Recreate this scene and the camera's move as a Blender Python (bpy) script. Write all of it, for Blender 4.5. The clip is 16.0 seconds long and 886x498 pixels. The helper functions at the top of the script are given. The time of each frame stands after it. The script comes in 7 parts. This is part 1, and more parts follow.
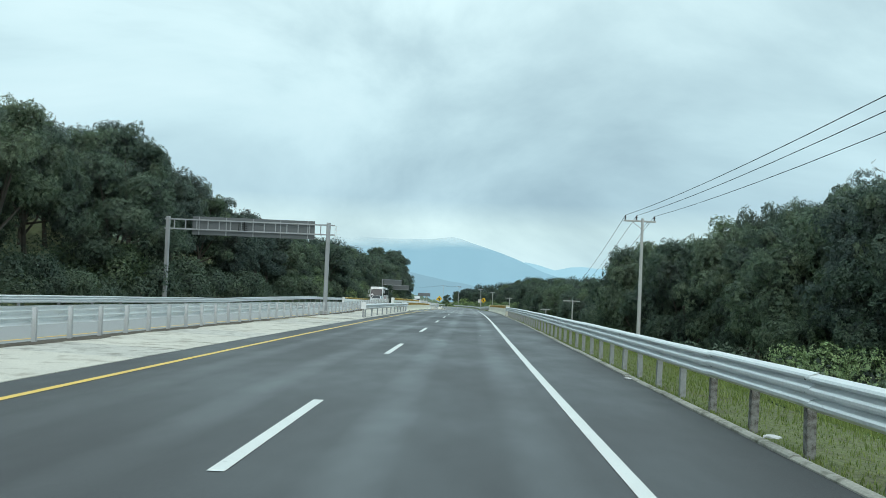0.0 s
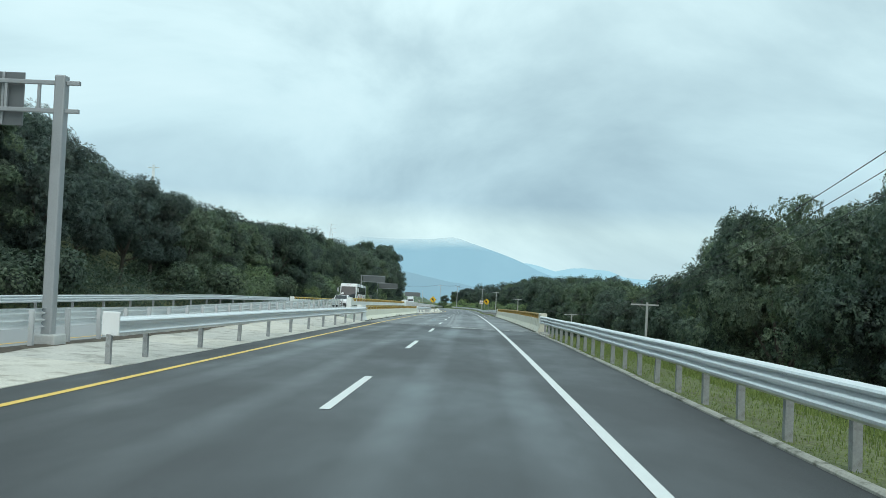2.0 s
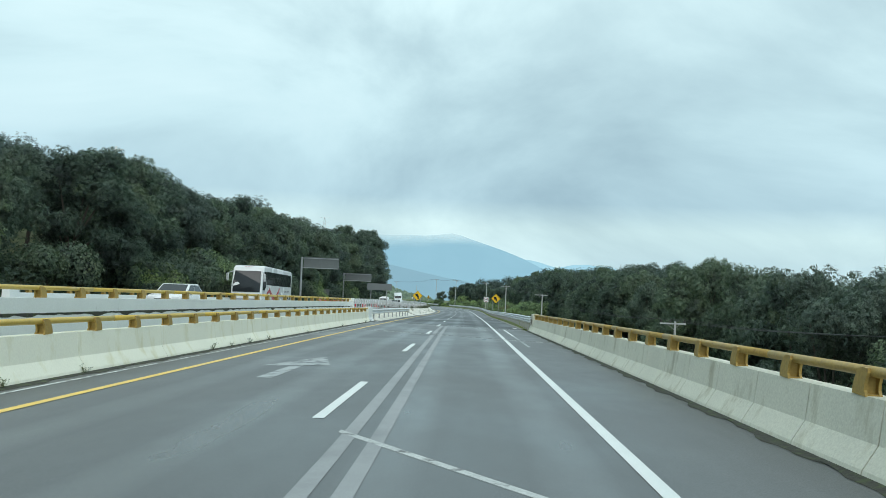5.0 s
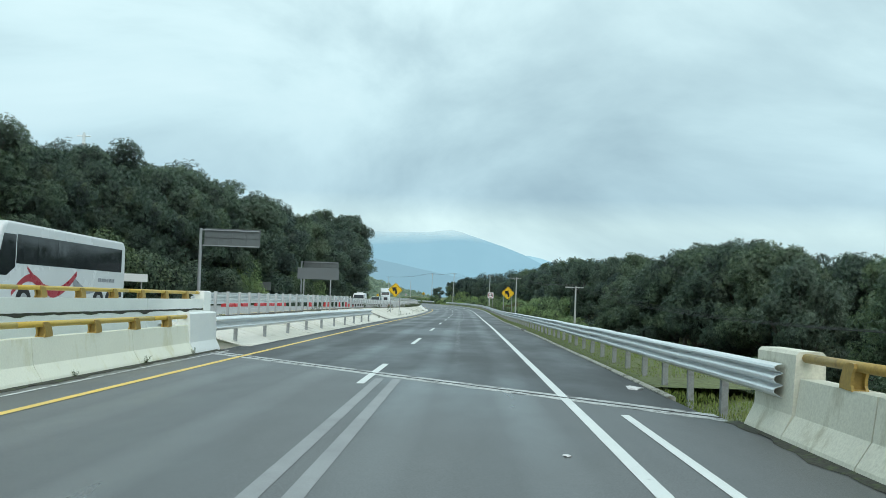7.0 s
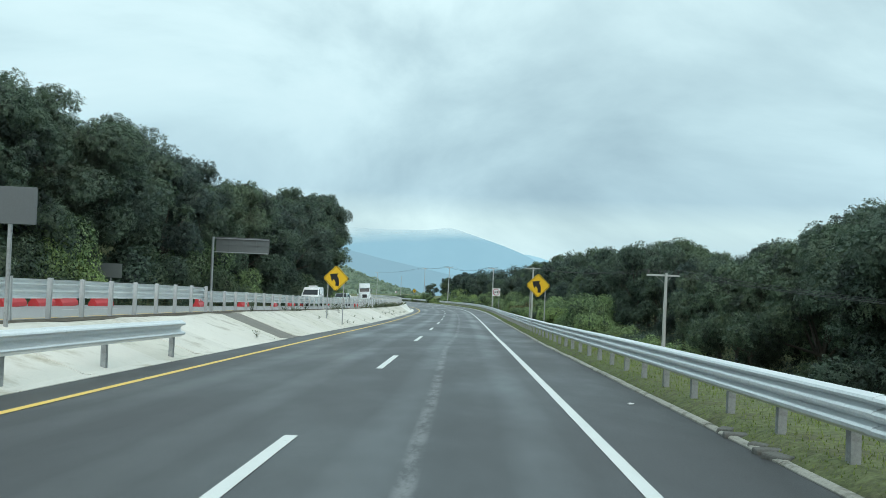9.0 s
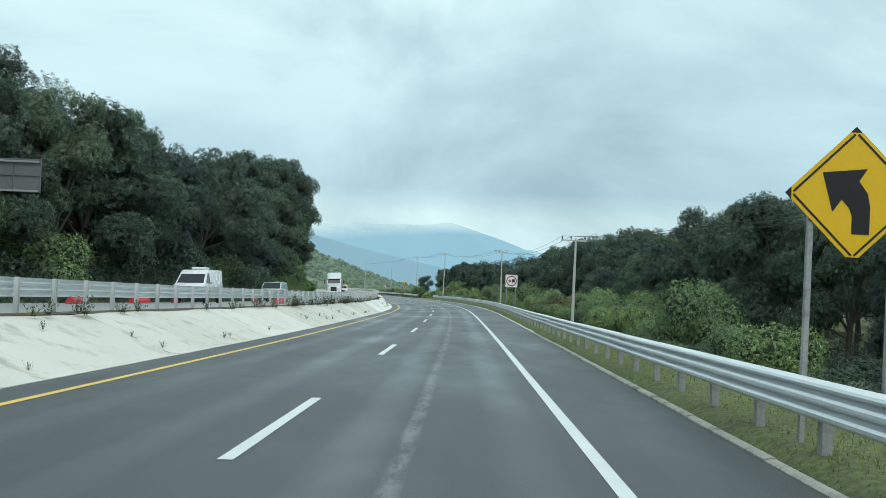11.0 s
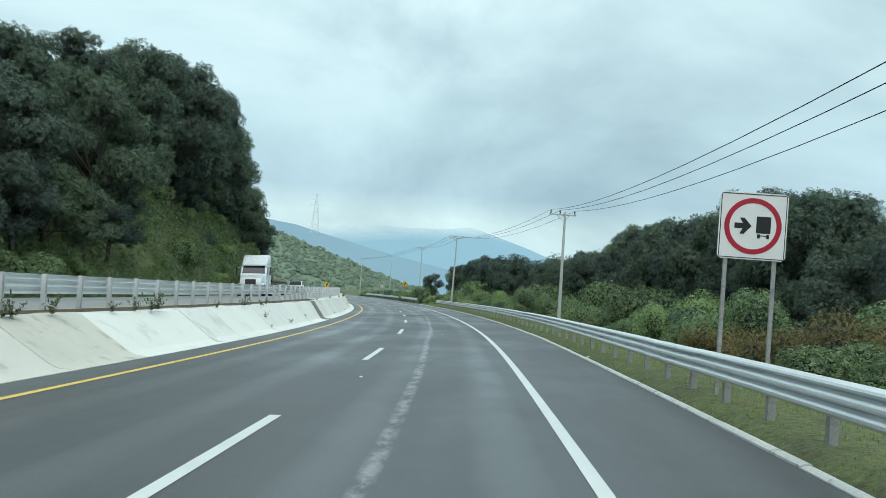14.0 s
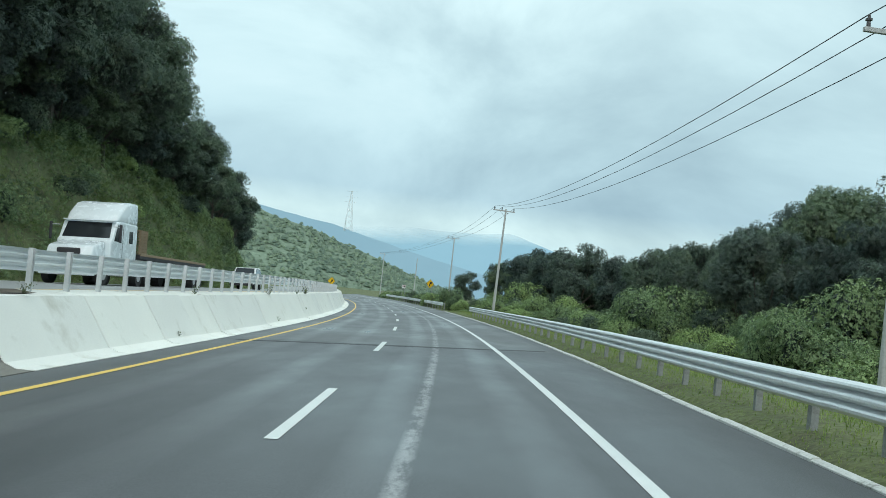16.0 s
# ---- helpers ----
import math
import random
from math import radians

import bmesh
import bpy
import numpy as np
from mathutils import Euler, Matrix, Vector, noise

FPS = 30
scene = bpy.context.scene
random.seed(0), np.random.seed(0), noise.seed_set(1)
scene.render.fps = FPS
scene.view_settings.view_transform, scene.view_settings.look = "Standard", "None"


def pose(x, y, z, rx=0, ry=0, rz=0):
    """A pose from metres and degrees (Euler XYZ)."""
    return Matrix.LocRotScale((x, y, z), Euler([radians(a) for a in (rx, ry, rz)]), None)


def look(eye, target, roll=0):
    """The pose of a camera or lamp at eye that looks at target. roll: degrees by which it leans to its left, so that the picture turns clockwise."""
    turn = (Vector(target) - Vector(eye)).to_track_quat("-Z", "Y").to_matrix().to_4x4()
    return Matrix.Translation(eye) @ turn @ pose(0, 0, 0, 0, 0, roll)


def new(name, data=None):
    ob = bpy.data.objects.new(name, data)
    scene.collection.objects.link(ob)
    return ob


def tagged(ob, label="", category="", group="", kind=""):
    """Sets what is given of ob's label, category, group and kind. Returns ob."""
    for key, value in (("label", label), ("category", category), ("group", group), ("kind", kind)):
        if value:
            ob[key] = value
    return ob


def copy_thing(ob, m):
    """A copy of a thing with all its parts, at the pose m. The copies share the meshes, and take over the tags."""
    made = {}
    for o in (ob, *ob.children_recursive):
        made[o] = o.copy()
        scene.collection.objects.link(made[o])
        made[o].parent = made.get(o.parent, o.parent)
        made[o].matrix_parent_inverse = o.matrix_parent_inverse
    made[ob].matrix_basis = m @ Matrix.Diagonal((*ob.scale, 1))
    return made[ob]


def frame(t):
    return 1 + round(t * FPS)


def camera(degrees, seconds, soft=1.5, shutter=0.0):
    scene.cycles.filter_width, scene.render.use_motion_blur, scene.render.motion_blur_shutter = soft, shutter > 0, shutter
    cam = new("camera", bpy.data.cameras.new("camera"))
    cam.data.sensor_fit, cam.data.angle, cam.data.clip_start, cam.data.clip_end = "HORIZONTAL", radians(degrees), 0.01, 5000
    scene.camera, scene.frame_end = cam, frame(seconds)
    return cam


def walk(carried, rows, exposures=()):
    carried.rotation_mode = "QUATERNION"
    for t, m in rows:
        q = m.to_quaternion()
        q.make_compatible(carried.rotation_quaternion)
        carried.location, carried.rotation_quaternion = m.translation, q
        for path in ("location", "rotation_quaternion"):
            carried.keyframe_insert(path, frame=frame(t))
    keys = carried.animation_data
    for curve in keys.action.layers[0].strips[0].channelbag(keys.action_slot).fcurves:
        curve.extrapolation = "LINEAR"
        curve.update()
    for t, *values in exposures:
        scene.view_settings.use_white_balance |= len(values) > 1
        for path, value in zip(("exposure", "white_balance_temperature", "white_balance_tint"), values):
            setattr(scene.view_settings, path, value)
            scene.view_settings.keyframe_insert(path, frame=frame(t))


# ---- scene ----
cam = camera(54.01, 16.0, soft=0.6)
# seconds; place of the eye; turn about x, y and z in degrees
ROWS = [
    (0.0, -0.024, -0.046, 1.520, 91.080, -2.444, 1.458),
    (0.5, -0.028, 10.236, 1.176, 91.135, -2.511, 1.478),
    (1.0, 0.010, 20.794, 0.810, 91.158, -2.550, 1.436),
    (1.5, 0.079, 31.197, 0.427, 91.124, -2.662, 1.474),
    (2.0, 0.104, 40.633, 0.040, 91.127, -2.736, 1.429),
    (2.5, 0.127, 50.378, -0.346, 91.118, -2.770, 1.437),
    (3.0, 0.251, 60.752, -0.743, 91.088, -2.875, 1.406),
    (3.5, 0.332, 71.480, -1.126, 91.057, -2.912, 1.418),
    (4.0, 0.351, 81.150, -1.560, 91.011, -2.896, 1.488),
    (4.5, 0.398, 91.200, -1.967, 90.979, -2.746, 1.476),
    (5.0, 0.445, 101.250, -2.384, 90.947, -2.596, 1.465),
    (5.5, 0.489, 111.216, -2.809, 90.915, -2.446, 1.453),
    (6.0, 0.535, 121.380, -3.249, 90.883, -2.296, 1.442),
    (6.5, 0.585, 131.577, -3.699, 90.851, -2.146, 1.430),
    (7.0, 0.657, 141.516, -4.170, 90.755, -2.108, 1.441),
    (7.5, 0.737, 151.918, -4.663, 90.691, -2.241, 1.459),
    (8.0, 0.724, 161.762, -5.115, 90.705, -2.334, 1.362),
    (8.5, 0.777, 172.247, -5.590, 90.704, -2.473, 1.337),
    (9.0, 0.839, 182.381, -6.076, 90.677, -2.527, 1.298),
    (9.5, 0.895, 192.676, -6.589, 90.614, -2.640, 1.199),
    (10.0, 1.027, 203.588, -7.130, 90.488, -2.629, 1.175),
    (10.5, 1.125, 213.856, -7.654, 90.418, -2.599, 1.238),
    (11.0, 1.237, 224.164, -8.185, 90.381, -2.581, 1.320),
    (11.5, 1.350, 234.483, -8.706, 90.414, -2.680, 1.413),
    (12.0, 1.446, 244.787, -9.214, 90.450, -2.808, 1.580),
    (12.5, 1.493, 255.046, -9.707, 90.495, -3.010, 1.815),
    (13.0, 1.491, 265.658, -10.179, 90.612, -3.349, 2.070),
    (13.5, 1.440, 276.201, -10.641, 90.651, -3.671, 2.332),
    (14.0, 1.280, 286.164, -11.100, 90.689, -4.114, 2.623),
    (14.5, 0.982, 296.512, -11.593, 90.691, -4.601, 3.036),
    (15.0, 0.606, 307.115, -12.054, 90.729, -5.201, 3.695),
    (15.5, 0.033, 318.042, -12.528, 90.762, -5.779, 4.461),
    (16.0, -0.656, 328.240, -12.964, 90.810, -6.240, 5.080),
]
walk(cam, [(t, pose(x, y, z, rx, ry, rz)) for t, x, y, z, rx, ry, rz in ROWS])

# ---- world, sun ----
world = bpy.data.worlds.new("sky")
scene.world = world
world.use_nodes = True
wn, wl = world.node_tree.nodes, world.node_tree.links
wn.clear()


def wnode(kind, **values):
    n = wn.new(kind)
    for k, v in values.items():
        n.inputs[k].default_value = v
    return n


def ramp(node_tree, stops, source):
    n = node_tree.nodes.new("ShaderNodeValToRGB")
    e = n.color_ramp.elements
    while len(e) < len(stops):
        e.new(0.5)
    for el, (p, c) in zip(e, stops):
        el.position, el.color = p, (*c, 1) if len(c) == 3 else c
    node_tree.links.new(source, n.inputs["Fac"])
    return n


sky = wnode("ShaderNodeTexSky")
sky.sky_type, sky.sun_disc = "NISHITA", False
sky.sun_elevation, sky.sun_rotation = radians(51), radians(169)
sky.air_density, sky.dust_density = 1.0, 3.0
geo = wn.new("ShaderNodeTexCoord")
squash = wn.new("ShaderNodeMapping")
squash.inputs["Scale"].default_value = (1.0, 1.0, 1.9)
squash.inputs["Location"].default_value = (0.35, 0.1, 0.42)
wl.new(geo.outputs["Generated"], squash.inputs["Vector"])
clouds = wnode("ShaderNodeTexNoise", Scale=2.3, Detail=8.0, Roughness=0.54, Distortion=0.45)
wl.new(squash.outputs["Vector"], clouds.inputs["Vector"])
cloud_colour = ramp(world.node_tree, [(0.30, (0.33, 0.47, 0.53)), (0.46, (0.45, 0.62, 0.67)), (0.58, (0.56, 0.75, 0.79)), (0.75, (0.66, 0.84, 0.87))], clouds.outputs["Fac"])
# band of grey cloud above a bright strip at the horizon
split = wn.new("ShaderNodeSeparateXYZ")
wl.new(geo.outputs["Generated"], split.inputs["Vector"])
band = ramp(world.node_tree, [(0.0, (1.0, 1.0, 1.0)), (0.045, (1.12, 1.1, 1.06)), (0.075, (0.80, 0.85, 0.90)), (0.16, (0.92, 0.95, 0.97)), (0.30, (1.08, 1.07, 1.06)), (1.0, (1.0, 1.0, 1.0))], split.outputs["Z"])
tint = wn.new("ShaderNodeMixRGB")
tint.blend_type, tint.inputs["Fac"].default_value = "MULTIPLY", 1.0
wl.new(cloud_colour.outputs["Color"], tint.inputs["Color1"])
wl.new(band.outputs["Color"], tint.inputs["Color2"])
bg_cloud, bg_sky = wnode("ShaderNodeBackground", Strength=1.26), wnode("ShaderNodeBackground", Strength=0.06)
wl.new(tint.outputs["Color"], bg_cloud.inputs["Color"])
wl.new(sky.outputs["Color"], bg_sky.inputs["Color"])
thin = wn.new("ShaderNodeMixShader")
thin.inputs["Fac"].default_value = 0.06
wl.new(bg_cloud.outputs["Background"], thin.inputs[1])
wl.new(bg_sky.outputs["Background"], thin.inputs[2])
wout = wn.new("ShaderNodeOutputWorld")
wl.new(thin.outputs["Shader"], wout.inputs["Surface"])

sun_data = bpy.data.lights.new("sun", "SUN")
sun_data.energy, sun_data.angle, sun_data.color = 1.45, radians(55), (1.0, 0.97, 0.92)
sun = new("sun", sun_data)
sun.matrix_world = look((0, 0, 300), (-45, 238, 0))


# ---- materials ----
def material(name, rough=0.6, metal=0.0):
    m = bpy.data.materials.new(name)
    m.use_nodes = True
    b = m.node_tree.nodes["Principled BSDF"]
    b.inputs["Roughness"].default_value, b.inputs["Metallic"].default_value = rough, metal
    return m, m.node_tree, b


def mnode(nt, kind, **values):
    n = nt.nodes.new(kind)
    for k, v in values.items():
        n.inputs[k].default_value = v
    return n


def noise_of(nt, scale, detail=4.0, rough=0.55, stretch=(1, 1, 1), where="Object", distortion=0.0):
    tc = mnode(nt, "ShaderNodeTexCoord")
    mp = mnode(nt, "ShaderNodeMapping", Scale=stretch)
    n = mnode(nt, "ShaderNodeTexNoise", Scale=scale, Detail=detail, Roughness=rough, Distortion=distortion)
    nt.links.new(tc.outputs[where], mp.inputs["Vector"])
    nt.links.new(mp.outputs["Vector"], n.inputs["Vector"])
    return n


def mixed(nt, a, b, fac, mode="MIX"):
    n = nt.nodes.new("ShaderNodeMixRGB")
    n.blend_type = mode
    for socket, v in (("Fac", fac), ("Color1", a), ("Color2", b)):
        if hasattr(v, "links"):
            nt.links.new(v, n.inputs[socket])
        else:
            n.inputs[socket].default_value = v if socket == "Fac" else (*v, 1)
    return n.outputs["Color"]


def bump(nt, b, height, strength, distance=0.02):
    n = mnode(nt, "ShaderNodeBump", Strength=strength, Distance=distance)
    nt.links.new(height, n.inputs["Height"])
    nt.links.new(n.outputs["Normal"], b.inputs["Normal"])


def simple(name, colour, rough=0.6, metal=0.0, vary=0.15, scale=3.0, grain=40.0, rel=0.1, dirt=None, dirt_at=(0.55, 0.7), stretch=(1, 1, 1), where="Object"):
    """A worn surface: base colour, broad and fine variation, optional dirt in patches, fine relief."""
    m, nt, b = material(name, rough, metal)
    broad, fine = noise_of(nt, scale, stretch=stretch, where=where), noise_of(nt, grain, 3.0, where=where)
    light = tuple(min(1, c * (1 + vary)) for c in colour)
    dark = tuple(c * (1 - vary) for c in colour)
    col = mixed(nt, dark, light, broad.outputs["Fac"])
    g = ramp(nt, [(0.3, (1 - vary * 0.7,) * 3), (0.7, (1 + vary * 0.5,) * 3)], fine.outputs["Fac"])
    col = mixed(nt, col, g.outputs["Color"], 1.0, "MULTIPLY")
    if dirt:
        spots = noise_of(nt, scale * 2.3, 6.0, 0.65, stretch, where)
        mask = ramp(nt, [(dirt_at[0], (0, 0, 0)), (dirt_at[1], (1, 1, 1))], spots.outputs["Fac"])
        col = mixed(nt, col, dirt, mask.outputs["Color"])
    nt.links.new(col, b.inputs["Base Color"])
    r = ramp(nt, [(0.3, (max(0, rough - 0.08),) * 3), (0.7, (min(1, rough + 0.08),) * 3)], broad.outputs["Fac"])
    nt.links.new(r.outputs["Color"], b.inputs["Roughness"])
    bump(nt, b, fine.outputs["Fac"], rel)
    return m


def math_node(nt, op, a, b=0.0, c=0.0):
    n = nt.nodes.new("ShaderNodeMath")
    n.operation = op
    for i, v in enumerate((a, b, c)):
        if hasattr(v, "links"):
            nt.links.new(v, n.inputs[i])
        else:
            n.inputs[i].default_value = v
    return n.outputs[0]


def asphalt_material(name, dark, light, rough, streak=0.0, ageing=False):
    """Asphalt with grit, broad patches, wheel tracks polished along the lanes and a pale scuffed streak."""
    m, nt, b = material(name, rough)
    across, along = mnode(nt, "ShaderNodeAttribute"), mnode(nt, "ShaderNodeAttribute")
    across.attribute_name, along.attribute_name = "across", "along"
    u, s = across.outputs["Fac"], along.outputs["Fac"]
    place = mnode(nt, "ShaderNodeCombineXYZ")
    nt.links.new(u, place.inputs["X"])
    nt.links.new(s, place.inputs["Y"])

    def lane_noise(scale, stretch, detail=4.0, rgh=0.6):
        mp = mnode(nt, "ShaderNodeMapping", Scale=stretch)
        n = mnode(nt, "ShaderNodeTexNoise", Scale=scale, Detail=detail, Roughness=rgh)
        nt.links.new(place.outputs["Vector"], mp.inputs["Vector"])
        nt.links.new(mp.outputs["Vector"], n.inputs["Vector"])
        return n.outputs["Fac"]

    lanes, patch, grit = lane_noise(0.9, (1.3, 0.05, 1)), lane_noise(0.30, (1, 0.35, 1)), noise_of(nt, 55.0, 3.0, 0.7).outputs["Fac"]
    wob = math_node(nt, "MULTIPLY_ADD", lane_noise(0.05, (0.2, 1, 1), 2.0), 0.5, -0.25)
    uu = math_node(nt, "ADD", u, wob)
    track = None
    for centre in (-0.95, 0.75, -4.75, -3.05):
        d = math_node(nt, "SUBTRACT", uu, centre)
        t = math_node(nt, "MAXIMUM", math_node(nt, "SUBTRACT", 1.0, math_node(nt, "MULTIPLY", math_node(nt, "MULTIPLY", d, d), 7.0)), 0.0)
        track = t if track is None else math_node(nt, "MAXIMUM", track, t)
    col = mixed(nt, dark, light, lanes)
    pr = ramp(nt, [(0.33, (0.76, 0.76, 0.77)), (0.5, (1.0, 1.0, 1.0)), (0.68, (1.25, 1.25, 1.24))], patch)
    col = mixed(nt, col, pr.outputs["Color"], 1.0, "MULTIPLY")
    col = mixed(nt, col, tuple(min(1.0, 1.35 * c) for c in light), math_node(nt, "MULTIPLY", track, 0.22))
    if ageing:
        old = ramp(nt, [(0.06, (1.0, 1.0, 1.0)), (0.15, (0.66, 0.66, 0.66)), (0.34, (0.82, 0.82, 0.82)), (0.40, (1.15, 1.15, 1.15)), (0.56, (2.0, 2.0, 2.01))], math_node(nt, "DIVIDE", s, 500.0))
        col = mixed(nt, col, old.outputs["Color"], 1.0, "MULTIPLY")
    if streak:
        way = ramp(nt, [(x / 500, (v, v, v)) for x, v in ((168, 0.61), (182, 0.48), (200, 0.38), (210, 0.28), (226, 0.56), (262, 0.60), (286, 0.57), (297, 0.51), (313, 0.29), (318, 0.22), (335, 0.34), (350, 0.58), (387, 1.0))], math_node(nt, "DIVIDE", s, 500.0))
        d = math_node(nt, "ADD", math_node(nt, "SUBTRACT", u, way.outputs["Color"]), math_node(nt, "MULTIPLY_ADD", wob, 0.25, 1.0))
        band = math_node(nt, "MAXIMUM", math_node(nt, "SUBTRACT", 1.0, math_node(nt, "MULTIPLY", math_node(nt, "MULTIPLY", d, d), 75.0)), 0.0)
        rough_edge = ramp(nt, [(0.43, (0, 0, 0)), (0.57, (1, 1, 1))], lane_noise(2.2, (1.6, 0.5, 1), 6.0, 0.75))
        begin = ramp(nt, [(0.317, (0, 0, 0)), (0.36, (0.45, 0.45, 0.45)), (0.55, (0.5, 0.5, 0.5)), (0.61, (1, 1, 1))], math_node(nt, "DIVIDE", s, 500.0))
        band = math_node(nt, "MULTIPLY", math_node(nt, "MULTIPLY", band, rough_edge.outputs["Color"]), begin.outputs["Color"])
        col = mixed(nt, col, (0.40, 0.405, 0.41), math_node(nt, "MULTIPLY", band, streak))
    flecks = ramp(nt, [(0.70, (0, 0, 0)), (0.76, (1, 1, 1))], lane_noise(2.6, (1, 0.5, 1), 5.0, 0.75))
    col = mixed(nt, col, tuple(2.2 * c for c in light), math_node(nt, "MULTIPLY", flecks.outputs["Color"], 0.5))
    gr = ramp(nt, [(0.3, (0.72, 0.72, 0.72)), (0.72, (1.25, 1.25, 1.25))], grit)
    col = mixed(nt, col, gr.outputs["Color"], 1.0, "MULTIPLY")
    nt.links.new(col, b.inputs["Base Color"])
    rr = ramp(nt, [(0.35, (rough - 0.12,) * 3), (0.62, (rough + 0.10,) * 3)], patch)
    nt.links.new(math_node(nt, "SUBTRACT", rr.outputs["Color"], math_node(nt, "MULTIPLY", track, 0.08)), b.inputs["Roughness"])
    bump(nt, b, grit, 0.25, 0.006)
    return m


def foliage_material(name, dark, light, yellow, rough=0.55, leaflet=0.0):
    """Leaves of mixed tone. leaflet: leaves per metre on each spray, with gaps between them."""
    m, nt, b = material(name, rough)
    isl = mnode(nt, "ShaderNodeNewGeometry").outputs["Random Per Island"]
    info = mnode(nt, "ShaderNodeObjectInfo")
    col = mixed(nt, dark, light, isl)
    tone = ramp(nt, [(0.0, (0.70, 0.74, 0.76)), (0.5, (1.0, 1.0, 1.0)), (0.85, (1.15, 1.15, 1.0)), (1.0, (1.45, 1.40, 1.05))], info.outputs["Random"])
    col = mixed(nt, col, tone.outputs["Color"], 1.0, "MULTIPLY")
    clumps = noise_of(nt, 0.45, 3.0)
    ym = ramp(nt, [(0.55, (0, 0, 0)), (0.75, (0.6, 0.6, 0.6))], clumps.outputs["Fac"])
    col = mixed(nt, col, yellow, ym.outputs["Color"])
    b.inputs["Specular IOR Level"].default_value = 0.25
    # thin leaves let part of the light through
    thin, both = nt.nodes.new("ShaderNodeBsdfTranslucent"), nt.nodes.new("ShaderNodeMixShader")
    both.inputs["Fac"].default_value = 0.30
    nt.links.new(b.outputs["BSDF"], both.inputs[1])
    nt.links.new(thin.outputs["BSDF"], both.inputs[2])
    nt.links.new(both.outputs["Shader"], nt.nodes["Material Output"].inputs["Surface"])
    if leaflet:
        tc, cells = mnode(nt, "ShaderNodeTexCoord"), mnode(nt, "ShaderNodeTexVoronoi", Scale=leaflet)
        nt.links.new(tc.outputs["Object"], cells.inputs["Vector"])
        shade = ramp(nt, [(0.0, (0.75, 0.75, 0.75)), (1.0, (1.3, 1.3, 1.3))], cells.outputs["Color"])
        col = mixed(nt, col, shade.outputs["Color"], 1.0, "MULTIPLY")
        mask = ramp(nt, [(0.46, (1, 1, 1)), (0.50, (0, 0, 0))], cells.outputs["Distance"])
        gap, mix = nt.nodes.new("ShaderNodeBsdfTransparent"), nt.nodes.new("ShaderNodeMixShader")
        nt.links.new(mask.outputs["Color"], mix.inputs["Fac"])
        nt.links.new(gap.outputs["BSDF"], mix.inputs[1])
        nt.links.new(both.outputs["Shader"], mix.inputs[2])
        nt.links.new(mix.outputs["Shader"], nt.nodes["Material Output"].inputs["Surface"])
    nt.links.new(col, b.inputs["Base Color"])
    nt.links.new(mixed(nt, col, (1.1, 1.18, 0.95), 1.0, "MULTIPLY"), thin.inputs["Color"])
    return m


M_ASPHALT = asphalt_material("asphalt", (0.031, 0.033, 0.035), (0.055, 0.057, 0.0605), 0.48, 0.8, True)
M_OLDER = asphalt_material("older_asphalt", (0.085, 0.088, 0.09), (0.125, 0.128, 0.13), 0.46, 0.8)
M_DECK = asphalt_material("deck_asphalt", (0.085, 0.09, 0.092), (0.125, 0.13, 0.132), 0.44)
M_OPP = asphalt_material("light_pavement", (0.30, 0.31, 0.31), (0.42, 0.43, 0.43), 0.5)
M_SHOULDER = asphalt_material("shoulder_asphalt", (0.034, 0.036, 0.038), (0.055, 0.056, 0.058), 0.58)
M_WHITE = simple("road_paint_white", (0.74, 0.77, 0.75), 0.5, vary=0.12, scale=2.0, grain=70, rel=0.12, dirt=(0.28, 0.29, 0.29), dirt_at=(0.66, 0.82))
M_WORN_WHITE = simple("worn_white_paint", (0.62, 0.64, 0.63), 0.55, vary=0.2, scale=1.5, grain=50, dirt=(0.14, 0.145, 0.14), dirt_at=(0.50, 0.66))
M_FADED = simple("faded_paint", (0.40, 0.42, 0.42), 0.5, vary=0.3, scale=1.3, grain=40, dirt=(0.10, 0.105, 0.11), dirt_at=(0.5, 0.62))
M_GROUND_OFF = simple("ground_off_paint", (0.31, 0.32, 0.325), 0.55, vary=0.15, scale=0.3, grain=60, rel=0.2, dirt=(0.20, 0.205, 0.21), dirt_at=(0.45, 0.80))
M_YELLOW_LINE = simple("road_paint_yellow", (0.86, 0.58, 0.12), 0.5, vary=0.14, scale=2.0, grain=70, dirt=(0.25, 0.2, 0.12), dirt_at=(0.66, 0.82))
M_MORTAR = simple("joint_mortar", (0.50, 0.52, 0.51), 0.7, vary=0.25, scale=1.5, grain=30, rel=0.3, dirt=(0.12, 0.12, 0.12), dirt_at=(0.52, 0.64))
M_SEAL = simple("joint_seal", (0.03, 0.03, 0.03), 0.6)
M_SLAB = simple("drain_concrete", (0.70, 0.68, 0.61), 0.8, vary=0.13, scale=0.5, grain=40, rel=0.1, dirt=(0.36, 0.33, 0.26), dirt_at=(0.54, 0.76))
SLAB_TONES = [M_SLAB, simple("mossy_concrete", (0.66, 0.64, 0.56), 0.8, vary=0.15, scale=0.7, grain=40, rel=0.1, dirt=(0.34, 0.33, 0.24), dirt_at=(0.54, 0.76)), simple("pale_concrete", (0.74, 0.72, 0.65), 0.8, vary=0.12, scale=0.4, grain=40, rel=0.1, dirt=(0.46, 0.42, 0.32), dirt_at=(0.56, 0.74))]
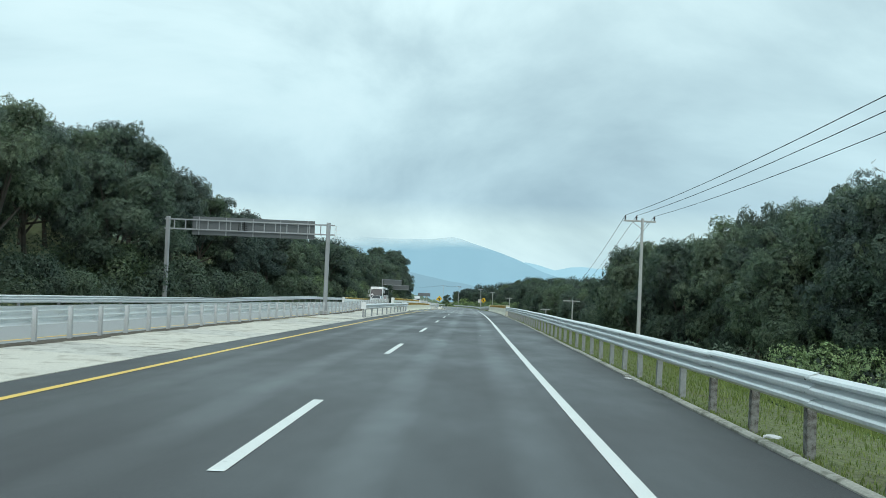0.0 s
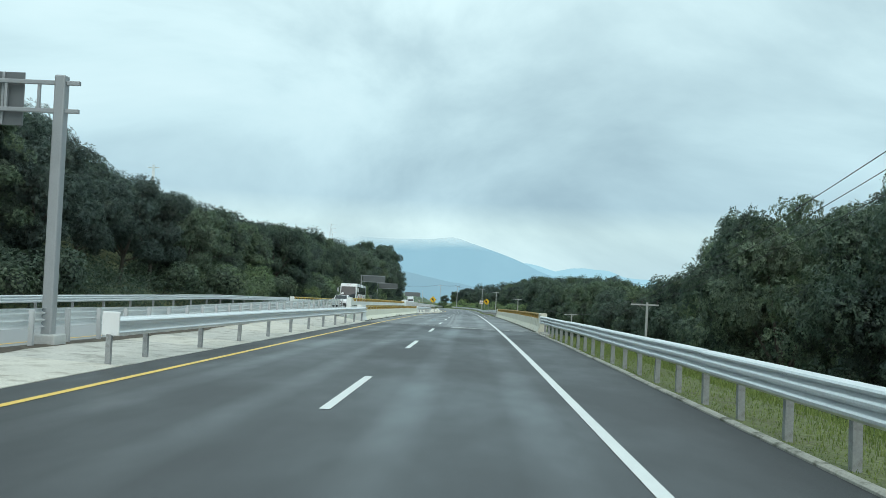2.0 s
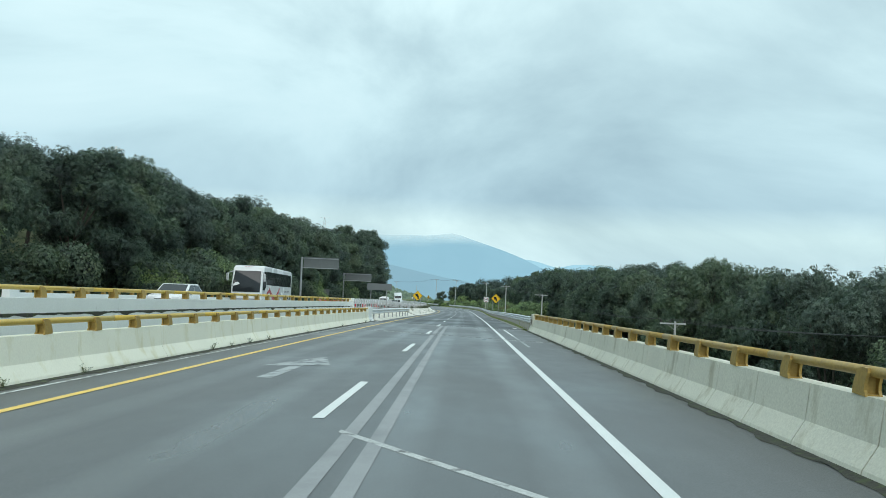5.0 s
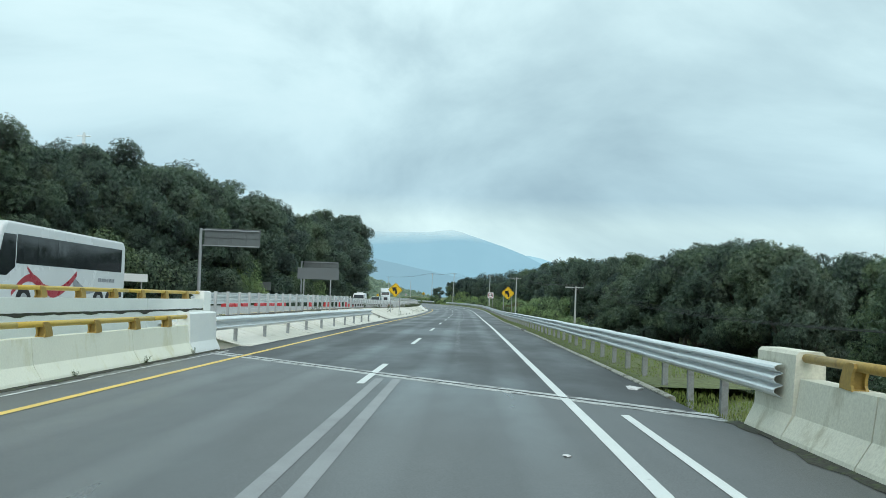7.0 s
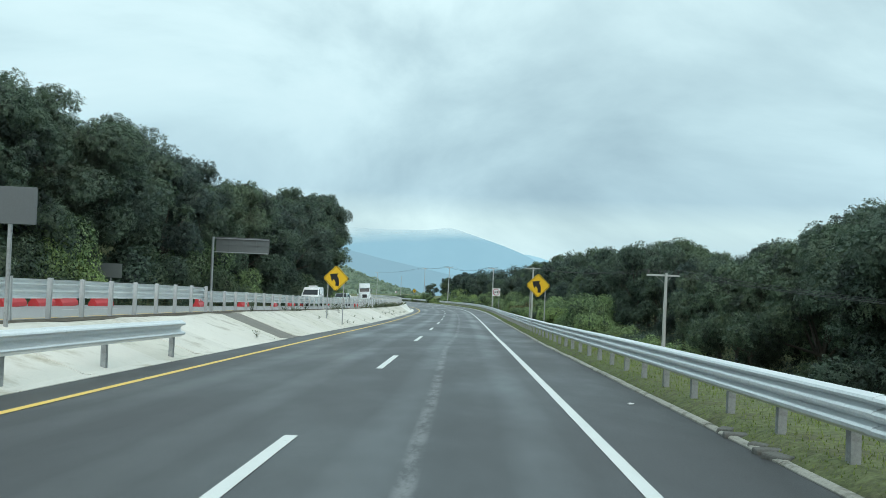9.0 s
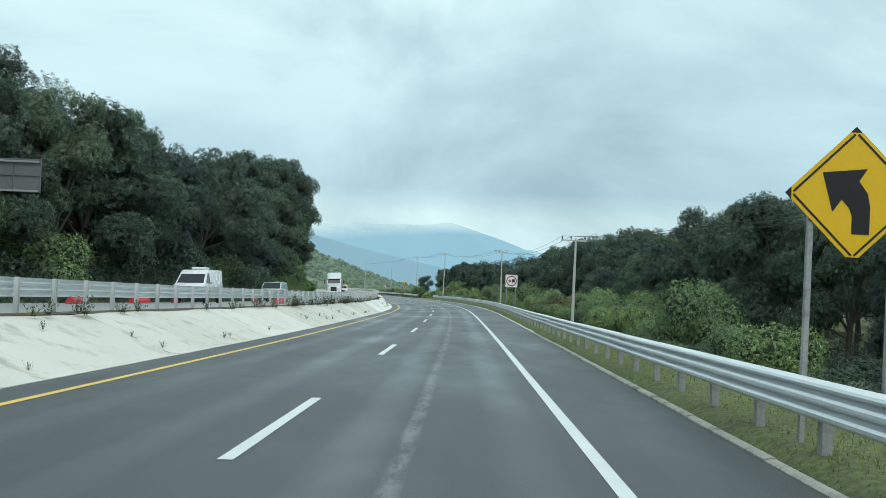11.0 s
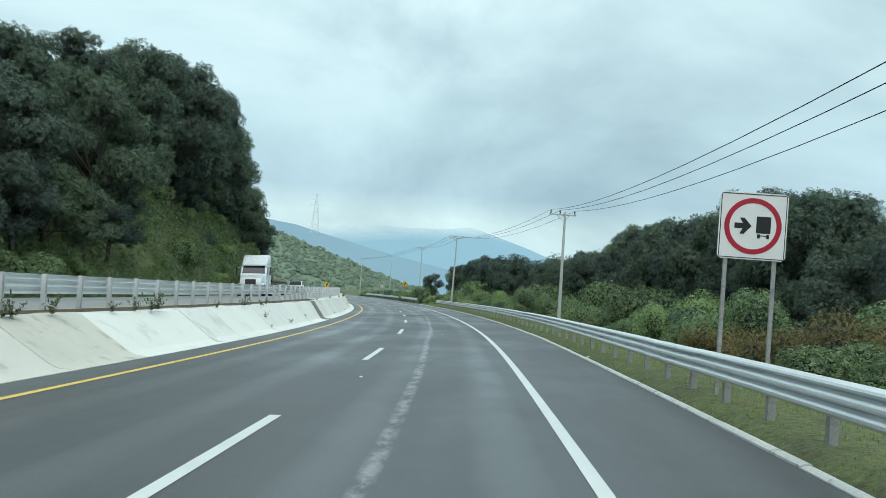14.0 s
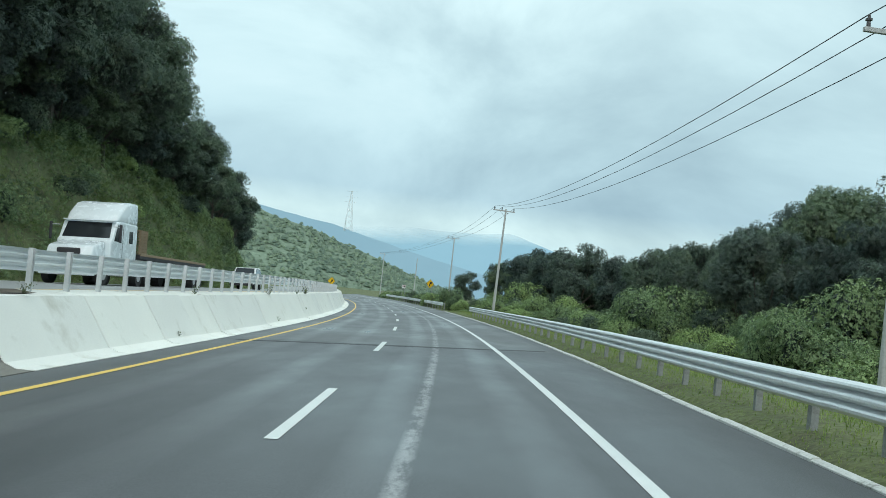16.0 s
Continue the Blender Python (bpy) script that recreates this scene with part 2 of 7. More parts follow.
SLAB_NEW = [simple("new_concrete", (0.84, 0.85, 0.79), 0.8, vary=0.08, scale=0.5, grain=40, rel=0.1, dirt=(0.62, 0.61, 0.53), dirt_at=(0.58, 0.78)), simple("smooth_concrete", (0.80, 0.81, 0.76), 0.8, vary=0.10, scale=0.4, grain=40, rel=0.1, dirt=(0.55, 0.54, 0.47), dirt_at=(0.56, 0.76))]
SLAB_OLD = [simple("grimy_concrete", (0.56, 0.55, 0.50), 0.85, vary=0.22, scale=0.9, grain=25, rel=0.2, dirt=(0.27, 0.26, 0.22), dirt_at=(0.50, 0.68)), simple("worn_concrete", (0.62, 0.60, 0.53), 0.85, vary=0.2, scale=0.7, grain=30, rel=0.2, dirt=(0.33, 0.30, 0.24), dirt_at=(0.52, 0.70))]
M_SLAB_DARK = simple("stained_concrete", (0.22, 0.21, 0.185), 0.85, vary=0.25, scale=1.0, grain=25, rel=0.25)
M_CURB = simple("kerb_concrete", (0.42, 0.41, 0.36), 0.8, vary=0.25, scale=1.2, grain=30, rel=0.3, dirt=(0.12, 0.12, 0.09), dirt_at=(0.5, 0.68))
M_CURB_DARK = simple("damp_concrete", (0.16, 0.16, 0.145), 0.85, vary=0.3, scale=2.0, grain=25, rel=0.4, dirt=(0.07, 0.075, 0.06), dirt_at=(0.5, 0.68))
M_KERB_WHITE = simple("limewashed_kerb", (0.66, 0.67, 0.64), 0.75, vary=0.2, scale=1.5, grain=30, rel=0.3, dirt=(0.22, 0.22, 0.19), dirt_at=(0.56, 0.70))
M_BARRIER = simple("barrier_concrete", (0.72, 0.71, 0.60), 0.75, vary=0.14, scale=0.8, grain=28, rel=0.2, dirt=(0.40, 0.37, 0.25), dirt_at=(0.55, 0.74), stretch=(1, 1, 0.35))
M_BARRIER_WHITE = simple("white_washed_concrete", (0.86, 0.89, 0.87), 0.7, vary=0.08, scale=0.8, grain=28, rel=0.15, dirt=(0.36, 0.36, 0.30), dirt_at=(0.68, 0.82), stretch=(1, 1, 0.4))
M_BARRIER_CREAM = simple("cream_washed_concrete", (0.88, 0.88, 0.74), 0.7, vary=0.07, scale=0.8, grain=28, rel=0.15, dirt=(0.70, 0.67, 0.44), dirt_at=(0.54, 0.74), stretch=(1, 1, 0.4))
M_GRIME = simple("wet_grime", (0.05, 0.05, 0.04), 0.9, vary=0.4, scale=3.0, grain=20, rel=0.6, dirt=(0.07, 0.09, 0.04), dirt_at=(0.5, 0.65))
M_STEEL = simple("galvanised_steel", (0.82, 0.85, 0.86), 0.36, 0.4, vary=0.10, scale=1.5, grain=30, rel=0.05, dirt=(0.45, 0.47, 0.48), dirt_at=(0.62, 0.85), stretch=(1, 1, 3))
M_POST = simple("galvanised_post", (0.36, 0.375, 0.38), 0.55, 0.2, vary=0.2, scale=4.0, grain=30, rel=0.1, dirt=(0.22, 0.22, 0.20), dirt_at=(0.5, 0.7))
M_FRAME = simple("dull_galvanised_frame", (0.36, 0.38, 0.39), 0.5, 0.3, vary=0.12, scale=1.5, grain=30, rel=0.06)
M_POST_LIGHT = simple("bright_galvanised_post", (0.60, 0.62, 0.63), 0.5, 0.25, vary=0.1, scale=3.0, grain=30, rel=0.08)
M_POST_RUST = simple("weathered_post", (0.27, 0.27, 0.26), 0.7, 0.1, vary=0.35, scale=6.0, grain=22, rel=0.3, dirt=(0.10, 0.09, 0.08), dirt_at=(0.45, 0.6))
M_BOLT = simple("bolt_steel", (0.16, 0.16, 0.16), 0.5, 0.5)
M_TUBE = simple("yellow_tube_paint", (0.62, 0.43, 0.08), 0.45, vary=0.14, scale=2.5, grain=30, dirt=(0.36, 0.24, 0.08), dirt_at=(0.58, 0.76))
M_BRACKET = simple("ochre_bracket_paint", (0.42, 0.28, 0.07), 0.5, vary=0.2, scale=3.0, grain=25, dirt=(0.20, 0.11, 0.05), dirt_at=(0.58, 0.74))
M_POLE = simple("pole_concrete", (0.50, 0.515, 0.505), 0.8, vary=0.15, scale=1.0, grain=20, rel=0.2, stretch=(1, 1, 0.2))
M_WIRE = simple("wire", (0.02, 0.02, 0.022), 0.6)
M_INSUL = simple("insulator", (0.10, 0.09, 0.09), 0.3)
M_SIGN_BACK = simple("sign_back_aluminium", (0.16, 0.175, 0.18), 0.5, 0.3, vary=0.08, scale=0.8)
M_SIGN_YELLOW = simple("sign_yellow", (0.82, 0.50, 0.015), 0.4, vary=0.05, scale=1.2)
M_SIGN_WHITE = simple("sign_white", (0.80, 0.82, 0.82), 0.4, vary=0.04, scale=1.2)
M_SIGN_RED = simple("sign_red", (0.42, 0.014, 0.04), 0.4, vary=0.06)
M_BLACK = simple("sign_black", (0.012, 0.012, 0.013), 0.45)
M_GREENISH = simple("slat_panel", (0.16, 0.18, 0.18), 0.5, 0.2)
M_ORANGE = simple("red_plastic", (0.56, 0.045, 0.05), 0.45, vary=0.12, scale=2.0, dirt=(0.3, 0.12, 0.1), dirt_at=(0.6, 0.8))
M_LITTER = simple("litter_white", (0.7, 0.7, 0.7), 0.6)
M_BUS = simple("bus_white_paint", (0.74, 0.76, 0.76), 0.25, vary=0.04, scale=0.6, dirt=(0.60, 0.61, 0.60), dirt_at=(0.6, 0.85))
M_BUS_RED = simple("bus_red", (0.42, 0.03, 0.05), 0.3, vary=0.05)
M_BUS_GREY = simple("bus_grey", (0.30, 0.31, 0.33), 0.3, vary=0.05)
M_GLASS = simple("dark_vehicle_glass", (0.02, 0.024, 0.027), 0.08, vary=0.1, rel=0.0)
M_TYRE = simple("tyre_rubber", (0.02, 0.02, 0.02), 0.8)
M_RIM = simple("wheel_rim", (0.45, 0.46, 0.47), 0.4, 0.6)
M_CHROME = simple("mirror_housing", (0.55, 0.57, 0.58), 0.3, 0.4)
M_LAMP = simple("headlamp_lens", (0.75, 0.77, 0.78), 0.1)
M_VAN = simple("van_white_paint", (0.76, 0.77, 0.77), 0.25, vary=0.04)
M_SILVER = simple("pale_green_paint", (0.50, 0.58, 0.55), 0.25, 0.2, vary=0.05)
M_TRUCK = simple("truck_white_paint", (0.72, 0.78, 0.80), 0.25, vary=0.05, dirt=(0.6, 0.64, 0.65), dirt_at=(0.6, 0.8))
M_DARK_METAL = simple("dark_chassis", (0.04, 0.04, 0.045), 0.6, 0.2)
M_PALLET = simple("pallet_wood", (0.30, 0.22, 0.14), 0.8, vary=0.3, scale=2.0, grain=25, stretch=(1, 6, 1))
M_BARK = simple("bark", (0.085, 0.075, 0.062), 0.9, vary=0.3, scale=3.0, grain=14, rel=0.6, stretch=(1, 1, 0.3))
M_LEAF = foliage_material("oak_leaves", (0.059, 0.094, 0.075), (0.143, 0.195, 0.140), (0.170, 0.202, 0.101), leaflet=12.0)
M_LEAF_B = foliage_material("dark_leaves", (0.057, 0.087, 0.083), (0.132, 0.178, 0.149), (0.138, 0.164, 0.106), leaflet=12.5)
# same leaves coloured darker: the shade inside crowns and bushes is put in here
M_CORE = foliage_material("shaded_inner_leaves", (0.039, 0.056, 0.051), (0.076, 0.101, 0.084), (0.065, 0.078, 0.058), leaflet=10.0)
M_BUSH = foliage_material("bush_leaves", (0.106, 0.174, 0.084), (0.302, 0.403, 0.202), (0.291, 0.325, 0.123), leaflet=24.0)
M_BUSH_BROWN = foliage_material("browned_bush_leaves", (0.12, 0.105, 0.055), (0.235, 0.19, 0.09), (0.18, 0.20, 0.085), leaflet=24.0)
M_GRASS = foliage_material("grass_blades", (0.160, 0.235, 0.058), (0.300, 0.375, 0.117), (0.365, 0.360, 0.148))
M_GRASS_DULL = foliage_material("dull_grass_blades", (0.105, 0.148, 0.047), (0.215, 0.258, 0.086), (0.270, 0.255, 0.117))
M_CUT_GRASS = foliage_material("cutting_grass_blades", (0.15, 0.21, 0.075), (0.30, 0.37, 0.14), (0.36, 0.37, 0.16), leaflet=20.0)
M_WEED = foliage_material("weed_leaves", (0.075, 0.100, 0.055), (0.17, 0.19, 0.11), (0.18, 0.17, 0.10))


def ground_material():
    m, nt, b = material("ground_cover", 0.95)
    broad, mid, fine = noise_of(nt, 0.05, 4.0), noise_of(nt, 0.7, 5.0, 0.65), noise_of(nt, 9.0, 4.0, 0.7)
    col = mixed(nt, (0.110, 0.135, 0.055), (0.235, 0.250, 0.105), mid.outputs["Fac"])
    earth = ramp(nt, [(0.50, (0, 0, 0)), (0.62, (0.8, 0.8, 0.8))], noise_of(nt, 0.9, 6.0, 0.7).outputs["Fac"])
    col = mixed(nt, col, (0.125, 0.105, 0.065), earth.outputs["Color"])
    far = mixed(nt, (0.060, 0.090, 0.050), (0.110, 0.140, 0.070), broad.outputs["Fac"])
    col = mixed(nt, col, far, 0.4)
    speck = ramp(nt, [(0.3, (0.55, 0.55, 0.55)), (0.7, (1.4, 1.4, 1.3))], fine.outputs["Fac"])
    col = mixed(nt, col, speck.outputs["Color"], 1.0, "MULTIPLY")
    nt.links.new(col, b.inputs["Base Color"])
    bump(nt, b, mid.outputs["Fac"], 0.7, 0.3)
    return m


M_GROUND = ground_material()


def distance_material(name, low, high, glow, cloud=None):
    """Far land as a backdrop: the humid air's haze is put into its blue colours and a part glow; cloud: heights between
    which it fades to clear, as if low cloud swallowed it.
    """
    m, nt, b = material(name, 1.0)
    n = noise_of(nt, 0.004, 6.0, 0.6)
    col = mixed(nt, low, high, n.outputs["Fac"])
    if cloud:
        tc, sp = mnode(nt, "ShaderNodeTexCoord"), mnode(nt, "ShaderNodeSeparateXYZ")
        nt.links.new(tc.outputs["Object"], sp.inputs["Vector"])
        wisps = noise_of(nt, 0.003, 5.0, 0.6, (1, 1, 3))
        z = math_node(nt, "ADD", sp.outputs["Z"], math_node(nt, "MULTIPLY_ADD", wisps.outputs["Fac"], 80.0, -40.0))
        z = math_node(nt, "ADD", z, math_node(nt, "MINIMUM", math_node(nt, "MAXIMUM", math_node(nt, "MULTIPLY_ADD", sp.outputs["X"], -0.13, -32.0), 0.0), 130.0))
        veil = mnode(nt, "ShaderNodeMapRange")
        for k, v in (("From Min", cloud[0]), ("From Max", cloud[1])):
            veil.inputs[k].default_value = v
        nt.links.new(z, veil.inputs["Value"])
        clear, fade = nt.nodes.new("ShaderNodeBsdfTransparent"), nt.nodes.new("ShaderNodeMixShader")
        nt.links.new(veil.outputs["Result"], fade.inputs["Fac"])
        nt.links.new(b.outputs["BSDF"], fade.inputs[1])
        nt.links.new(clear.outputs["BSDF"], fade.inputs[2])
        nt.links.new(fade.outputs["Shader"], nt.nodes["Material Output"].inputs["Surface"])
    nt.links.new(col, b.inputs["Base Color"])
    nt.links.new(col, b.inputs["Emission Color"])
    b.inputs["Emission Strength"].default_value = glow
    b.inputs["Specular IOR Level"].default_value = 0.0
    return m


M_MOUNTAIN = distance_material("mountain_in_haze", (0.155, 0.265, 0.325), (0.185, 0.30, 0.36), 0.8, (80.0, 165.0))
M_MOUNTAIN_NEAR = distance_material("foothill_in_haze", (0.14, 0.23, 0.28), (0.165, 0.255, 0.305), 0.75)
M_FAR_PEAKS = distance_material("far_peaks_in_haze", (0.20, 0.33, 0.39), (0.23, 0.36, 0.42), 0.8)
# canopy greens lightened and blued; the haze across the valley is in the colour
M_FAR_HILL = foliage_material("hazed_hillside_canopy", (0.168, 0.235, 0.190), (0.280, 0.358, 0.258), (0.314, 0.370, 0.224), 0.9)
M_FAR_GROUND = simple("hillside_ground", (0.18, 0.24, 0.17), 0.95, vary=0.3, scale=0.02, grain=0.3)
# steel made paler than its own grey: the distance haze is in the colour
M_TOWER = simple("hazed_lattice_steel", (0.80, 0.84, 0.86), 0.7, 0.0)


# ---- the road's line: curvature (per km), grade and cross fall along its length ----
KS = (0, 70, 130, 170, 200, 230, 260, 290, 320, 350, 380, 410, 440, 480, 540, 600)
KV = (-0.416, 0.192, -0.046, -0.021, 0.075, -0.021, 0.423, 0.164, 2.175, 1.056, 1.333, 0.799, 0.672, 1.237, 2.182, 3.126)
GS = (0, 60, 120, 170, 220, 270, 320, 370, 430, 500, 600)
GV = (-0.0348, -0.0387, -0.0445, -0.0479, -0.0515, -0.0456, -0.0419, -0.0448, -0.0439, -0.0418, -0.0397)
BV = (0.0011, 0.0099, 0.0144, 0.0134, 0.0121, 0.0281, 0.0442, 0.0573, 0.0705, 0.0815, 0.0925)
RS = np.arange(-120, 640.1, 1.0)
ZERO = 120
RPSI = np.cumsum(np.interp(RS, KS, KV) / 1000)
RPSI = RPSI - RPSI[ZERO]
RX, RY, RZ = np.cumsum(-np.sin(RPSI)), np.cumsum(np.cos(RPSI)), np.cumsum(np.interp(RS, GS, GV))
RX, RY, RZ = RX - RX[ZERO], RY - RY[ZERO], RZ - RZ[ZERO]
RB = np.interp(RS, GS, BV)


def rp(s, u, w=0.0):
    """The point s metres along the road, u metres right of the driven line, w metres above the road's plane."""
    psi, b = np.interp(s, RS, RPSI), np.interp(s, RS, RB)
    c = math.cos(b)
    return Vector((np.interp(s, RS, RX) + u * c * math.cos(psi), np.interp(s, RS, RY) + u * c * math.sin(psi), np.interp(s, RS, RZ) + u * math.sin(b) + w))


def rm(s, u, w=0.0, yaw=0.0, banked=False):
    """The pose there, with y along the road; upright unless banked."""
    psi, b, g = np.interp(s, RS, RPSI), np.interp(s, RS, RB), np.interp(s, GS, GV)
    m = Matrix.Translation(rp(s, u, w)) @ Matrix.Rotation(psi, 4, "Z")
    if banked:
        m = m @ Matrix.Rotation(math.atan(g), 4, "X") @ Matrix.Rotation(-b, 4, "Y")
    return m @ Matrix.Rotation(radians(yaw), 4, "Z")


def road_coords(X, Y):
    """Station and offset of plan points, by the nearest point of the road's line."""
    S = np.clip(Y, RS[0], RS[-1])
    for _ in range(6):
        psi = np.interp(S, RS, RPSI)
        dx, dy = X - np.interp(S, RS, RX), Y - np.interp(S, RS, RY)
        S = np.clip(S + (-np.sin(psi) * dx + np.cos(psi) * dy) * 0.8, RS[0], RS[-1])
    psi = np.interp(S, RS, RPSI)
    dx, dy = X - np.interp(S, RS, RX), Y - np.interp(S, RS, RY)
    return S, np.cos(psi) * dx + np.sin(psi) * dy, -np.sin(psi) * dx + np.cos(psi) * dy


def at(s, *pairs):
    return float(np.interp(s, [p[0] for p in pairs], [p[1] for p in pairs]))


def u_kerb(s):
    return at(s, (0, 3.36), (60, 3.38), (160, 3.24), (215, 3.08), (260, 3.38), (295, 3.70), (400, 3.74))


def u_bank(s):
    """The top edge of the concrete slope, where the other carriageway's rail stands."""
    return at(s, (0, -10.2), (250, -10.1), (310, -9.2), (340, -8.7), (500, -8.7))


def w_opp(s):
    """The other carriageway's height over this road's plane."""
    return at(s, (0, 0.0), (70, 0.05), (110, 0.55), (170, 0.65), (223, 0.89), (304, 0.92), (340, 1.15), (390, 1.55), (480, 1.9))


# ---- building helpers ----
def mesh_of(name, verts, faces, mats, index=None, smooth=False):
    me = bpy.data.meshes.new(name)
    me.from_pydata([tuple(v) for v in verts], [], faces)
    for m in mats if isinstance(mats, (list, tuple)) else [mats]:
        me.materials.append(m)
    if index is not None:
        me.polygons.foreach_set("material_index", index)
    if smooth:
        me.polygons.foreach_set("use_smooth", [True] * len(me.polygons))
    me.update()
    return me


def thing(name, label, category, m=None, group="", kind=""):
    ob = new(name)
    ob.empty_display_size = 0.2
    if m is not None:
        ob.matrix_basis = m
    return tagged(ob, label, category, group, kind)


def child(name, data, parent, m=None, label=""):
    """One mesh as a part of parent, m in the parent's own space."""
    ob = new(name, data)
    ob.parent = parent
    if m is not None:
        ob.matrix_basis = m
    if label:
        tagged(ob, label)
    return ob


def part(name, bm, mat, parent, label="", m=None, smooth=False):
    me = bpy.data.meshes.new(name)
    bm.to_mesh(me)
    bm.free()
    me.materials.append(mat)
    if smooth:
        me.polygons.foreach_set("use_smooth", [True] * len(me.polygons))
    return child(name, me, parent, m, label)


def box(sx, sy, sz, at_=(0, 0, 0), bev=0.0, bm=None, turn=None):
    bm = bm or bmesh.new()
    g = bmesh.ops.create_cube(bm, size=1.0, matrix=Matrix.Translation(at_) @ (turn or Matrix()) @ Matrix.Diagonal((sx, sy, sz, 1)))
    if bev:
        vs = set(g["verts"])
        bmesh.ops.bevel(bm, geom=[e for e in bm.edges if e.verts[0] in vs], offset=bev, segments=2, affect="EDGES", profile=0.5)
    return bm


def rod(p, q, r1, r2=None, n=10, bm=None):
    """A tapered round bar from p to q."""
    bm = bm or bmesh.new()
    p, q = Vector(p), Vector(q)
    m = Matrix.Translation((p + q) / 2) @ (q - p).to_track_quat("Z", "Y").to_matrix().to_4x4()
    bmesh.ops.create_cone(bm, cap_ends=True, segments=n, radius1=r1, radius2=r1 if r2 is None else r2, depth=(q - p).length, matrix=m)
    return bm


def prism(outline, depth, bm=None, at_=(0, 0, 0), axis="Y", bev=0.0):
    """An outline of (a, b) pairs, pushed out by depth along the axis: Y takes (x, z), X takes (y, z)."""
    bm = bm or bmesh.new()
    put = (lambda a, b, d: (a, d, b)) if axis == "Y" else (lambda a, b, d: (d, a, b))
    lo = [bm.verts.new(Vector(put(a, b, -depth / 2)) + Vector(at_)) for a, b in outline]
    hi = [bm.verts.new(Vector(put(a, b, depth / 2)) + Vector(at_)) for a, b in outline]
    fs = [bm.faces.new(lo), bm.faces.new(hi[::-1])]
    n = len(outline)
    for i in range(n):
        fs.append(bm.faces.new((lo[i], hi[i], hi[(i + 1) % n], lo[(i + 1) % n])))
    bmesh.ops.recalc_face_normals(bm, faces=fs)
    if bev:
        bmesh.ops.bevel(bm, geom=list({e for f in fs for e in f.edges}), offset=bev, segments=2, affect="EDGES", profile=0.5)
    return bm


def sweep(s0, s1, profile, step=2.0, closed=False, caps=False):
    """Vertices and faces of a cross section, pairs (u, w) or a function of s that gives them, drawn along the road."""
    n = max(1, int(math.ceil((s1 - s0) / step)))
    rows = [s0 + (s1 - s0) * i / n for i in range(n + 1)]
    V, F = [], []
    for s in rows:
        pr = profile(s) if callable(profile) else profile
        V += [rp(s, u, w) for u, w in pr]
    k = len(V) // len(rows)
    for i in range(n):
        for j in range(k if closed else k - 1):
            a, b = i * k + j, i * k + (j + 1) % k
            F.append((a, b, b + k, a + k))
    if caps and closed:
        F.append(tuple(range(k))[::-1])
        F.append(tuple(range(n * k, n * k + k)))
    return V, F


def skewed(sa, sb, u0, u1, w, thick, skew, nu=8, ns=None):
    """A slab between two lines that cross the road aslant: s = sa + skew * u."""
    ns = ns or max(1, int((sb - sa) / 2))
    V, F = [], []
    for layer in (w, w - thick):
        for i in range(ns + 1):
            for j in range(nu + 1):
                u = u0 + (u1 - u0) * j / nu
                V.append(rp(sa + (sb - sa) * i / ns + skew * u, u, layer))
    k = nu + 1
    off = (ns + 1) * k
    for i in range(ns):
        for j in range(nu):
            a = i * k + j
            F.append((a, a + 1, a + k + 1, a + k))
    rim = [j for j in range(k)] + [i * k + nu for i in range(1, ns + 1)] + [ns * k + j for j in range(nu - 1, -1, -1)] + [i * k for i in range(ns - 1, 0, -1)]
    for a, b in zip(rim, rim[1:] + rim[:1]):
        F.append((a, a + off, b + off, b))
    return V, F


SKEW = -1.07
BR0, BR1, BRM = 90.9, 157.2, 140.0     # the bridge's joints where they cross the driven line

# ---- road ----
def road_plan(me):
    """Keeps each vertex's place along and across the road, for wear that follows the lanes."""
    co = np.empty(len(me.vertices) * 3)
    me.vertices.foreach_get("co", co)
    co = co.reshape(-1, 3)
    along, across, _ = road_coords(co[:, 0], co[:, 1])
    for nm, v in (("along", along), ("across", across)):
        me.attributes.new(nm, "FLOAT", "POINT").data.foreach_set("value", v.astype(np.float32))


road = thing("road", "dark asphalt two-lane carriageway with worn tyre tracks, slightly damp", "road", kind="structure")
for nm, a, b, mt in (("approach_asphalt", -60, None, M_ASPHALT), ("asphalt_after_bridge", None, 560, M_ASPHALT)):
    if b is None:
        V, F = skewed(-60 - 0, BR0 - 0.35, -7.05, 3.5, 0.0, 0.35, 0.0, 8, 60)
        k = 9
        for layer in range(2):
            for i in range(61):
                for j in range(9):
                    u = -7.05 + (u_kerb(0) + 7.05) * j / 8
                    s = -60 + (BR0 - 0.35 + SKEW * u + 60) * i / 60
                    V[layer * 61 * 9 + i * 9 + j] = rp(s, u, -0.35 * layer)
    else:
        V, F = skewed(0, 1, -7.05, 3.5, 0.0, 0.35, 0.0, 8, 160)
        for layer in range(2):
            for i in range(161):
                for j in range(9):
                    f = j / 8
                    s0 = BR1 + 0.35
                    s = s0 + (560 - s0) * i / 160
                    u = -7.05 + (u_kerb(s) + 7.05) * f
                    s += SKEW * u * max(0.0, 1 - i / 60)
                    V[layer * 161 * 9 + i * 9 + j] = rp(s, u, -0.35 * layer)
    me = mesh_of(nm, V, F, mt)
    road_plan(me)
    child(nm, me, road)
me = mesh_of("bridge_deck", *skewed(BR0 + 0.3, BR1 - 0.3, -7.45, 4.0, 0.0, 0.9, SKEW, 8, 34), M_DECK)
road_plan(me)
bridge_deck = child("bridge_deck", me, road, label="lighter grey worn bridge deck surfacing")
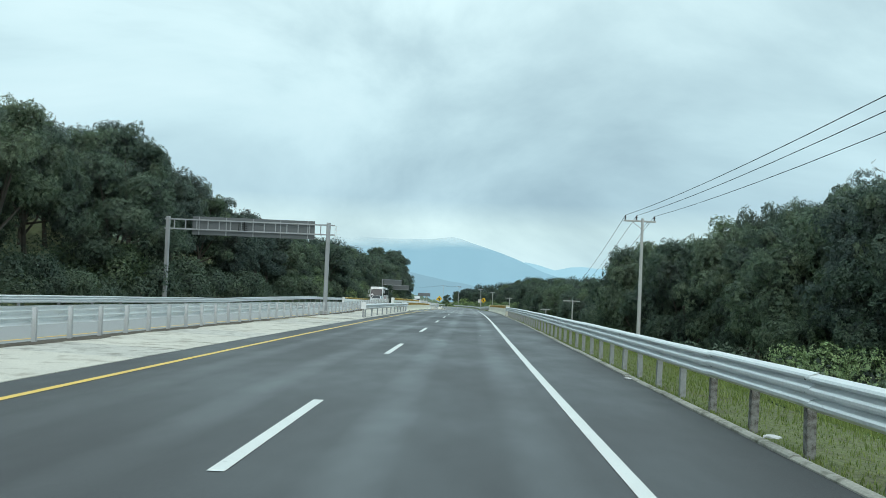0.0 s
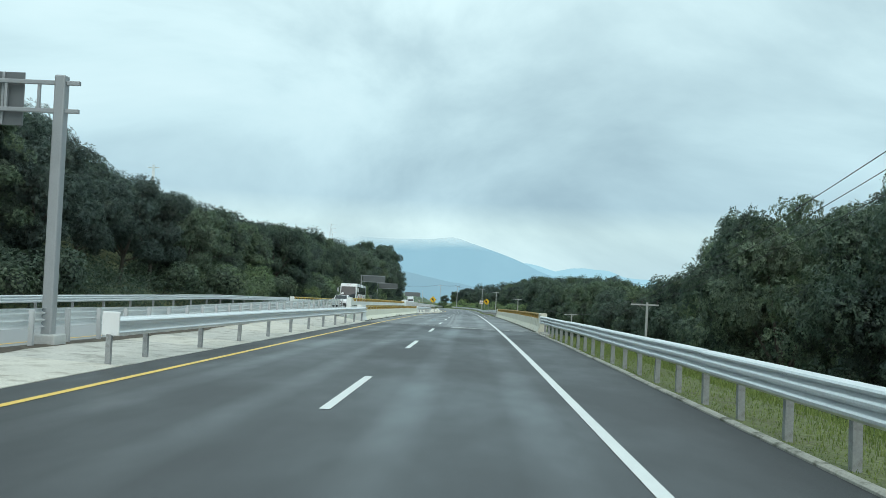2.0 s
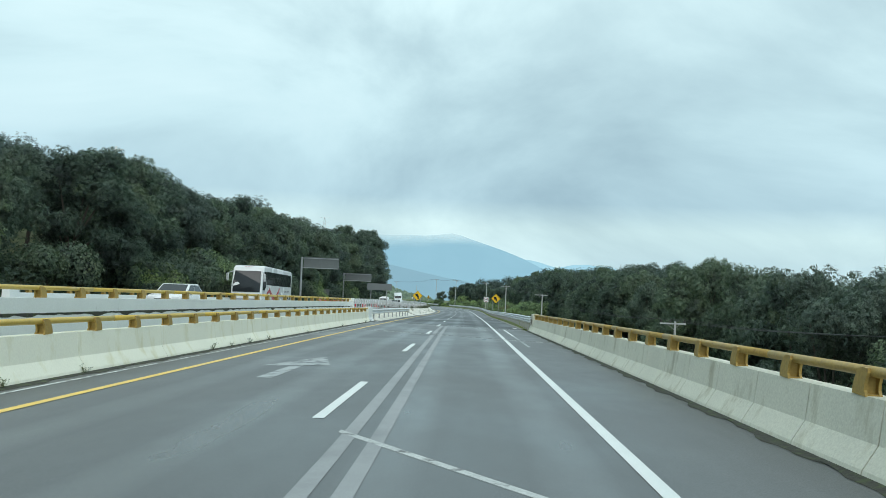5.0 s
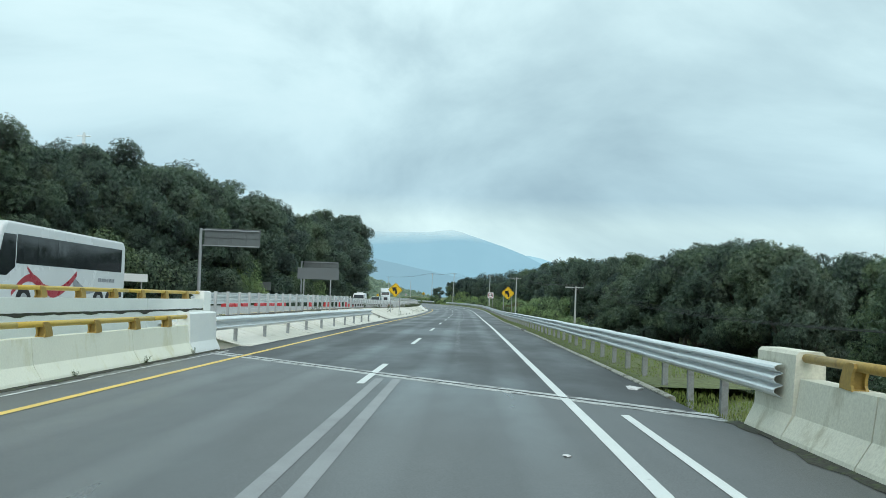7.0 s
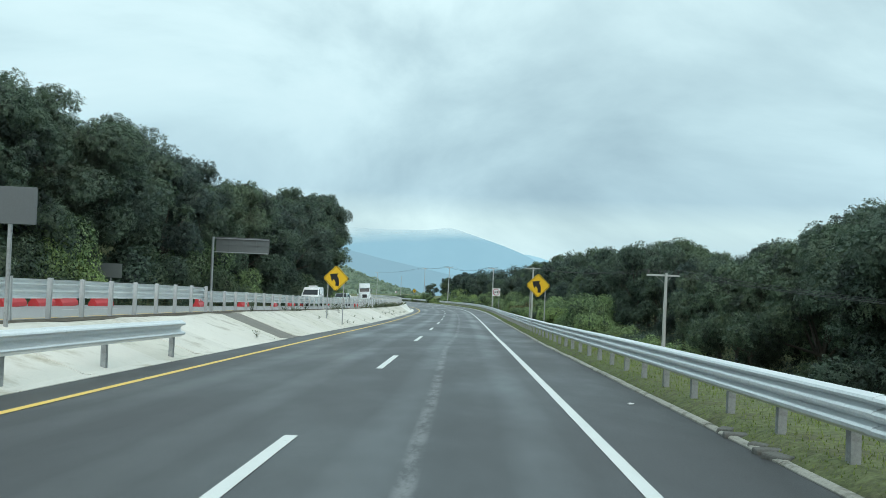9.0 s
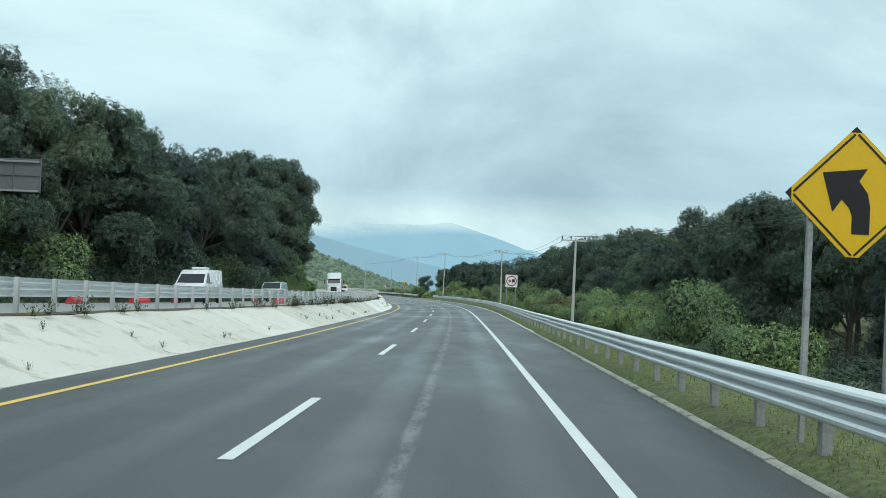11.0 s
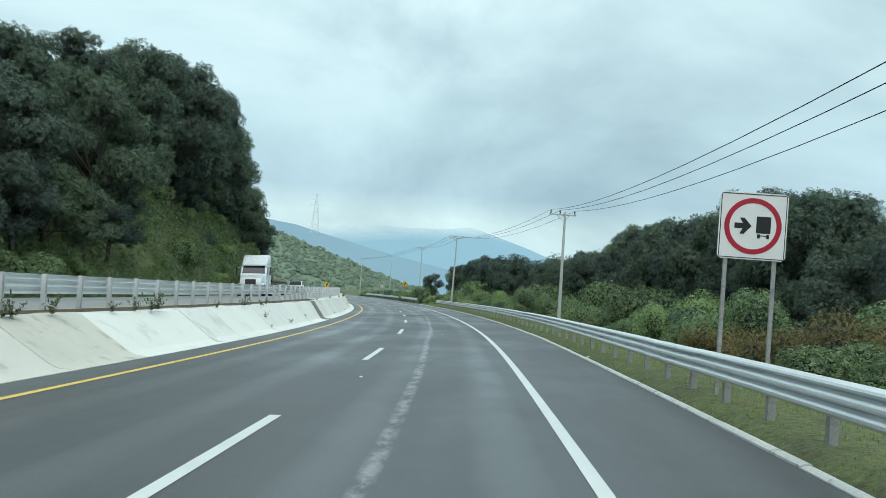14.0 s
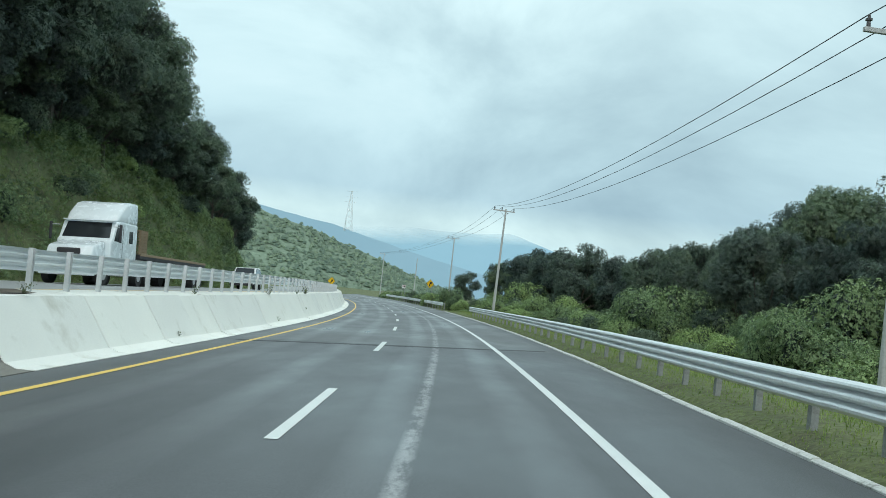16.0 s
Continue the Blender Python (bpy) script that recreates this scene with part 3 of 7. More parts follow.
for c, wd in ((BR0, 0.42), (BR1, 0.36), (BRM, 0.24)):
    V, F = skewed(c - wd, c - 0.03, -6.9, 3.4, 0.005, 0.02, SKEW, 90, 2)
    for i in range(91):     # the near edge of the mortar is broken away unevenly
        V[i] = V[i] + Vector((0, 0.9 * wd * (0.35 * noise.noise(Vector((i * 0.21, c, 0))) + 0.3 * noise.noise(Vector((i * 0.9, c, 3)))), 0))
    j = child("expansion_joint", mesh_of("expansion_joint", V, F, M_MORTAR), road, label="pale broken mortar strip across the road")
    child("rubber_seal", mesh_of("rubber_seal", *skewed(c - 0.03, c + 0.06, -6.9, 3.4, 0.011, 0.02, SKEW, 12, 1), M_SEAL), j)
    me = mesh_of("patched_strip", *skewed(c + 0.06, c + 0.06 + wd, -6.9, 3.4, 0.0055, 0.02, SKEW, 24, 2), M_SHOULDER if c == BR0 else M_MORTAR)
    road_plan(me)
    child("patched_strip", me, road, label="dark asphalt strip beside the joint" if c == BR0 else "pale mortar strip beside the joint")


def ragged_patch(name, corners, w, mat, label):
    """A thin repair with an uneven edge; corners as (s, u)."""
    edge = []
    for (s0, u0), (s1, u1) in zip(corners, corners[1:] + corners[:1]):
        n = max(2, int(math.hypot(s1 - s0, u1 - u0) / 0.12))
        for i in range(n):
            f = i / n
            j = 0.0 if i == 0 else 1.0
            edge.append(rp(s0 + (s1 - s0) * f + j * 0.05 * noise.noise(Vector((s0 + f * 9, u0 * 7, 1))), u0 + (u1 - u0) * f + j * 0.05 * noise.noise(Vector((s0 * 3, f * 9, u0 + 4))), w))
    k = len(edge)
    V = edge + [v - Vector((0, 0, 0.02)) for v in edge]
    child(name, mesh_of(name, V, [tuple(range(k))] + [(i, i + k, (i + 1) % k + k, (i + 1) % k) for i in range(k)], mat), road, label=label)


ragged_patch("mortar_patch", [(89.95, -1.15), (89.80, -0.35), (89.75, 0.95), (90.0, 0.85), (91.0, -0.2), (91.9, -1.0)], 0.0075, M_MORTAR, "pale rough repair beside the joint")
ragged_patch("mortar_patch", [(87.2, 0.62), (87.3, 1.3), (89.2, 1.34), (89.25, 0.66)], 0.0045, M_DECK, "lighter grey repair beside the joint")
child("surfacing_seam", mesh_of("surfacing_seam", *skewed(108.6, 108.8, -1.6, 3.0, 0.004, 0.02, -1.5, 8, 1), M_MORTAR), road)
# worn lighter seam on the deck where old lane marks were ground off, and wear stripes further on
mark_u = lambda s: at(s, (94, -1.24), (110, -1.28), (148, -1.58), (158, -1.60))
for off in (-0.17, 0.17):
    child("ground_off_mark", mesh_of("ground_off_mark", *sweep(94, 158.2, lambda s: [(mark_u(s) + off - 0.085, 0.004), (mark_u(s) + off + 0.085, 0.004)], 2), M_GROUND_OFF), road, label="pale scuffed band where a lane mark was ground off")
me = mesh_of("older_surfacing", *sweep(355.5, 560, [(-6.4, 0.003), (-3.0, 0.003), (0.0, 0.003), (3.3, 0.003)], 3), M_OLDER)
road_plan(me)
child("older_surfacing", me, road, label="older lighter surfacing")
child("surfacing_seam", mesh_of("surfacing_seam", *skewed(355.2, 355.7, -6.2, 3.2, 0.0045, 0.02, 0.25, 12, 1), M_SEAL), road, label="dark tar seam across the road")
arrow = [(117.2, -4.05), (120.2, -4.0), (120.0, -4.6), (123.6, -3.75), (120.6, -3.2), (120.4, -3.75), (117.2, -3.75)]
child("faded_arrow", mesh_of("faded_arrow", [rp(s, u, 0.005) for s, u in arrow], [tuple(range(7))], M_FADED), road, label="worn white lane arrow")
UW, UD, UY = 1.473, -2.015, -5.80
edge_u = lambda s: at(s, (262, UW), (282, UW + 0.045), (345, UW + 0.06))
child("edge_line", mesh_of("edge_line", *sweep(-40, 540, lambda s: [(edge_u(s) - 0.075, 0.006), (edge_u(s) + 0.075, 0.006)], 2), M_WHITE), road, label="solid white edge line")
child("edge_line", mesh_of("edge_line", *sweep(-40, 540, [(UY - 0.075, 0.006), (UY + 0.075, 0.006)], 2), M_YELLOW_LINE), road, label="solid yellow edge line")
child("offset_line", mesh_of("offset_line", *sweep(142.6, 153.6, [(2.02, 0.006), (2.14, 0.006)], 2), M_WHITE), road, label="short white line on the shoulder")
child("offset_line", mesh_of("offset_line", *sweep(132, 142.6, [(2.03, 0.006), (2.13, 0.006)], 2), M_FADED), road, label="faded end of the shoulder line")
child("offset_line", mesh_of("offset_line", *sweep(101, 165.5, [(-6.76, 0.006), (-6.68, 0.006)], 2), M_WORN_WHITE), road, label="thin worn white line beside the barrier")
for i in range(-3, 36):
    s = 7.075 + 15 * i
    child("lane_dash", mesh_of("lane_dash", *sweep(s, s + 5, [(UD - 0.075, 0.006), (UD + 0.075, 0.006)], 1.25), M_WHITE), road)

# ---- other carriageway ----
opposite = thing("opposite_road", "pale grey pavement of the opposite carriageway", "road", kind="structure")
opp_edge = lambda s: at(s, (0, -20.6), (250, -20.6), (330, -19.4), (500, -19.4))
child("pavement", mesh_of("pavement", *sweep(-60, 560, lambda s: [(opp_edge(s), w_opp(s) - 0.5), (opp_edge(s), w_opp(s) - 0.02), (u_bank(s) - 0.25, w_opp(s) - 0.02), (u_bank(s) - 0.25, w_opp(s) - 0.5)], 2), M_OPP), opposite)
child("edge_line", mesh_of("edge_line", *sweep(-60, 540, lambda s: [(u_bank(s) - 1.25, w_opp(s) - 0.014), (u_bank(s) - 1.1, w_opp(s) - 0.014)], 2), M_YELLOW_LINE), opposite)
child("edge_line", mesh_of("edge_line", *sweep(-60, 540, lambda s: [(opp_edge(s) + 2.1, w_opp(s) - 0.014), (opp_edge(s) + 2.25, w_opp(s) - 0.014)], 2), M_WHITE), opposite)
for i in range(0, 32):
    s = 4 + 15 * i
    child("lane_dash", mesh_of("lane_dash", *sweep(s, s + 5, lambda t: [(u_bank(t) - 4.85, w_opp(t) - 0.014), (u_bank(t) - 4.7, w_opp(t) - 0.014)], 2.5), M_WHITE), opposite)

# ---- ground ----
def axis_points(near, far_lo, far_hi, step):
    lo, hi = near
    pts = list(np.arange(lo, hi + 0.01, step))
    d, x = step, hi
    while x < far_hi:
        d *= 1.16
        x += d
        pts.append(x)
    d, x = step, lo
    while x > far_lo:
        d *= 1.16
        x -= d
        pts.insert(0, x)
    return np.array(pts)


def smoothstep(a, b, x):
    t = np.clip((x - a) / (b - a), 0, 1)
    return t * t * (3 - 2 * t)


def terrain(X, Y):
    """The land's height. Left of the roads a wooded hill; right a verge, a slope and a wooded hollow; a ravine under the bridge."""
    S, U, over = road_coords(X, Y)
    base = np.interp(S, RS, RZ) + U * np.interp(S, RS, RB) * np.where(np.abs(U) < 25, 1, 25 / np.maximum(np.abs(U), 1e-6))
    bank = np.interp(S, (0, 250, 310, 340, 500), (-10.2, -10.1, -9.2, -8.7, -8.7))
    wo = np.interp(S, (0, 70, 110, 170, 223, 304, 340, 390, 480), (0.0, 0.05, 0.55, 0.65, 0.89, 0.92, 1.15, 1.55, 1.9))
    foot = np.interp(S, (0, 250, 320, 500), (-23.0, -23.0, -20.6, -20.6))
    steep = np.interp(S, (0, 100, 150, 200, 280, 330, 430, 470, 520), (0.42, 0.42, 0.30, 0.34, 0.40, 0.35, 0.35, 0.25, 0.15))
    top = np.interp(S, (0, 130, 200, 300, 360, 430, 500, 560), (20, 16, 16, 16, 14, 12, 6, 3))
    w = np.full_like(S, -0.55)
    mid = (U < -7) & (U > foot)
    w = np.where(mid, -0.6 + (wo) * smoothstep(-7, -10, U), w)
    left = U <= foot
    w = np.where(left, wo - 0.4 + np.minimum(1.2, (foot - U) * 0.3) * 0.5 + top * (1 - np.exp(-np.maximum(0, foot - U) * steep / np.maximum(top, 1))), w)
    cut = np.interp(S, (305, 325, 345, 400, 430, 455, 475, 490), (0, 2.0, 6.0, 8.2, 7.6, 5.5, 2, 0))
    w = np.where(left, w + cut * smoothstep(0, 5.5, foot - U), w)
    drop = np.interp(S, (0, 60, 85, 120, 150, 175, 240, 290, 420, 520), (3.2, 4.0, 6.0, 7.5, 6.5, 4.0, 3.0, 1.3, 1.3, 1.0))
    verge = np.interp(S, (0, 240, 290, 500), (6.0, 6.0, 8.0, 8.0))
    right = U > 3.4
    w = np.where(right, -0.05 - 0.10 * np.clip(U - 3.6, 0, 4) - drop * smoothstep(verge, verge + 9, U), w)
    # ravine
    c = 124 + SKEW * np.clip(U, -25, 12)
    ravine = np.exp(-((S - c) / 15.0) ** 4)
    w = np.where((U > -26) & (U < 60), w - ravine * 11 * smoothstep(-26, -16, U) * (1 - smoothstep(8, 17, U)), w)
    w = w - 14 * smoothstep(75, 170, -U)
    z = base + w
    # beyond the road's line the land levels out into the wide valley
    far = smoothstep(60, 900, np.abs(U)) * 0 + smoothstep(0, 500, np.abs(over))
    z = z - far * 120 - smoothstep(60, 900, U) * 90
    return z


gx, gy = axis_points((-60, 60), -4200, 4200, 2.0), axis_points((-10, 500), -900, 4700, 2.5)
GX, GY = np.meshgrid(gx, gy)
GZ = terrain(GX.ravel(), GY.ravel())
bumpy = np.sin(GX.ravel() * 0.31 + 1.3 * np.sin(GY.ravel() * 0.17)) * np.sin(GY.ravel() * 0.23)
_, GU, _ = road_coords(GX.ravel(), GY.ravel())
GZ = GZ + bumpy * np.where((GU > 5) | (GU < -24), 0.12, 0.0) * np.clip(np.abs(GU) / 20, 0, 2)
nx, ny = len(gx), len(gy)
GF = [(i * nx + j, i * nx + j + 1, (i + 1) * nx + j + 1, (i + 1) * nx + j) for i in range(ny - 1) for j in range(nx - 1)]
ground = tagged(new("ground", mesh_of("ground", np.stack([GX.ravel(), GY.ravel(), GZ], -1), GF, M_GROUND, smooth=True)), "grassy and earthy ground with leaf litter under trees", "ground", kind="structure")


def land(s, u):
    p = rp(s, u)
    z = float(terrain(np.array([p.x]), np.array([p.y]))[0])
    return Vector((p.x, p.y, z))

# ---- distance: mountains, a wooded hillside, lattice towers ----
def ridge(name, label, crest, y, floor, mat, rough, seed):
    """A range seen far off: a crest line with a rumpled slope towards the viewer."""
    rnd = random.Random(seed)
    xs = np.linspace(crest[0][0], crest[-1][0], 90)
    zs = np.interp(xs, [c[0] for c in crest], [c[1] for c in crest])
    V, F = [], []
    rows = 10
    for r in range(rows + 1):
        f = r / rows
        for x, z in zip(xs, zs):
            n = noise.fractal(Vector((x * 0.006, seed, f * 2.0)), 0.9, 2.1, 5)
            V.append((x * (1 - 0.12 * f), y - f * y * 0.12 + 30 * n * f, (z + rough * n) * (1 - f) + floor * f + rough * 0.8 * n * (1 - f) * f))
    k = len(xs)
    for r in range(rows):
        for i in range(k - 1):
            a = r * k + i
            F.append((a, a + 1, a + k + 1, a + k))
    return tagged(new(name, mesh_of(name, V, F, mat, smooth=True)), label, "mountain", kind="structure")


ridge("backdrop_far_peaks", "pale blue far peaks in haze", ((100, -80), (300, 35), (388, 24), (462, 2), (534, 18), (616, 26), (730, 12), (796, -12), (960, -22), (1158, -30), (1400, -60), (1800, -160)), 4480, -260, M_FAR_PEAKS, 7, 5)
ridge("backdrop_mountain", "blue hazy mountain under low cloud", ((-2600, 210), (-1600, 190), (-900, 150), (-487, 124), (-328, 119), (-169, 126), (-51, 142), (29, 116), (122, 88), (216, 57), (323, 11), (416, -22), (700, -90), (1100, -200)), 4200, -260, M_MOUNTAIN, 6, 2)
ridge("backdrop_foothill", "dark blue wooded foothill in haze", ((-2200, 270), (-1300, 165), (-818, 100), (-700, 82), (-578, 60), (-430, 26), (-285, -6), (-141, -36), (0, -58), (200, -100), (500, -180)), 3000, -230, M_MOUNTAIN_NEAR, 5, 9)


def hillside():
    """A green hillside across the valley: rumpled ground under many small crowns."""
    crest = ((-520, 84), (-330, 58), (-213, 19), (-186, 8), (-151, -0.5), (-117, -11), (-91, -21), (-65, -29), (-20, -42), (60, -60))
    rnd = random.Random(31)
    V, F = [], []
    k, rows = 60, 30
    height = lambda x, f: np.interp(x, [c[0] for c in crest], [c[1] for c in crest]) * (1 - f) + (-62) * f + 4 * noise.noise(Vector((x * 0.02, f * 6, 3)))
    for r in range(rows + 1):
        f = r / rows
        for i in range(k + 1):
            x = -520 + 580 * i / k
            V.append((x * (1 - 0.1 * f) + 20 * f, 955 - 330 * f, height(x, f)))
    for r in range(rows):
        for i in range(k):
            a = r * (k + 1) + i
            F.append((a, a + 1, a + k + 2, a + k + 1))
    base = tagged(new("backdrop_hillside", mesh_of("backdrop_hillside", V, F, M_FAR_GROUND, smooth=True)), "green wooded hillside across the valley", "hill", kind="structure")
    V, F = [], []
    for _ in range(11000):
        f, x = rnd.random(), rnd.uniform(-430, 55)
        c = Vector((x * (1 - 0.1 * f) + 20 * f, 955 - 330 * f, height(x, f)))
        rad = rnd.uniform(0.9, 2.0) * (1.5 if rnd.random() < 0.12 else 1)
        n0 = len(V)
        ring = 6
        V.append(c + Vector((0, 0, rad * rnd.uniform(0.9, 1.5))))
        for lv, (h, q) in enumerate(((0.75, 0.62), (0.2, 1.0))):
            for j in range(ring):
                a = math.tau * (j + 0.5 * lv) / ring + rnd.uniform(-0.25, 0.25)
                V.append(c + Vector((math.cos(a) * rad * q * rnd.uniform(0.8, 1.2), math.sin(a) * rad * q, rad * h * rnd.uniform(0.8, 1.2))))
        for j in range(ring):
            F.append((n0, n0 + 1 + j, n0 + 1 + (j + 1) % ring))
            F.append((n0 + 1 + j, n0 + 1 + ring + j, n0 + 1 + ring + (j + 1) % ring, n0 + 1 + (j + 1) % ring))
    return tagged(new("hillside_trees", mesh_of("hillside_trees", V, F, M_FAR_HILL)), "small green tree crowns all over a far hillside, paled for haze", "trees", kind="stuff")


hillside()


def lattice_tower(x, y, z0, z1, spread):
    tower = thing("lattice_tower", "grey steel lattice power tower on a far ridge", "power tower", Matrix.Translation((x, y, z0)))
    h = z1 - z0
    r = h * 0.0034
    for i in range(4):
        a = math.tau * (i + 0.5) / 4
        part("leg", rod((math.cos(a) * spread, math.sin(a) * spread, 0), (math.cos(a) * spread * 0.12, math.sin(a) * spread * 0.12, h), r, n=5), M_TOWER, tower)
    for k in range(7):
        f0, f1 = k / 7, (k + 1) / 7
        for i in range(4):
            a, b = math.tau * (i + 0.5) / 4, math.tau * (i + 1.5) / 4
            q0, q1 = spread * (1 - 0.88 * f0), spread * (1 - 0.88 * f1)
            part("brace", rod((math.cos(a) * q0, math.sin(a) * q0, h * f0), (math.cos(b) * q1, math.sin(b) * q1, h * f1), r * 0.6, n=4), M_TOWER, tower)
            part("brace", rod((math.cos(b) * q0, math.sin(b) * q0, h * f0), (math.cos(a) * q1, math.sin(a) * q1, h * f1), r * 0.6, n=4), M_TOWER, tower)
    for f in (0.72, 0.85, 0.98):
        part("arm", rod((-spread * 1.1, 0, h * f), (spread * 1.1, 0, h * f), r, n=5), M_TOWER, tower)
    return tower


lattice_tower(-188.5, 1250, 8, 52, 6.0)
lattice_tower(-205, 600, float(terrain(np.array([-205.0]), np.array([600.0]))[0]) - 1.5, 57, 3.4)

# ---- concrete-lined slope between the carriageways ----
slope = thing("concrete_slope", "pale stained concrete slab lining of the drainage slope", "slope lining", kind="structure")


def slab_outline(s):
    ub, wb = u_bank(s), w_opp(s)
    toe = -7.02
    return [(toe + 0.3, -0.25), (toe + 0.3, 0.012), (toe, 0.02), (toe - 0.22, 0.10 * min(1, wb + 0.2)), (ub + 0.75, wb * 0.93 + 0.03), (ub - 0.3, wb + 0.02), (ub - 0.3, wb - 0.4)]


def slab_piece(s0, s1, jog):
    """One slab; its side joints run aslant up the slope."""
    V, F = [], []
    n = max(1, int(math.ceil((s1 - s0) / 1.4)))
    for i in range(n + 1):
        s = s0 + (s1 - s0) * i / n
        for j, (u, w) in enumerate(slab_outline(s)):
            st = s + min(0.5, max(0.0, (-7.02 - u) * 0.2))
            ub = slab_outline(st)[j]
            V.append(rp(st, ub[0], ub[1] + (jog if 1 < j < 5 else 0)))
    k = 7
    for i in range(n):
        for j in range(k - 1):
            a = i * k + j
            F.append((a, a + 1, a + k + 1, a + k))
    F += [tuple(range(k))[::-1], tuple(range(len(V) - k, len(V)))]
    return V, F


rnd = random.Random(4)
for a0, a1 in ((-30, 97), (168, 500)):
    s = a0
    while s < a1:
        ln = rnd.uniform(2.6, 4.6)
        for e in (215.0, 217.6, 339.8, 342.0):
            if s + 0.3 < e < s + ln:
                ln = e - s
        dark = 215.0 < s + ln / 2 < 217.6 or 339.8 < s + ln / 2 < 342.0
        child("slab", mesh_of("slab", *slab_piece(s + 0.02, min(a1, s + ln) - 0.02, rnd.uniform(-0.012, 0.022)), M_SLAB_DARK if dark else rnd.choice(SLAB_TONES if 150 < s < 305 else SLAB_OLD if s < 150 else SLAB_NEW)), slope)
        s += ln
child("slope_core", mesh_of("slope_core", *sweep(-30, 97, lambda s: [(u, w - 0.03) for u, w in slab_outline(s)], 2.0), M_SLAB_DARK), slope)
child("slope_core", mesh_of("slope_core", *sweep(168, 500, lambda s: [(u, w - 0.03) for u, w in slab_outline(s)], 2.0), M_SLAB_DARK), slope)

M_SOIL = simple("soil", (0.10, 0.085, 0.065), 0.95, vary=0.35, scale=1.2, grain=18, rel=0.6, dirt=(0.20, 0.18, 0.13), dirt_at=(0.5, 0.7))
for a0, a1 in ((-30, 109), (174, 345)):
    tagged(new("soil_strip", mesh_of("soil_strip", *sweep(a0, a1, lambda s: [(u_bank(s) + 0.38 + 0.12 * math.sin(s * 0.9) + 0.08 * math.sin(s * 2.3), w_opp(s) * 0.97 + 0.028), (u_bank(s) + 0.05, w_opp(s) + 0.05), (u_bank(s) - 0.32, w_opp(s) + 0.03)], 0.8), M_SOIL)), "dark soil washed along the foot of the rail", "soil", kind="structure")
dirt = tagged(new("soil_patch", mesh_of("soil_patch", *sweep(43.5, 57, lambda s: [(u_bank(s) + 0.3 + max(0.04, (1.5 + 0.3 * math.sin(s * 1.9) + 0.16 * math.sin(s * 5.3) + 0.08 * math.sin(s * 13.1)) * math.sin(math.pi * (s - 43.5) / 13.5) ** 0.7), 0.035), (u_bank(s) + 0.31, 0.075), (u_bank(s) + 0.1, 0.075)], 0.2), simple("pale_earth", (0.36, 0.32, 0.23), 0.95, vary=0.3, scale=0.6, grain=14, rel=0.6, dirt=(0.16, 0.15, 0.09), dirt_at=(0.5, 0.66)))), "brown earth spilled over the concrete slope", "soil", kind="structure")

# ---- kerb on the outer side ----
kerb = thing("kerb", "low weathered concrete kerb along the shoulder", "kerb", kind="structure")
for a0, a1 in ((-30, 86), (156, 420)):
    s = a0
    while s < a1:
        ln = rnd.uniform(2.7, 3.3)
        h = rnd.uniform(-0.012, 0.012)
        child("kerb_piece", mesh_of("kerb_piece", *sweep(s + 0.01, s + ln - 0.01, lambda t: [(u_kerb(t) - 0.02, -0.3), (u_kerb(t) - 0.02, 0.02 + h), (u_kerb(t) + 0.01, 0.04 + h), (u_kerb(t) + 0.09, 0.04 + h), (u_kerb(t) + 0.11, 0.01 + h), (u_kerb(t) + 0.11, -0.3)], 1.5, True, True), M_KERB_WHITE if s > 262 else M_CURB), kerb)
        s += ln

def verge_w(s, d):
    """Height of the grassy bank d metres outside the kerb."""
    return at(s, (158, 0.0), (175, 1.0)) * float(np.interp(d, (0.1, 0.35, 1.4, 2.6, 4.2), (0.0, 0.13, 0.16, 0.02, -0.6)))


tagged(new("verge", mesh_of("verge", *sweep(158, 420, lambda s: [(u_kerb(s) + d, verge_w(s, d) - (0.0 if d > 0.1 else 0.25)) for d in (0.09, 0.11, 0.35, 0.8, 1.4, 2.0, 2.6, 4.2)], 1.5), M_GROUND, smooth=True)), "low grassy bank outside the kerb", "verge", kind="structure")

inlet = thing("drain_inlet", "broken dark concrete drain inlet in the kerb", "drain inlet")
for ds, du, sx, sy, yaw in ((0.0, 0.28, 0.75, 0.22, 4), (1.5, 0.30, 0.75, 0.22, -8), (0.75, 0.62, 0.20, 1.5, 3), (-0.5, 0.12, 0.30, 0.42, 25), (2.1, 0.16, 0.26, 0.36, -30), (0.5, 0.18, 0.22, 0.30, 50)):
    part("chunk", box(sx * 0.7, sy * 0.75, 0.13, bev=0.025), M_CURB_DARK, inlet, m=rm(192.0 + ds * 0.75, u_kerb(192) + du * 0.75 - 0.02, 0.0, yaw))
part("sump", box(0.4, 0.8, 0.04, bev=0.0), M_SEAL, inlet, m=rm(192.55, u_kerb(192) + 0.2, -0.02))

# ---- guard rails ----
WAVE = ((0.40, 0.0), (0.392, 0.03), (0.375, 0.062), (0.348, 0.07), (0.322, 0.055), (0.303, 0.012), (0.29, 0.0), (0.277, 0.012), (0.258, 0.055), (0.232, 0.07), (0.205, 0.07), (0.18, 0.055), (0.16, 0.012), (0.147, 0.0),
        (0.134, 0.012), (0.115, 0.055), (0.09, 0.07), (0.055, 0.066), (0.025, 0.03), (0.0, 0.0))


WAVE_TWO = ((0.40, 0.0), (0.392, 0.022), (0.37, 0.035), (0.345, 0.075), (0.315, 0.085), (0.285, 0.075), (0.255, 0.018), (0.225, 0.0), (0.175, 0.0), (0.145, 0.018), (0.115, 0.075), (0.085, 0.085), (0.055, 0.075), (0.03, 0.035), (0.008, 0.022), (0.0, 0.0))


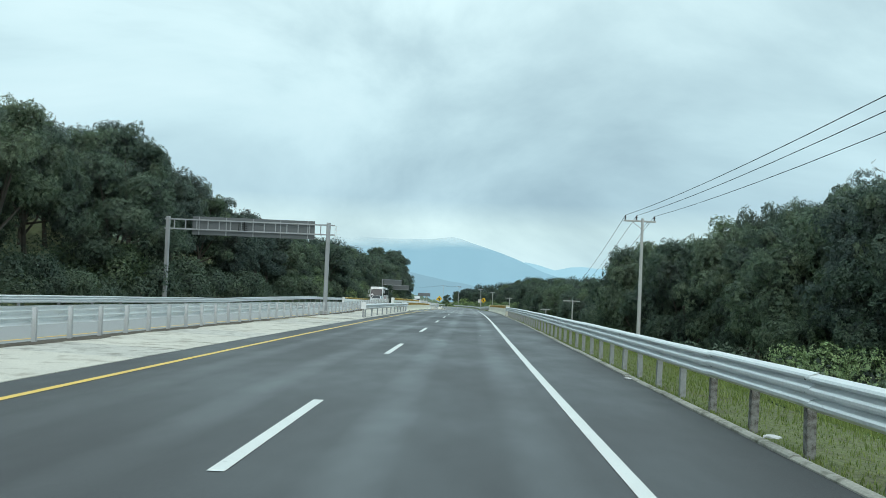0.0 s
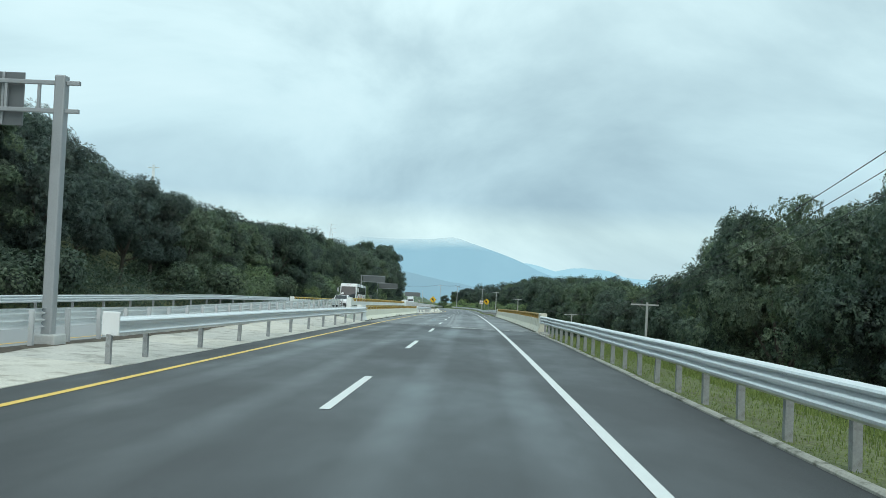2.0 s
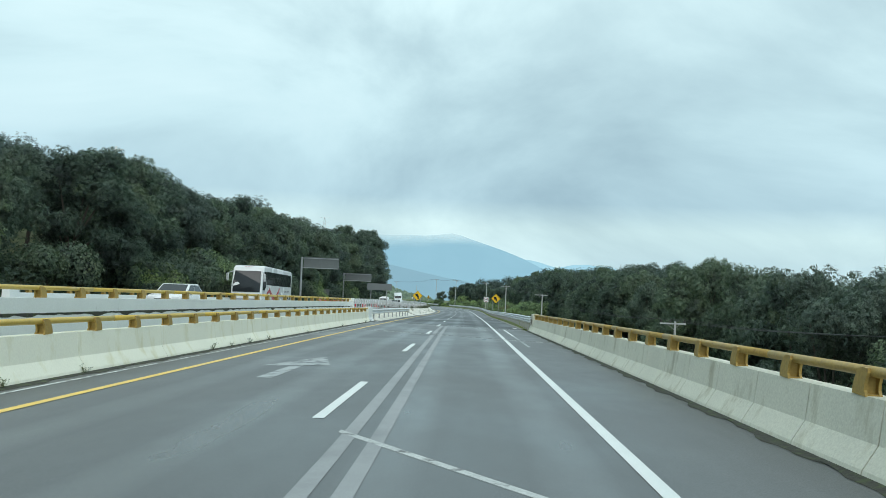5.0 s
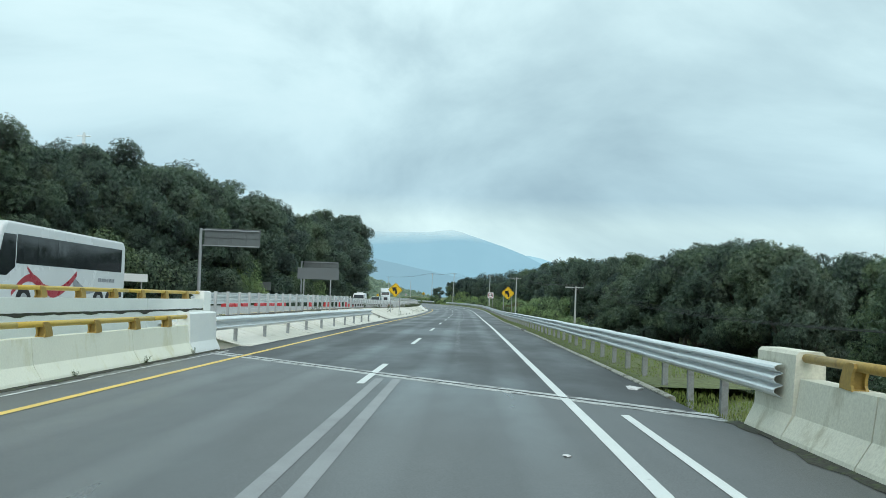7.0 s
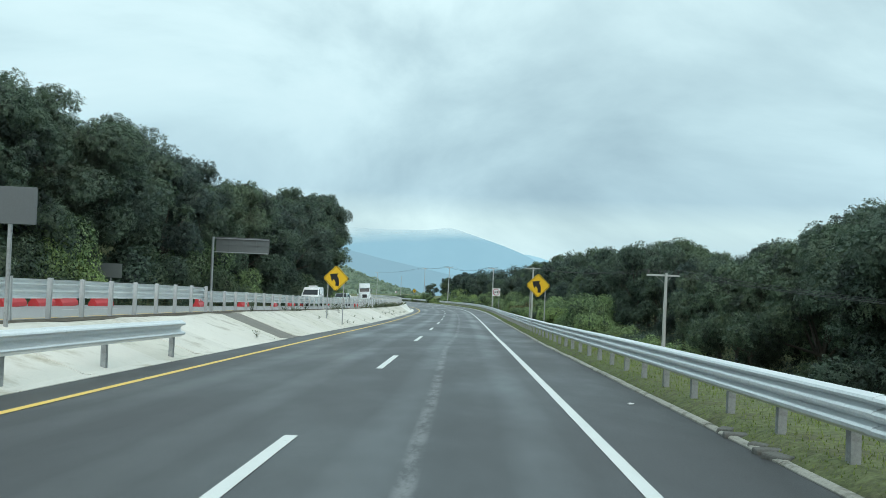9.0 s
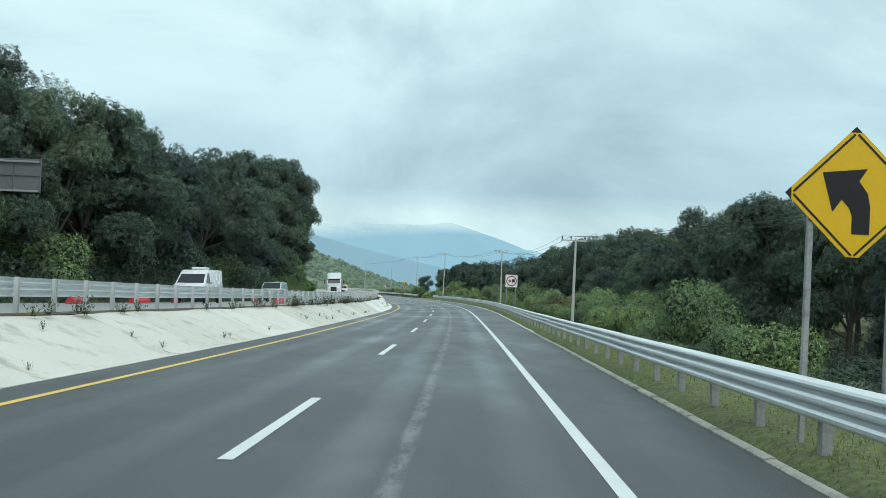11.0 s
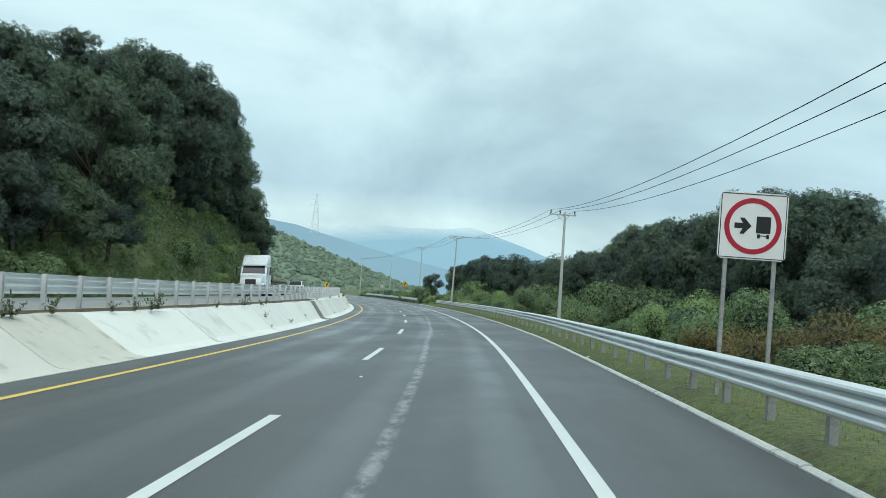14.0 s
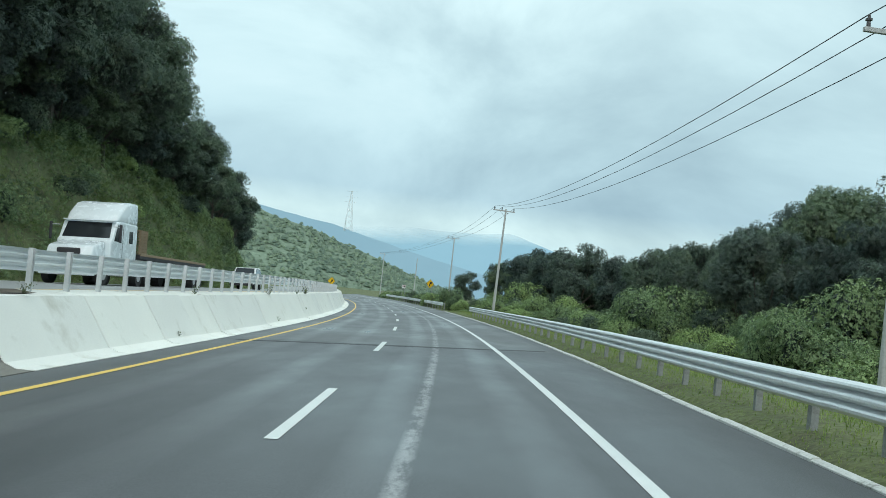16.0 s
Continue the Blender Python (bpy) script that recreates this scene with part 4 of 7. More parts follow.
def beam_mesh(s0, s1, u_of, w_of, face, top, tall, wave):
    """One rail section: a corrugated sheet with thickness; face is the side, -1 or 1, that its ridges point to."""
    f = tall / 0.40
    outline = [(face * d * 1.5, top - tall + h * f) for h, d in wave]
    back = [(face * (d * 1.5 - 0.012), top - tall + h * f) for h, d in reversed(wave)]
    return mesh_of("beam", *sweep(s0, s1, lambda s: [(u_of(s) + a, w_of(s) + b) for a, b in outline + back], 1.9, True, True), M_STEEL, smooth=False)


def post_data(h, mat, deep=0.9):
    """A C-section post, its foot below ground; origin at the road's level, x to the right."""
    bm = bmesh.new()
    o = [(-0.05, -0.055), (0.05, -0.055), (0.05, -0.03), (-0.02, -0.03), (-0.02, 0.03), (0.05, 0.03), (0.05, 0.055), (-0.05, 0.055)]
    lo = [bm.verts.new((x, y, -deep)) for x, y in o]
    hi = [bm.verts.new((x, y, h)) for x, y in o]
    bm.faces.new(lo[::-1]), bm.faces.new(hi)
    for i in range(8):
        bm.faces.new((lo[i], lo[(i + 1) % 8], hi[(i + 1) % 8], hi[i]))
    me = bpy.data.meshes.new("post")
    bm.to_mesh(me), bm.free()
    me.materials.append(mat)
    return me


def bolt_data():
    bm = bmesh.new()
    bmesh.ops.create_cone(bm, cap_ends=True, segments=6, radius1=0.018, radius2=0.014, depth=0.02, matrix=Matrix.Rotation(radians(90), 4, "Y"))
    me = bpy.data.meshes.new("bolt")
    bm.to_mesh(me), bm.free()
    me.materials.append(M_BOLT)
    return me


POST, POST_OLD, BOLT = post_data(0.84, M_POST), post_data(0.80, M_POST_RUST), bolt_data()
POST_BACK, POST_TALL = post_data(0.87, M_POST_LIGHT, 0.5), post_data(1.03, M_POST_LIGHT, 0.5)
BLOCK = bpy.data.meshes.new("spacer")
bm = box(0.12, 0.13, 0.34, (0, 0, 0), 0.01)
bm.to_mesh(BLOCK), bm.free()
BLOCK.materials.append(M_POST)


def guard_rail(name, label, s0, s1, u_of, w_of, face, pitch=1.905, post=None, back=0.13, top=0.87, tall=0.40, bolts=False, old_until=-99, spacer=False, phase=0.0, wave=WAVE):
    rail = thing(name, label, "guard rail", group="guard rails")
    s = s0
    while s < s1 - 0.3:
        e = min(s1, s + 3.81)
        jog = rnd.uniform(-0.008, 0.008)
        b = child("beam", beam_mesh(s - 0.12, e, u_of, lambda t: w_of(t) + jog, face, top, tall, wave), rail)
        if bolts and s < 90:
            for ds in (0.05, -0.07):
                for k in (0.07, 0.20, 0.33):
                    child("bolt", BOLT, b, rm(s + ds, u_of(s) + face * 0.075, w_of(s) + top - tall + k))
        s = e
    s = s0 + phase
    while s < s1:
        lean = rm(s, u_of(s) - face * back, w_of(s), rnd.uniform(-4, 4) + (180 if face > 0 else 0)) @ Matrix.Rotation(radians(rnd.uniform(-1.2, 1.2)), 4, "Y")
        p = child("post", POST_OLD if s < old_until else post or POST, rail, lean)
        if spacer:
            child("spacer", BLOCK, p, Matrix.Translation((-0.0, 0, top - tall * 0.5)) @ Matrix.Translation((-0.08, 0, 0)))
        s += pitch
    return rail


rail_u = lambda s: u_kerb(s) + at(s, (262, 0.34), (335, 0.55))
flat = lambda s: 0.0
guard_rail("guard_rail", "galvanised corrugated guard rail on weathered posts beside the shoulder", -25, 86.6, rail_u, flat, -1, bolts=True, old_until=14, phase=0.4)
guard_rail("guard_rail", "galvanised corrugated guard rail leading off the bridge along the grass verge", 152.0, 402, rail_u, flat, -1, phase=2.6)
guard_rail("guard_rail", "distant guard rail round the bend", 430, 520, lambda s: 4.4, flat, -1, pitch=3.81)
guard_rail("guard_rail", "short galvanised guard rail before the bridge beside the concrete slope", 57.2, 98.1, lambda s: -7.0, flat, 1, pitch=3.81, top=0.93, tall=0.38, phase=2.05, wave=WAVE_TWO)
guard_rail("guard_rail", "galvanised guard rail ending beside the concrete slope", 166.0, 203.2, lambda s: at(s, (165, -7.3), (190, -7.05), (204, -6.95)), flat, 1, pitch=3.81, top=0.92, tall=0.40, phase=2.7, wave=WAVE_TWO)
bank_u = lambda s: u_bank(s) - 0.1
guard_rail("guard_rail", "galvanised median guard rail seen from behind its posts", -20, 109.6, bank_u, w_opp, -1, post=POST_BACK, back=0.10, top=0.90, tall=0.46, pitch=1.82, phase=0.16)
guard_rail("guard_rail", "tall galvanised median guard rail above the concrete slope, posts in front", 173.4, 216, bank_u, w_opp, -1, post=POST_TALL, back=0.10, top=0.99, tall=0.46, pitch=1.82, phase=0.5)
guard_rail("guard_rail", "galvanised median guard rail above the concrete slope, posts in front", 216, 500, bank_u, w_opp, -1, post=POST_BACK, back=0.10, top=0.86, tall=0.45, pitch=1.82, phase=0.5)
far_u = lambda s: opp_edge(s) + 0.4
guard_rail("guard_rail", "pale guard rail along the far edge of the opposite road", -30, 137.6, far_u, w_opp, 1, pitch=3.81, top=0.88, tall=0.36)

# rail end plates and the white end marker
end = thing("rail_end_marker", "white plastic end cap on a guard rail", "rail end", rm(57.0, -7.0, 0.0))
part("plate", box(0.34, 0.06, 0.46, (0.02, 0, 0.80), 0.02), M_SIGN_WHITE, end)
part("stub", box(0.10, 0.10, 0.70, (0, 0, 0.25), 0.01), M_POST, end)
rnd_end = thing("rail_terminal", "rounded steel terminal of the guard rail by the bridge", "rail end", rm(86.55, rail_u(86), 0.0))
part("shoe", prism([(-0.03, 0.46), (-0.03, 0.88), (-0.10, 0.86), (-0.12, 0.8), (-0.12, 0.54), (-0.10, 0.48)], 0.5, bev=0.01), M_STEEL, rnd_end)

# ---- bridge barriers ----
def barrier_outline(face, base, top, cap):
    """Sloped-face concrete barrier; face -1 looks to the left."""
    return [(base, -0.35), (base, 0.0), (base - face * 0.02, 0.07), (base - face * 0.16, 0.30), (base - face * 0.21, top), (base - face * 0.44, top), (base - face * 0.46, cap), (base - face * 0.46, -0.35)]


BRACKET = [(-0.13, 0), (0.17, 0), (0.165, 0.06), (0.145, 0.12), (0.115, 0.18), (0.075, 0.235), (0.02, 0.275), (-0.05, 0.29), (-0.15, 0.29), (-0.155, 0.24), (-0.12, 0.19), (-0.095, 0.13), (-0.09, 0.06)]


def bridge_barrier(label, s0, s1, base, face, top, mat, w_of, joints, bracket0, tube_mat=M_TUBE, block=1.6, tube_h=1.02, block_h=1.03, end_mat=None, pitch=2.02):
    bar = thing("bridge_barrier", label, "bridge barrier", group="bridge barriers")
    edges = [s0 + block * 0.5] + [j for j in joints] + [s1 - block * 0.5]
    for a, b in zip(edges, edges[1:]):
        child("wall_segment", mesh_of("wall_segment", *sweep(a + 0.012, b - 0.012, lambda s: [(u, w + (w_of(s) if i else w_of(s))) for i, (u, w) in enumerate(barrier_outline(face, base, top, top))], 2.5, True, True), mat), bar)
    for a, b in ((s0, s0 + block * 0.5), (s1 - block * 0.5, s1)):
        o = [(base, -0.35), (base, 0.0), (base - face * 0.02, 0.07), (base - face * 0.13, 0.30), (base - face * 0.16, block_h - 0.04), (base - face * 0.20, block_h), (base - face * 0.46, block_h), (base - face * 0.50, block_h - 0.04), (base - face * 0.50, -0.35)]
        child("end_block", mesh_of("end_block", *sweep(a, b, lambda s: [(u, w + w_of(s)) for u, w in o], 0.4, True, True), end_mat or mat), bar)
    uc = base - face * 0.33
    ring = [(0.055 * math.cos(math.tau * i / 10), 0.055 * math.sin(math.tau * i / 10)) for i in range(10)]
    s = s0 + block * 0.5
    while s < s1 - block * 0.5 - 0.1:
        e = min(s1 - block * 0.5, s + 6.1)
        child("tube", mesh_of("tube", *sweep(s, e, lambda t: [(uc + face * 0.05 + a, tube_h - 0.06 + w_of(t) + b) for a, b in ring], 2.0, True, True), tube_mat, smooth=True), bar)
        s = e
    me = bpy.data.meshes.new("bracket")
    bm = prism(BRACKET, 0.03, bev=0.0, axis="X")
    bmesh.ops.translate(bm, vec=(-0.07, 0, 0), verts=bm.verts)
    prism(BRACKET, 0.03, bm=bm, axis="X", at_=(0.07, 0, 0))
    box(0.16, 0.20, 0.02, (0, 0, 0.012), 0, bm)
    box(0.12, 0.12, 0.20, (0, 0.02, 0.11), 0, bm)
    bm.to_mesh(me), bm.free()
    me.materials.append(M_BRACKET)
    s = bracket0
    while s < s1 - block * 0.5 - 0.2:
        if s > s0 + block * 0.5 + 0.15:
            child("bracket", me, bar, rm(s, uc + face * 0.05, top + w_of(s)) @ Matrix.Diagonal((face * -1.0, 1, (tube_h - top) / 0.31, 1)))
        s += pitch
    return bar


bridge_barrier("weathered cream concrete bridge barrier with an ochre tube rail on brackets", 87.0, 152.9, 3.48, -1, 0.72, M_BARRIER, flat, [s for s in np.arange(90.2, 150.5, 1.75)], 89.75, tube_mat=M_BRACKET, block=2.6)
bridge_barrier("cream whitewashed concrete bridge barrier with a yellow tube rail", 98.0, 165.9, -7.06, 1, 0.74, M_BARRIER_CREAM, flat, [s for s in np.arange(104, 163, 4.3)], 101.6, block=4.6, block_h=1.07, end_mat=M_BARRIER_WHITE)
bridge_barrier("white concrete barrier of the parallel bridge with a yellow tube rail", 110.2, 173.2, -10.06, -1, 0.74, M_BARRIER_WHITE, w_opp, [s for s in np.arange(116, 171, 8.5)], 112.4)
bridge_barrier("white concrete barrier along the far side of the parallel bridge", 138, 190, -20.3, -1, 0.74, M_BARRIER_WHITE, w_opp, [s for s in np.arange(145, 186, 9)], 140)
opp_deck = tagged(new("bridge_girder", mesh_of("bridge_girder", *sweep(100, 182, lambda s: [(-20.9, w_opp(s) - 0.52), (-10.2, w_opp(s) - 0.52), (-10.2, w_opp(s) - 0.37), (-9.62, w_opp(s) - 0.37), (-9.62, w_opp(s) - 1.2), (-20.9, w_opp(s) - 1.4)], 2, True, True), M_BARRIER_WHITE)), "concrete girder carrying the opposite carriageway", "girder", kind="structure")
drip = tagged(new("drip_stain", mesh_of("drip_stain", *sweep(110.6, 172.9, lambda s: [(-9.594, w_opp(s) + 0.41 - 0.02 * abs(noise.noise(Vector((s * 1.7, 0, 0))))), (-9.594, w_opp(s) + 0.355 - 0.14 * max(0.0, noise.noise(Vector((s * 1.1, 4, 0)))) - 0.03 * noise.noise(Vector((s * 6.0, 9, 0))))], 0.25), M_GRIME)), "dark mould line dripping down the white barrier", "stain", kind="structure")
apron = thing("concrete_apron", "broken pale concrete edging beside the bridge end", "concrete edging")
for i in range(6):
    part("chunk", box(rnd.uniform(0.25, 0.45), rnd.uniform(0.35, 0.6), 0.16, bev=0.03), M_CURB, apron, m=rm(83.6 + i * 0.62, 3.75 + rnd.uniform(-0.08, 0.1), -0.03, rnd.uniform(-15, 15)))

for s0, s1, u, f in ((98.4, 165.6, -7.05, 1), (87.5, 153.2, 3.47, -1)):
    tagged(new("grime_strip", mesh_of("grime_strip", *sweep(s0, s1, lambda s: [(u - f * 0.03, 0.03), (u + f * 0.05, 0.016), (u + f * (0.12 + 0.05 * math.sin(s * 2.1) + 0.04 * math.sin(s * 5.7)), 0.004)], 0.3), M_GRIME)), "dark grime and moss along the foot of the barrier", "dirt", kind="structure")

# ---- signs and gantries ----
def gantry(s, u0, u1, foot0, foot1, top):
    """A two-legged sign bridge over the other carriageway, its panel seen from behind."""
    g = thing("sign_gantry", "grey steel sign gantry seen from behind, spanning the opposite road", "sign gantry", rm(s, u1, foot1))
    wd, h = u1 - u0, top - foot1
    for x, z in ((0, 0), (-wd, foot0 - foot1)):
        part("column", box(0.27, 0.27, h - z + 0.1, (x, 0, (h + z) / 2 - 0.05), 0.04), M_FRAME, g)
        part("footing", box(0.62, 0.62, 0.5, (x, 0, z - 0.05), 0.03), M_POLE, g)
    for z in (h - 0.18, h - 0.86):
        part("chord", box(wd + 0.7, 0.10, 0.10, (-wd / 2 + 0.1, 0, z), 0.012), M_FRAME, g)
    n = 14
    for i in range(n):
        x = -0.55 - (wd - 1.0) * i / (n - 1)
        part("strut", box(0.07, 0.07, 0.60, (x, 0, h - 0.52), 0.008), M_FRAME, g)
    x0, x1 = -wd + 1.7, -1.0
    panel = part("sign_panel", box(x1 - x0, 0.04, 1.30, ((x0 + x1) / 2, -0.16 * -1, h - 0.58), 0.008), M_SIGN_BACK, g, "grey aluminium back of a road sign")
    for i in range(5):
        part("stiffener", box(0.06, 0.05, 1.28, (x0 + 0.5 + (x1 - x0 - 1) * i / 4, 0.11, h - 0.58), 0.006), M_FRAME, panel)
    lad = part("ladder", box(0.05, 0.05, 0.62, (-wd * 0.52, -0.09, h - 0.52)), M_BLACK, g)
    for k in range(5):
        part("rung", box(0.42, 0.03, 0.03, (-wd * 0.52, -0.09, h - 0.78 + 0.13 * k)), M_BLACK, lad)
    part("ladder", box(0.05, 0.05, 0.62, (-wd * 0.52 - 0.4, -0.09, h - 0.52)), M_BLACK, g)
    return g


gantry(61.2, -21.75, -10.25, 0.0, 0.12, 6.55)


def cantilever(s, u, foot, top, width, tall, label):
    """A one-legged sign with a gridded panel reaching towards the median, seen from behind."""
    c = thing("cantilever_sign", label, "road sign", rm(s, u, foot))
    h = top - foot
    part("column", rod((0, 0, -0.4), (0, 0, h), 0.14, 0.11, 12), M_FRAME, c, smooth=False)
    for z in (h - 0.12, h - tall + 0.05):
        part("arm", box(width + 0.3, 0.08, 0.08, (width / 2 + 0.1, 0, z), 0.01), M_FRAME, c)
    p = part("sign_panel", box(width, 0.03, tall, (width / 2 + 0.3, 0.10, h - tall / 2), 0.006), M_GREENISH, c, "dark grey back of a road sign")
    for i in range(5):
        part("stiffener", box(0.05, 0.05, tall, (0.3 + width * i / 4, 0.06, h - tall / 2), 0.005), M_SIGN_BACK, p)
    for z in (0.03, 0.5, 0.97):
        part("stiffener", box(width, 0.05, 0.04, (width / 2 + 0.3, 0.06, h - tall * z), 0.005), M_SIGN_BACK, p)
    return c


cantilever(207.5, -20.7, 0.8, 6.75, 4.25, 1.35, "single-post cantilever road sign with a grey gridded back")
cantilever(260.2, -22.85, 0.7, 7.1, 4.75, 1.40, "single-post cantilever road sign seen from behind before the trees")


def panel_sign(s, u, foot, z0, z1, width, posts, label, mat, yaw=0):
    p = thing("road_sign", label, "road sign", rm(s, u, foot, yaw))
    for x in posts:
        part("post", box(0.07, 0.07, z1 - foot + 0.4, (x, -0.05 * -1, (z1 - foot - 0.4) / 2), 0.008), M_POST, p)
    part("panel", box(width, 0.025, z1 - z0, (0, 0, (z0 + z1) / 2 - foot), 0.006), mat, p)
    return p


panel_sign(199.6, -10.2, 0.70, 2.85, 3.60, 2.8, (-0.95, 0.85), "grey back of a rectangular sign beside the median rail", M_SIGN_BACK)
panel_sign(196.5, -22.2, 0.7, 2.35, 2.85, 3.2, (-1.2, 1.2), "low white sign board across the opposite road", M_SIGN_WHITE)
panel_sign(236.5, -23.4, 0.7, 2.6, 3.5, 3.4, (-1.0, 1.0), "dark back of a two-post road sign under the trees", M_GREENISH)
panel_sign(297, -22.3, 0.7, 1.9, 2.75, 2.3, (-0.7, 0.7), "dark green back of a two-post sign under the trees", M_GREENISH)


def flat_shape(points, depth=0.004):
    return prism(points, depth)


def arrow_points(kind):
    if kind == "left":    # a bend to the left: shaft, elbow and head
        return [(0.16, -0.40), (0.16, -0.12), (0.13, 0.02), (0.04, 0.14), (0.12, 0.27), (-0.33, 0.22), (-0.22, -0.18), (-0.13, -0.05), (-0.05, -0.14), (-0.02, -0.22), (-0.02, -0.40)]
    return [(-0.16, -0.40), (0.02, -0.40), (0.02, -0.15), (0.10, 0.0), (0.22, -0.12), (0.30, 0.30), (-0.12, 0.24), (0.0, 0.12), (-0.12, 0.0), (-0.16, -0.15)]


def diamond_sign(s, u, w_mid, foot, half, kind, label, yaw=0):
    d = thing("warning_sign", label, "road sign", rm(s, u, foot, yaw), group="curve warning signs")
    h = w_mid - foot
    for x in (-half * 0.60, half * 0.60):
        part("post", box(0.06, 0.06, h - half * 0.30 + 0.5, (x, 0.05, (h - half * 0.30 - 0.5) / 2), 0.006), M_POST, d)
    r = half
    c = 0.09 * r
    plate = part("plate", prism([(-c, -r + c), (c, -r + c), (r - c, -c), (r - c, c), (c, r - c), (-c, r - c), (-r + c, c), (-r + c, -c)], 0.012, at_=(0, 0, h)), M_SIGN_YELLOW, d, "yellow diamond plate")
    rim = prism([(0, -r), (r, 0), (0, r), (-r, 0)], 0.006, at_=(0, 0.006, h))
    part("rim", rim, M_BLACK, plate, "black edge")
    bm = bmesh.new()
    for j in range(4):
        turn = Matrix.Rotation(math.tau * (j + 0.5) / 4, 4, "Y")
        box(half * 1.22, 0.004, 0.022, (0, 0, 0), 0, bm, Matrix.Translation((0, -0.0085, h)) @ turn @ Matrix.Translation((0, 0, half * 0.64)))
    part("border", bm, M_BLACK, plate, "thin black border")
    k = half / 0.70
    part("arrow", prism([(x * k, z * k) for x, z in arrow_points(kind)], 0.004, at_=(0, -0.0095, h)), M_BLACK, plate, "black bend arrow")
    return d


diamond_sign(233.6, -7.75, 2.84, 0.12, 0.78, "left", "yellow diamond left-bend sign on posts in the concrete slope")
diamond_sign(233.4, 4.15, 2.75, -0.4, 0.72, "left", "yellow diamond left-bend sign on two posts behind the guard rail")
diamond_sign(463.0, 5.6, 3.3, -0.2, 0.70, "right", "yellow diamond sign with a black right-bend arrow beyond the bend", 25)
diamond_sign(478.0, -9.6, 3.4, 1.9, 0.70, "right", "yellow diamond sign with a black right-bend arrow on the median", 25)


def square_sign(s, u, z0, z1, foot, size, label):
    q = thing("regulatory_sign", label, "road sign", rm(s, u, foot, -2))
    h = (z0 + z1) / 2 - foot
    for x in (-size * 0.36, size * 0.36):
        part("post", box(0.06, 0.06, h + 0.5, (x, 0.05, (h - 0.5) / 2), 0.006), M_POST, q)
    r = size / 2
    c = 0.05 * size
    octo = lambda r, c: [(-r + c, -r), (r - c, -r), (r, -r + c), (r, r - c), (r - c, r), (-r + c, r), (-r, r - c), (-r, -r + c)]
    plate = part("plate", prism(octo(r, c), 0.012, at_=(0, 0, h)), M_SIGN_WHITE, q, "white square plate")
    bm = bmesh.new()
    for k in range(4):
        a = Matrix.Rotation(math.tau * k / 4, 4, "Y")
        box(size * 0.93, 0.004, 0.012, (0, 0, 0), 0, bm, Matrix.Translation((0, -0.0095, h)) @ a @ Matrix.Translation((0, 0, r - 0.025)))
    part("border", bm, M_BLACK, plate, "thin black border")
    bm = bmesh.new()
    n, ro, ri = 48, size * 0.42, size * 0.345
    lo = [[bm.verts.new((rr * math.cos(math.tau * i / n), y, h + rr * math.sin(math.tau * i / n))) for i in range(n)] for rr, y in ((ro, -0.006), (ro, -0.011), (ri, -0.011), (ri, -0.006))]
    for a, b in zip(lo, lo[1:]):
        for i in range(n):
            bm.faces.new((a[i], a[(i + 1) % n], b[(i + 1) % n], b[i]))
    bmesh.ops.recalc_face_normals(bm, faces=bm.faces)
    part("ring", bm, M_SIGN_RED, plate, "red ring")
    k = size
    part("arrow", prism([(-0.27 * k, -0.04 * k), (-0.15 * k, -0.04 * k), (-0.19 * k, -0.12 * k), (-0.13 * k, -0.12 * k), (-0.02 * k, 0), (-0.13 * k, 0.12 * k), (-0.19 * k, 0.12 * k), (-0.15 * k, 0.04 * k), (-0.27 * k, 0.04 * k)], 0.004, at_=(0, -0.0095, h)), M_BLACK, plate, "black arrow")
    part("truck_symbol", prism([(0.05 * k, -0.10 * k), (0.26 * k, -0.10 * k), (0.26 * k, 0.15 * k), (0.05 * k, 0.15 * k)], 0.004, at_=(0, -0.0095, h)), M_BLACK, plate, "black truck outline")
    bm = bmesh.new()
    for x in (0.09, 0.225):
        box(0.04 * k, 0.004, 0.06 * k, (x * k, -0.0095, h - 0.145 * k), 0, bm)
    box(0.13 * k, 0.004, 0.012 * k, (0.155 * k, -0.0095, h - 0.135 * k), 0, bm)
    part("wheels_symbol", bm, M_BLACK, plate, "black wheel marks")
    return q


square_sign(300.3, 4.80, 2.35, 3.42, 0.0, 1.08, "white square sign with red ring, arrow and truck on posts")
square_sign(500.0, 5.2, 2.4, 3.1, 0.0, 0.7, "small white square sign far along the bend")

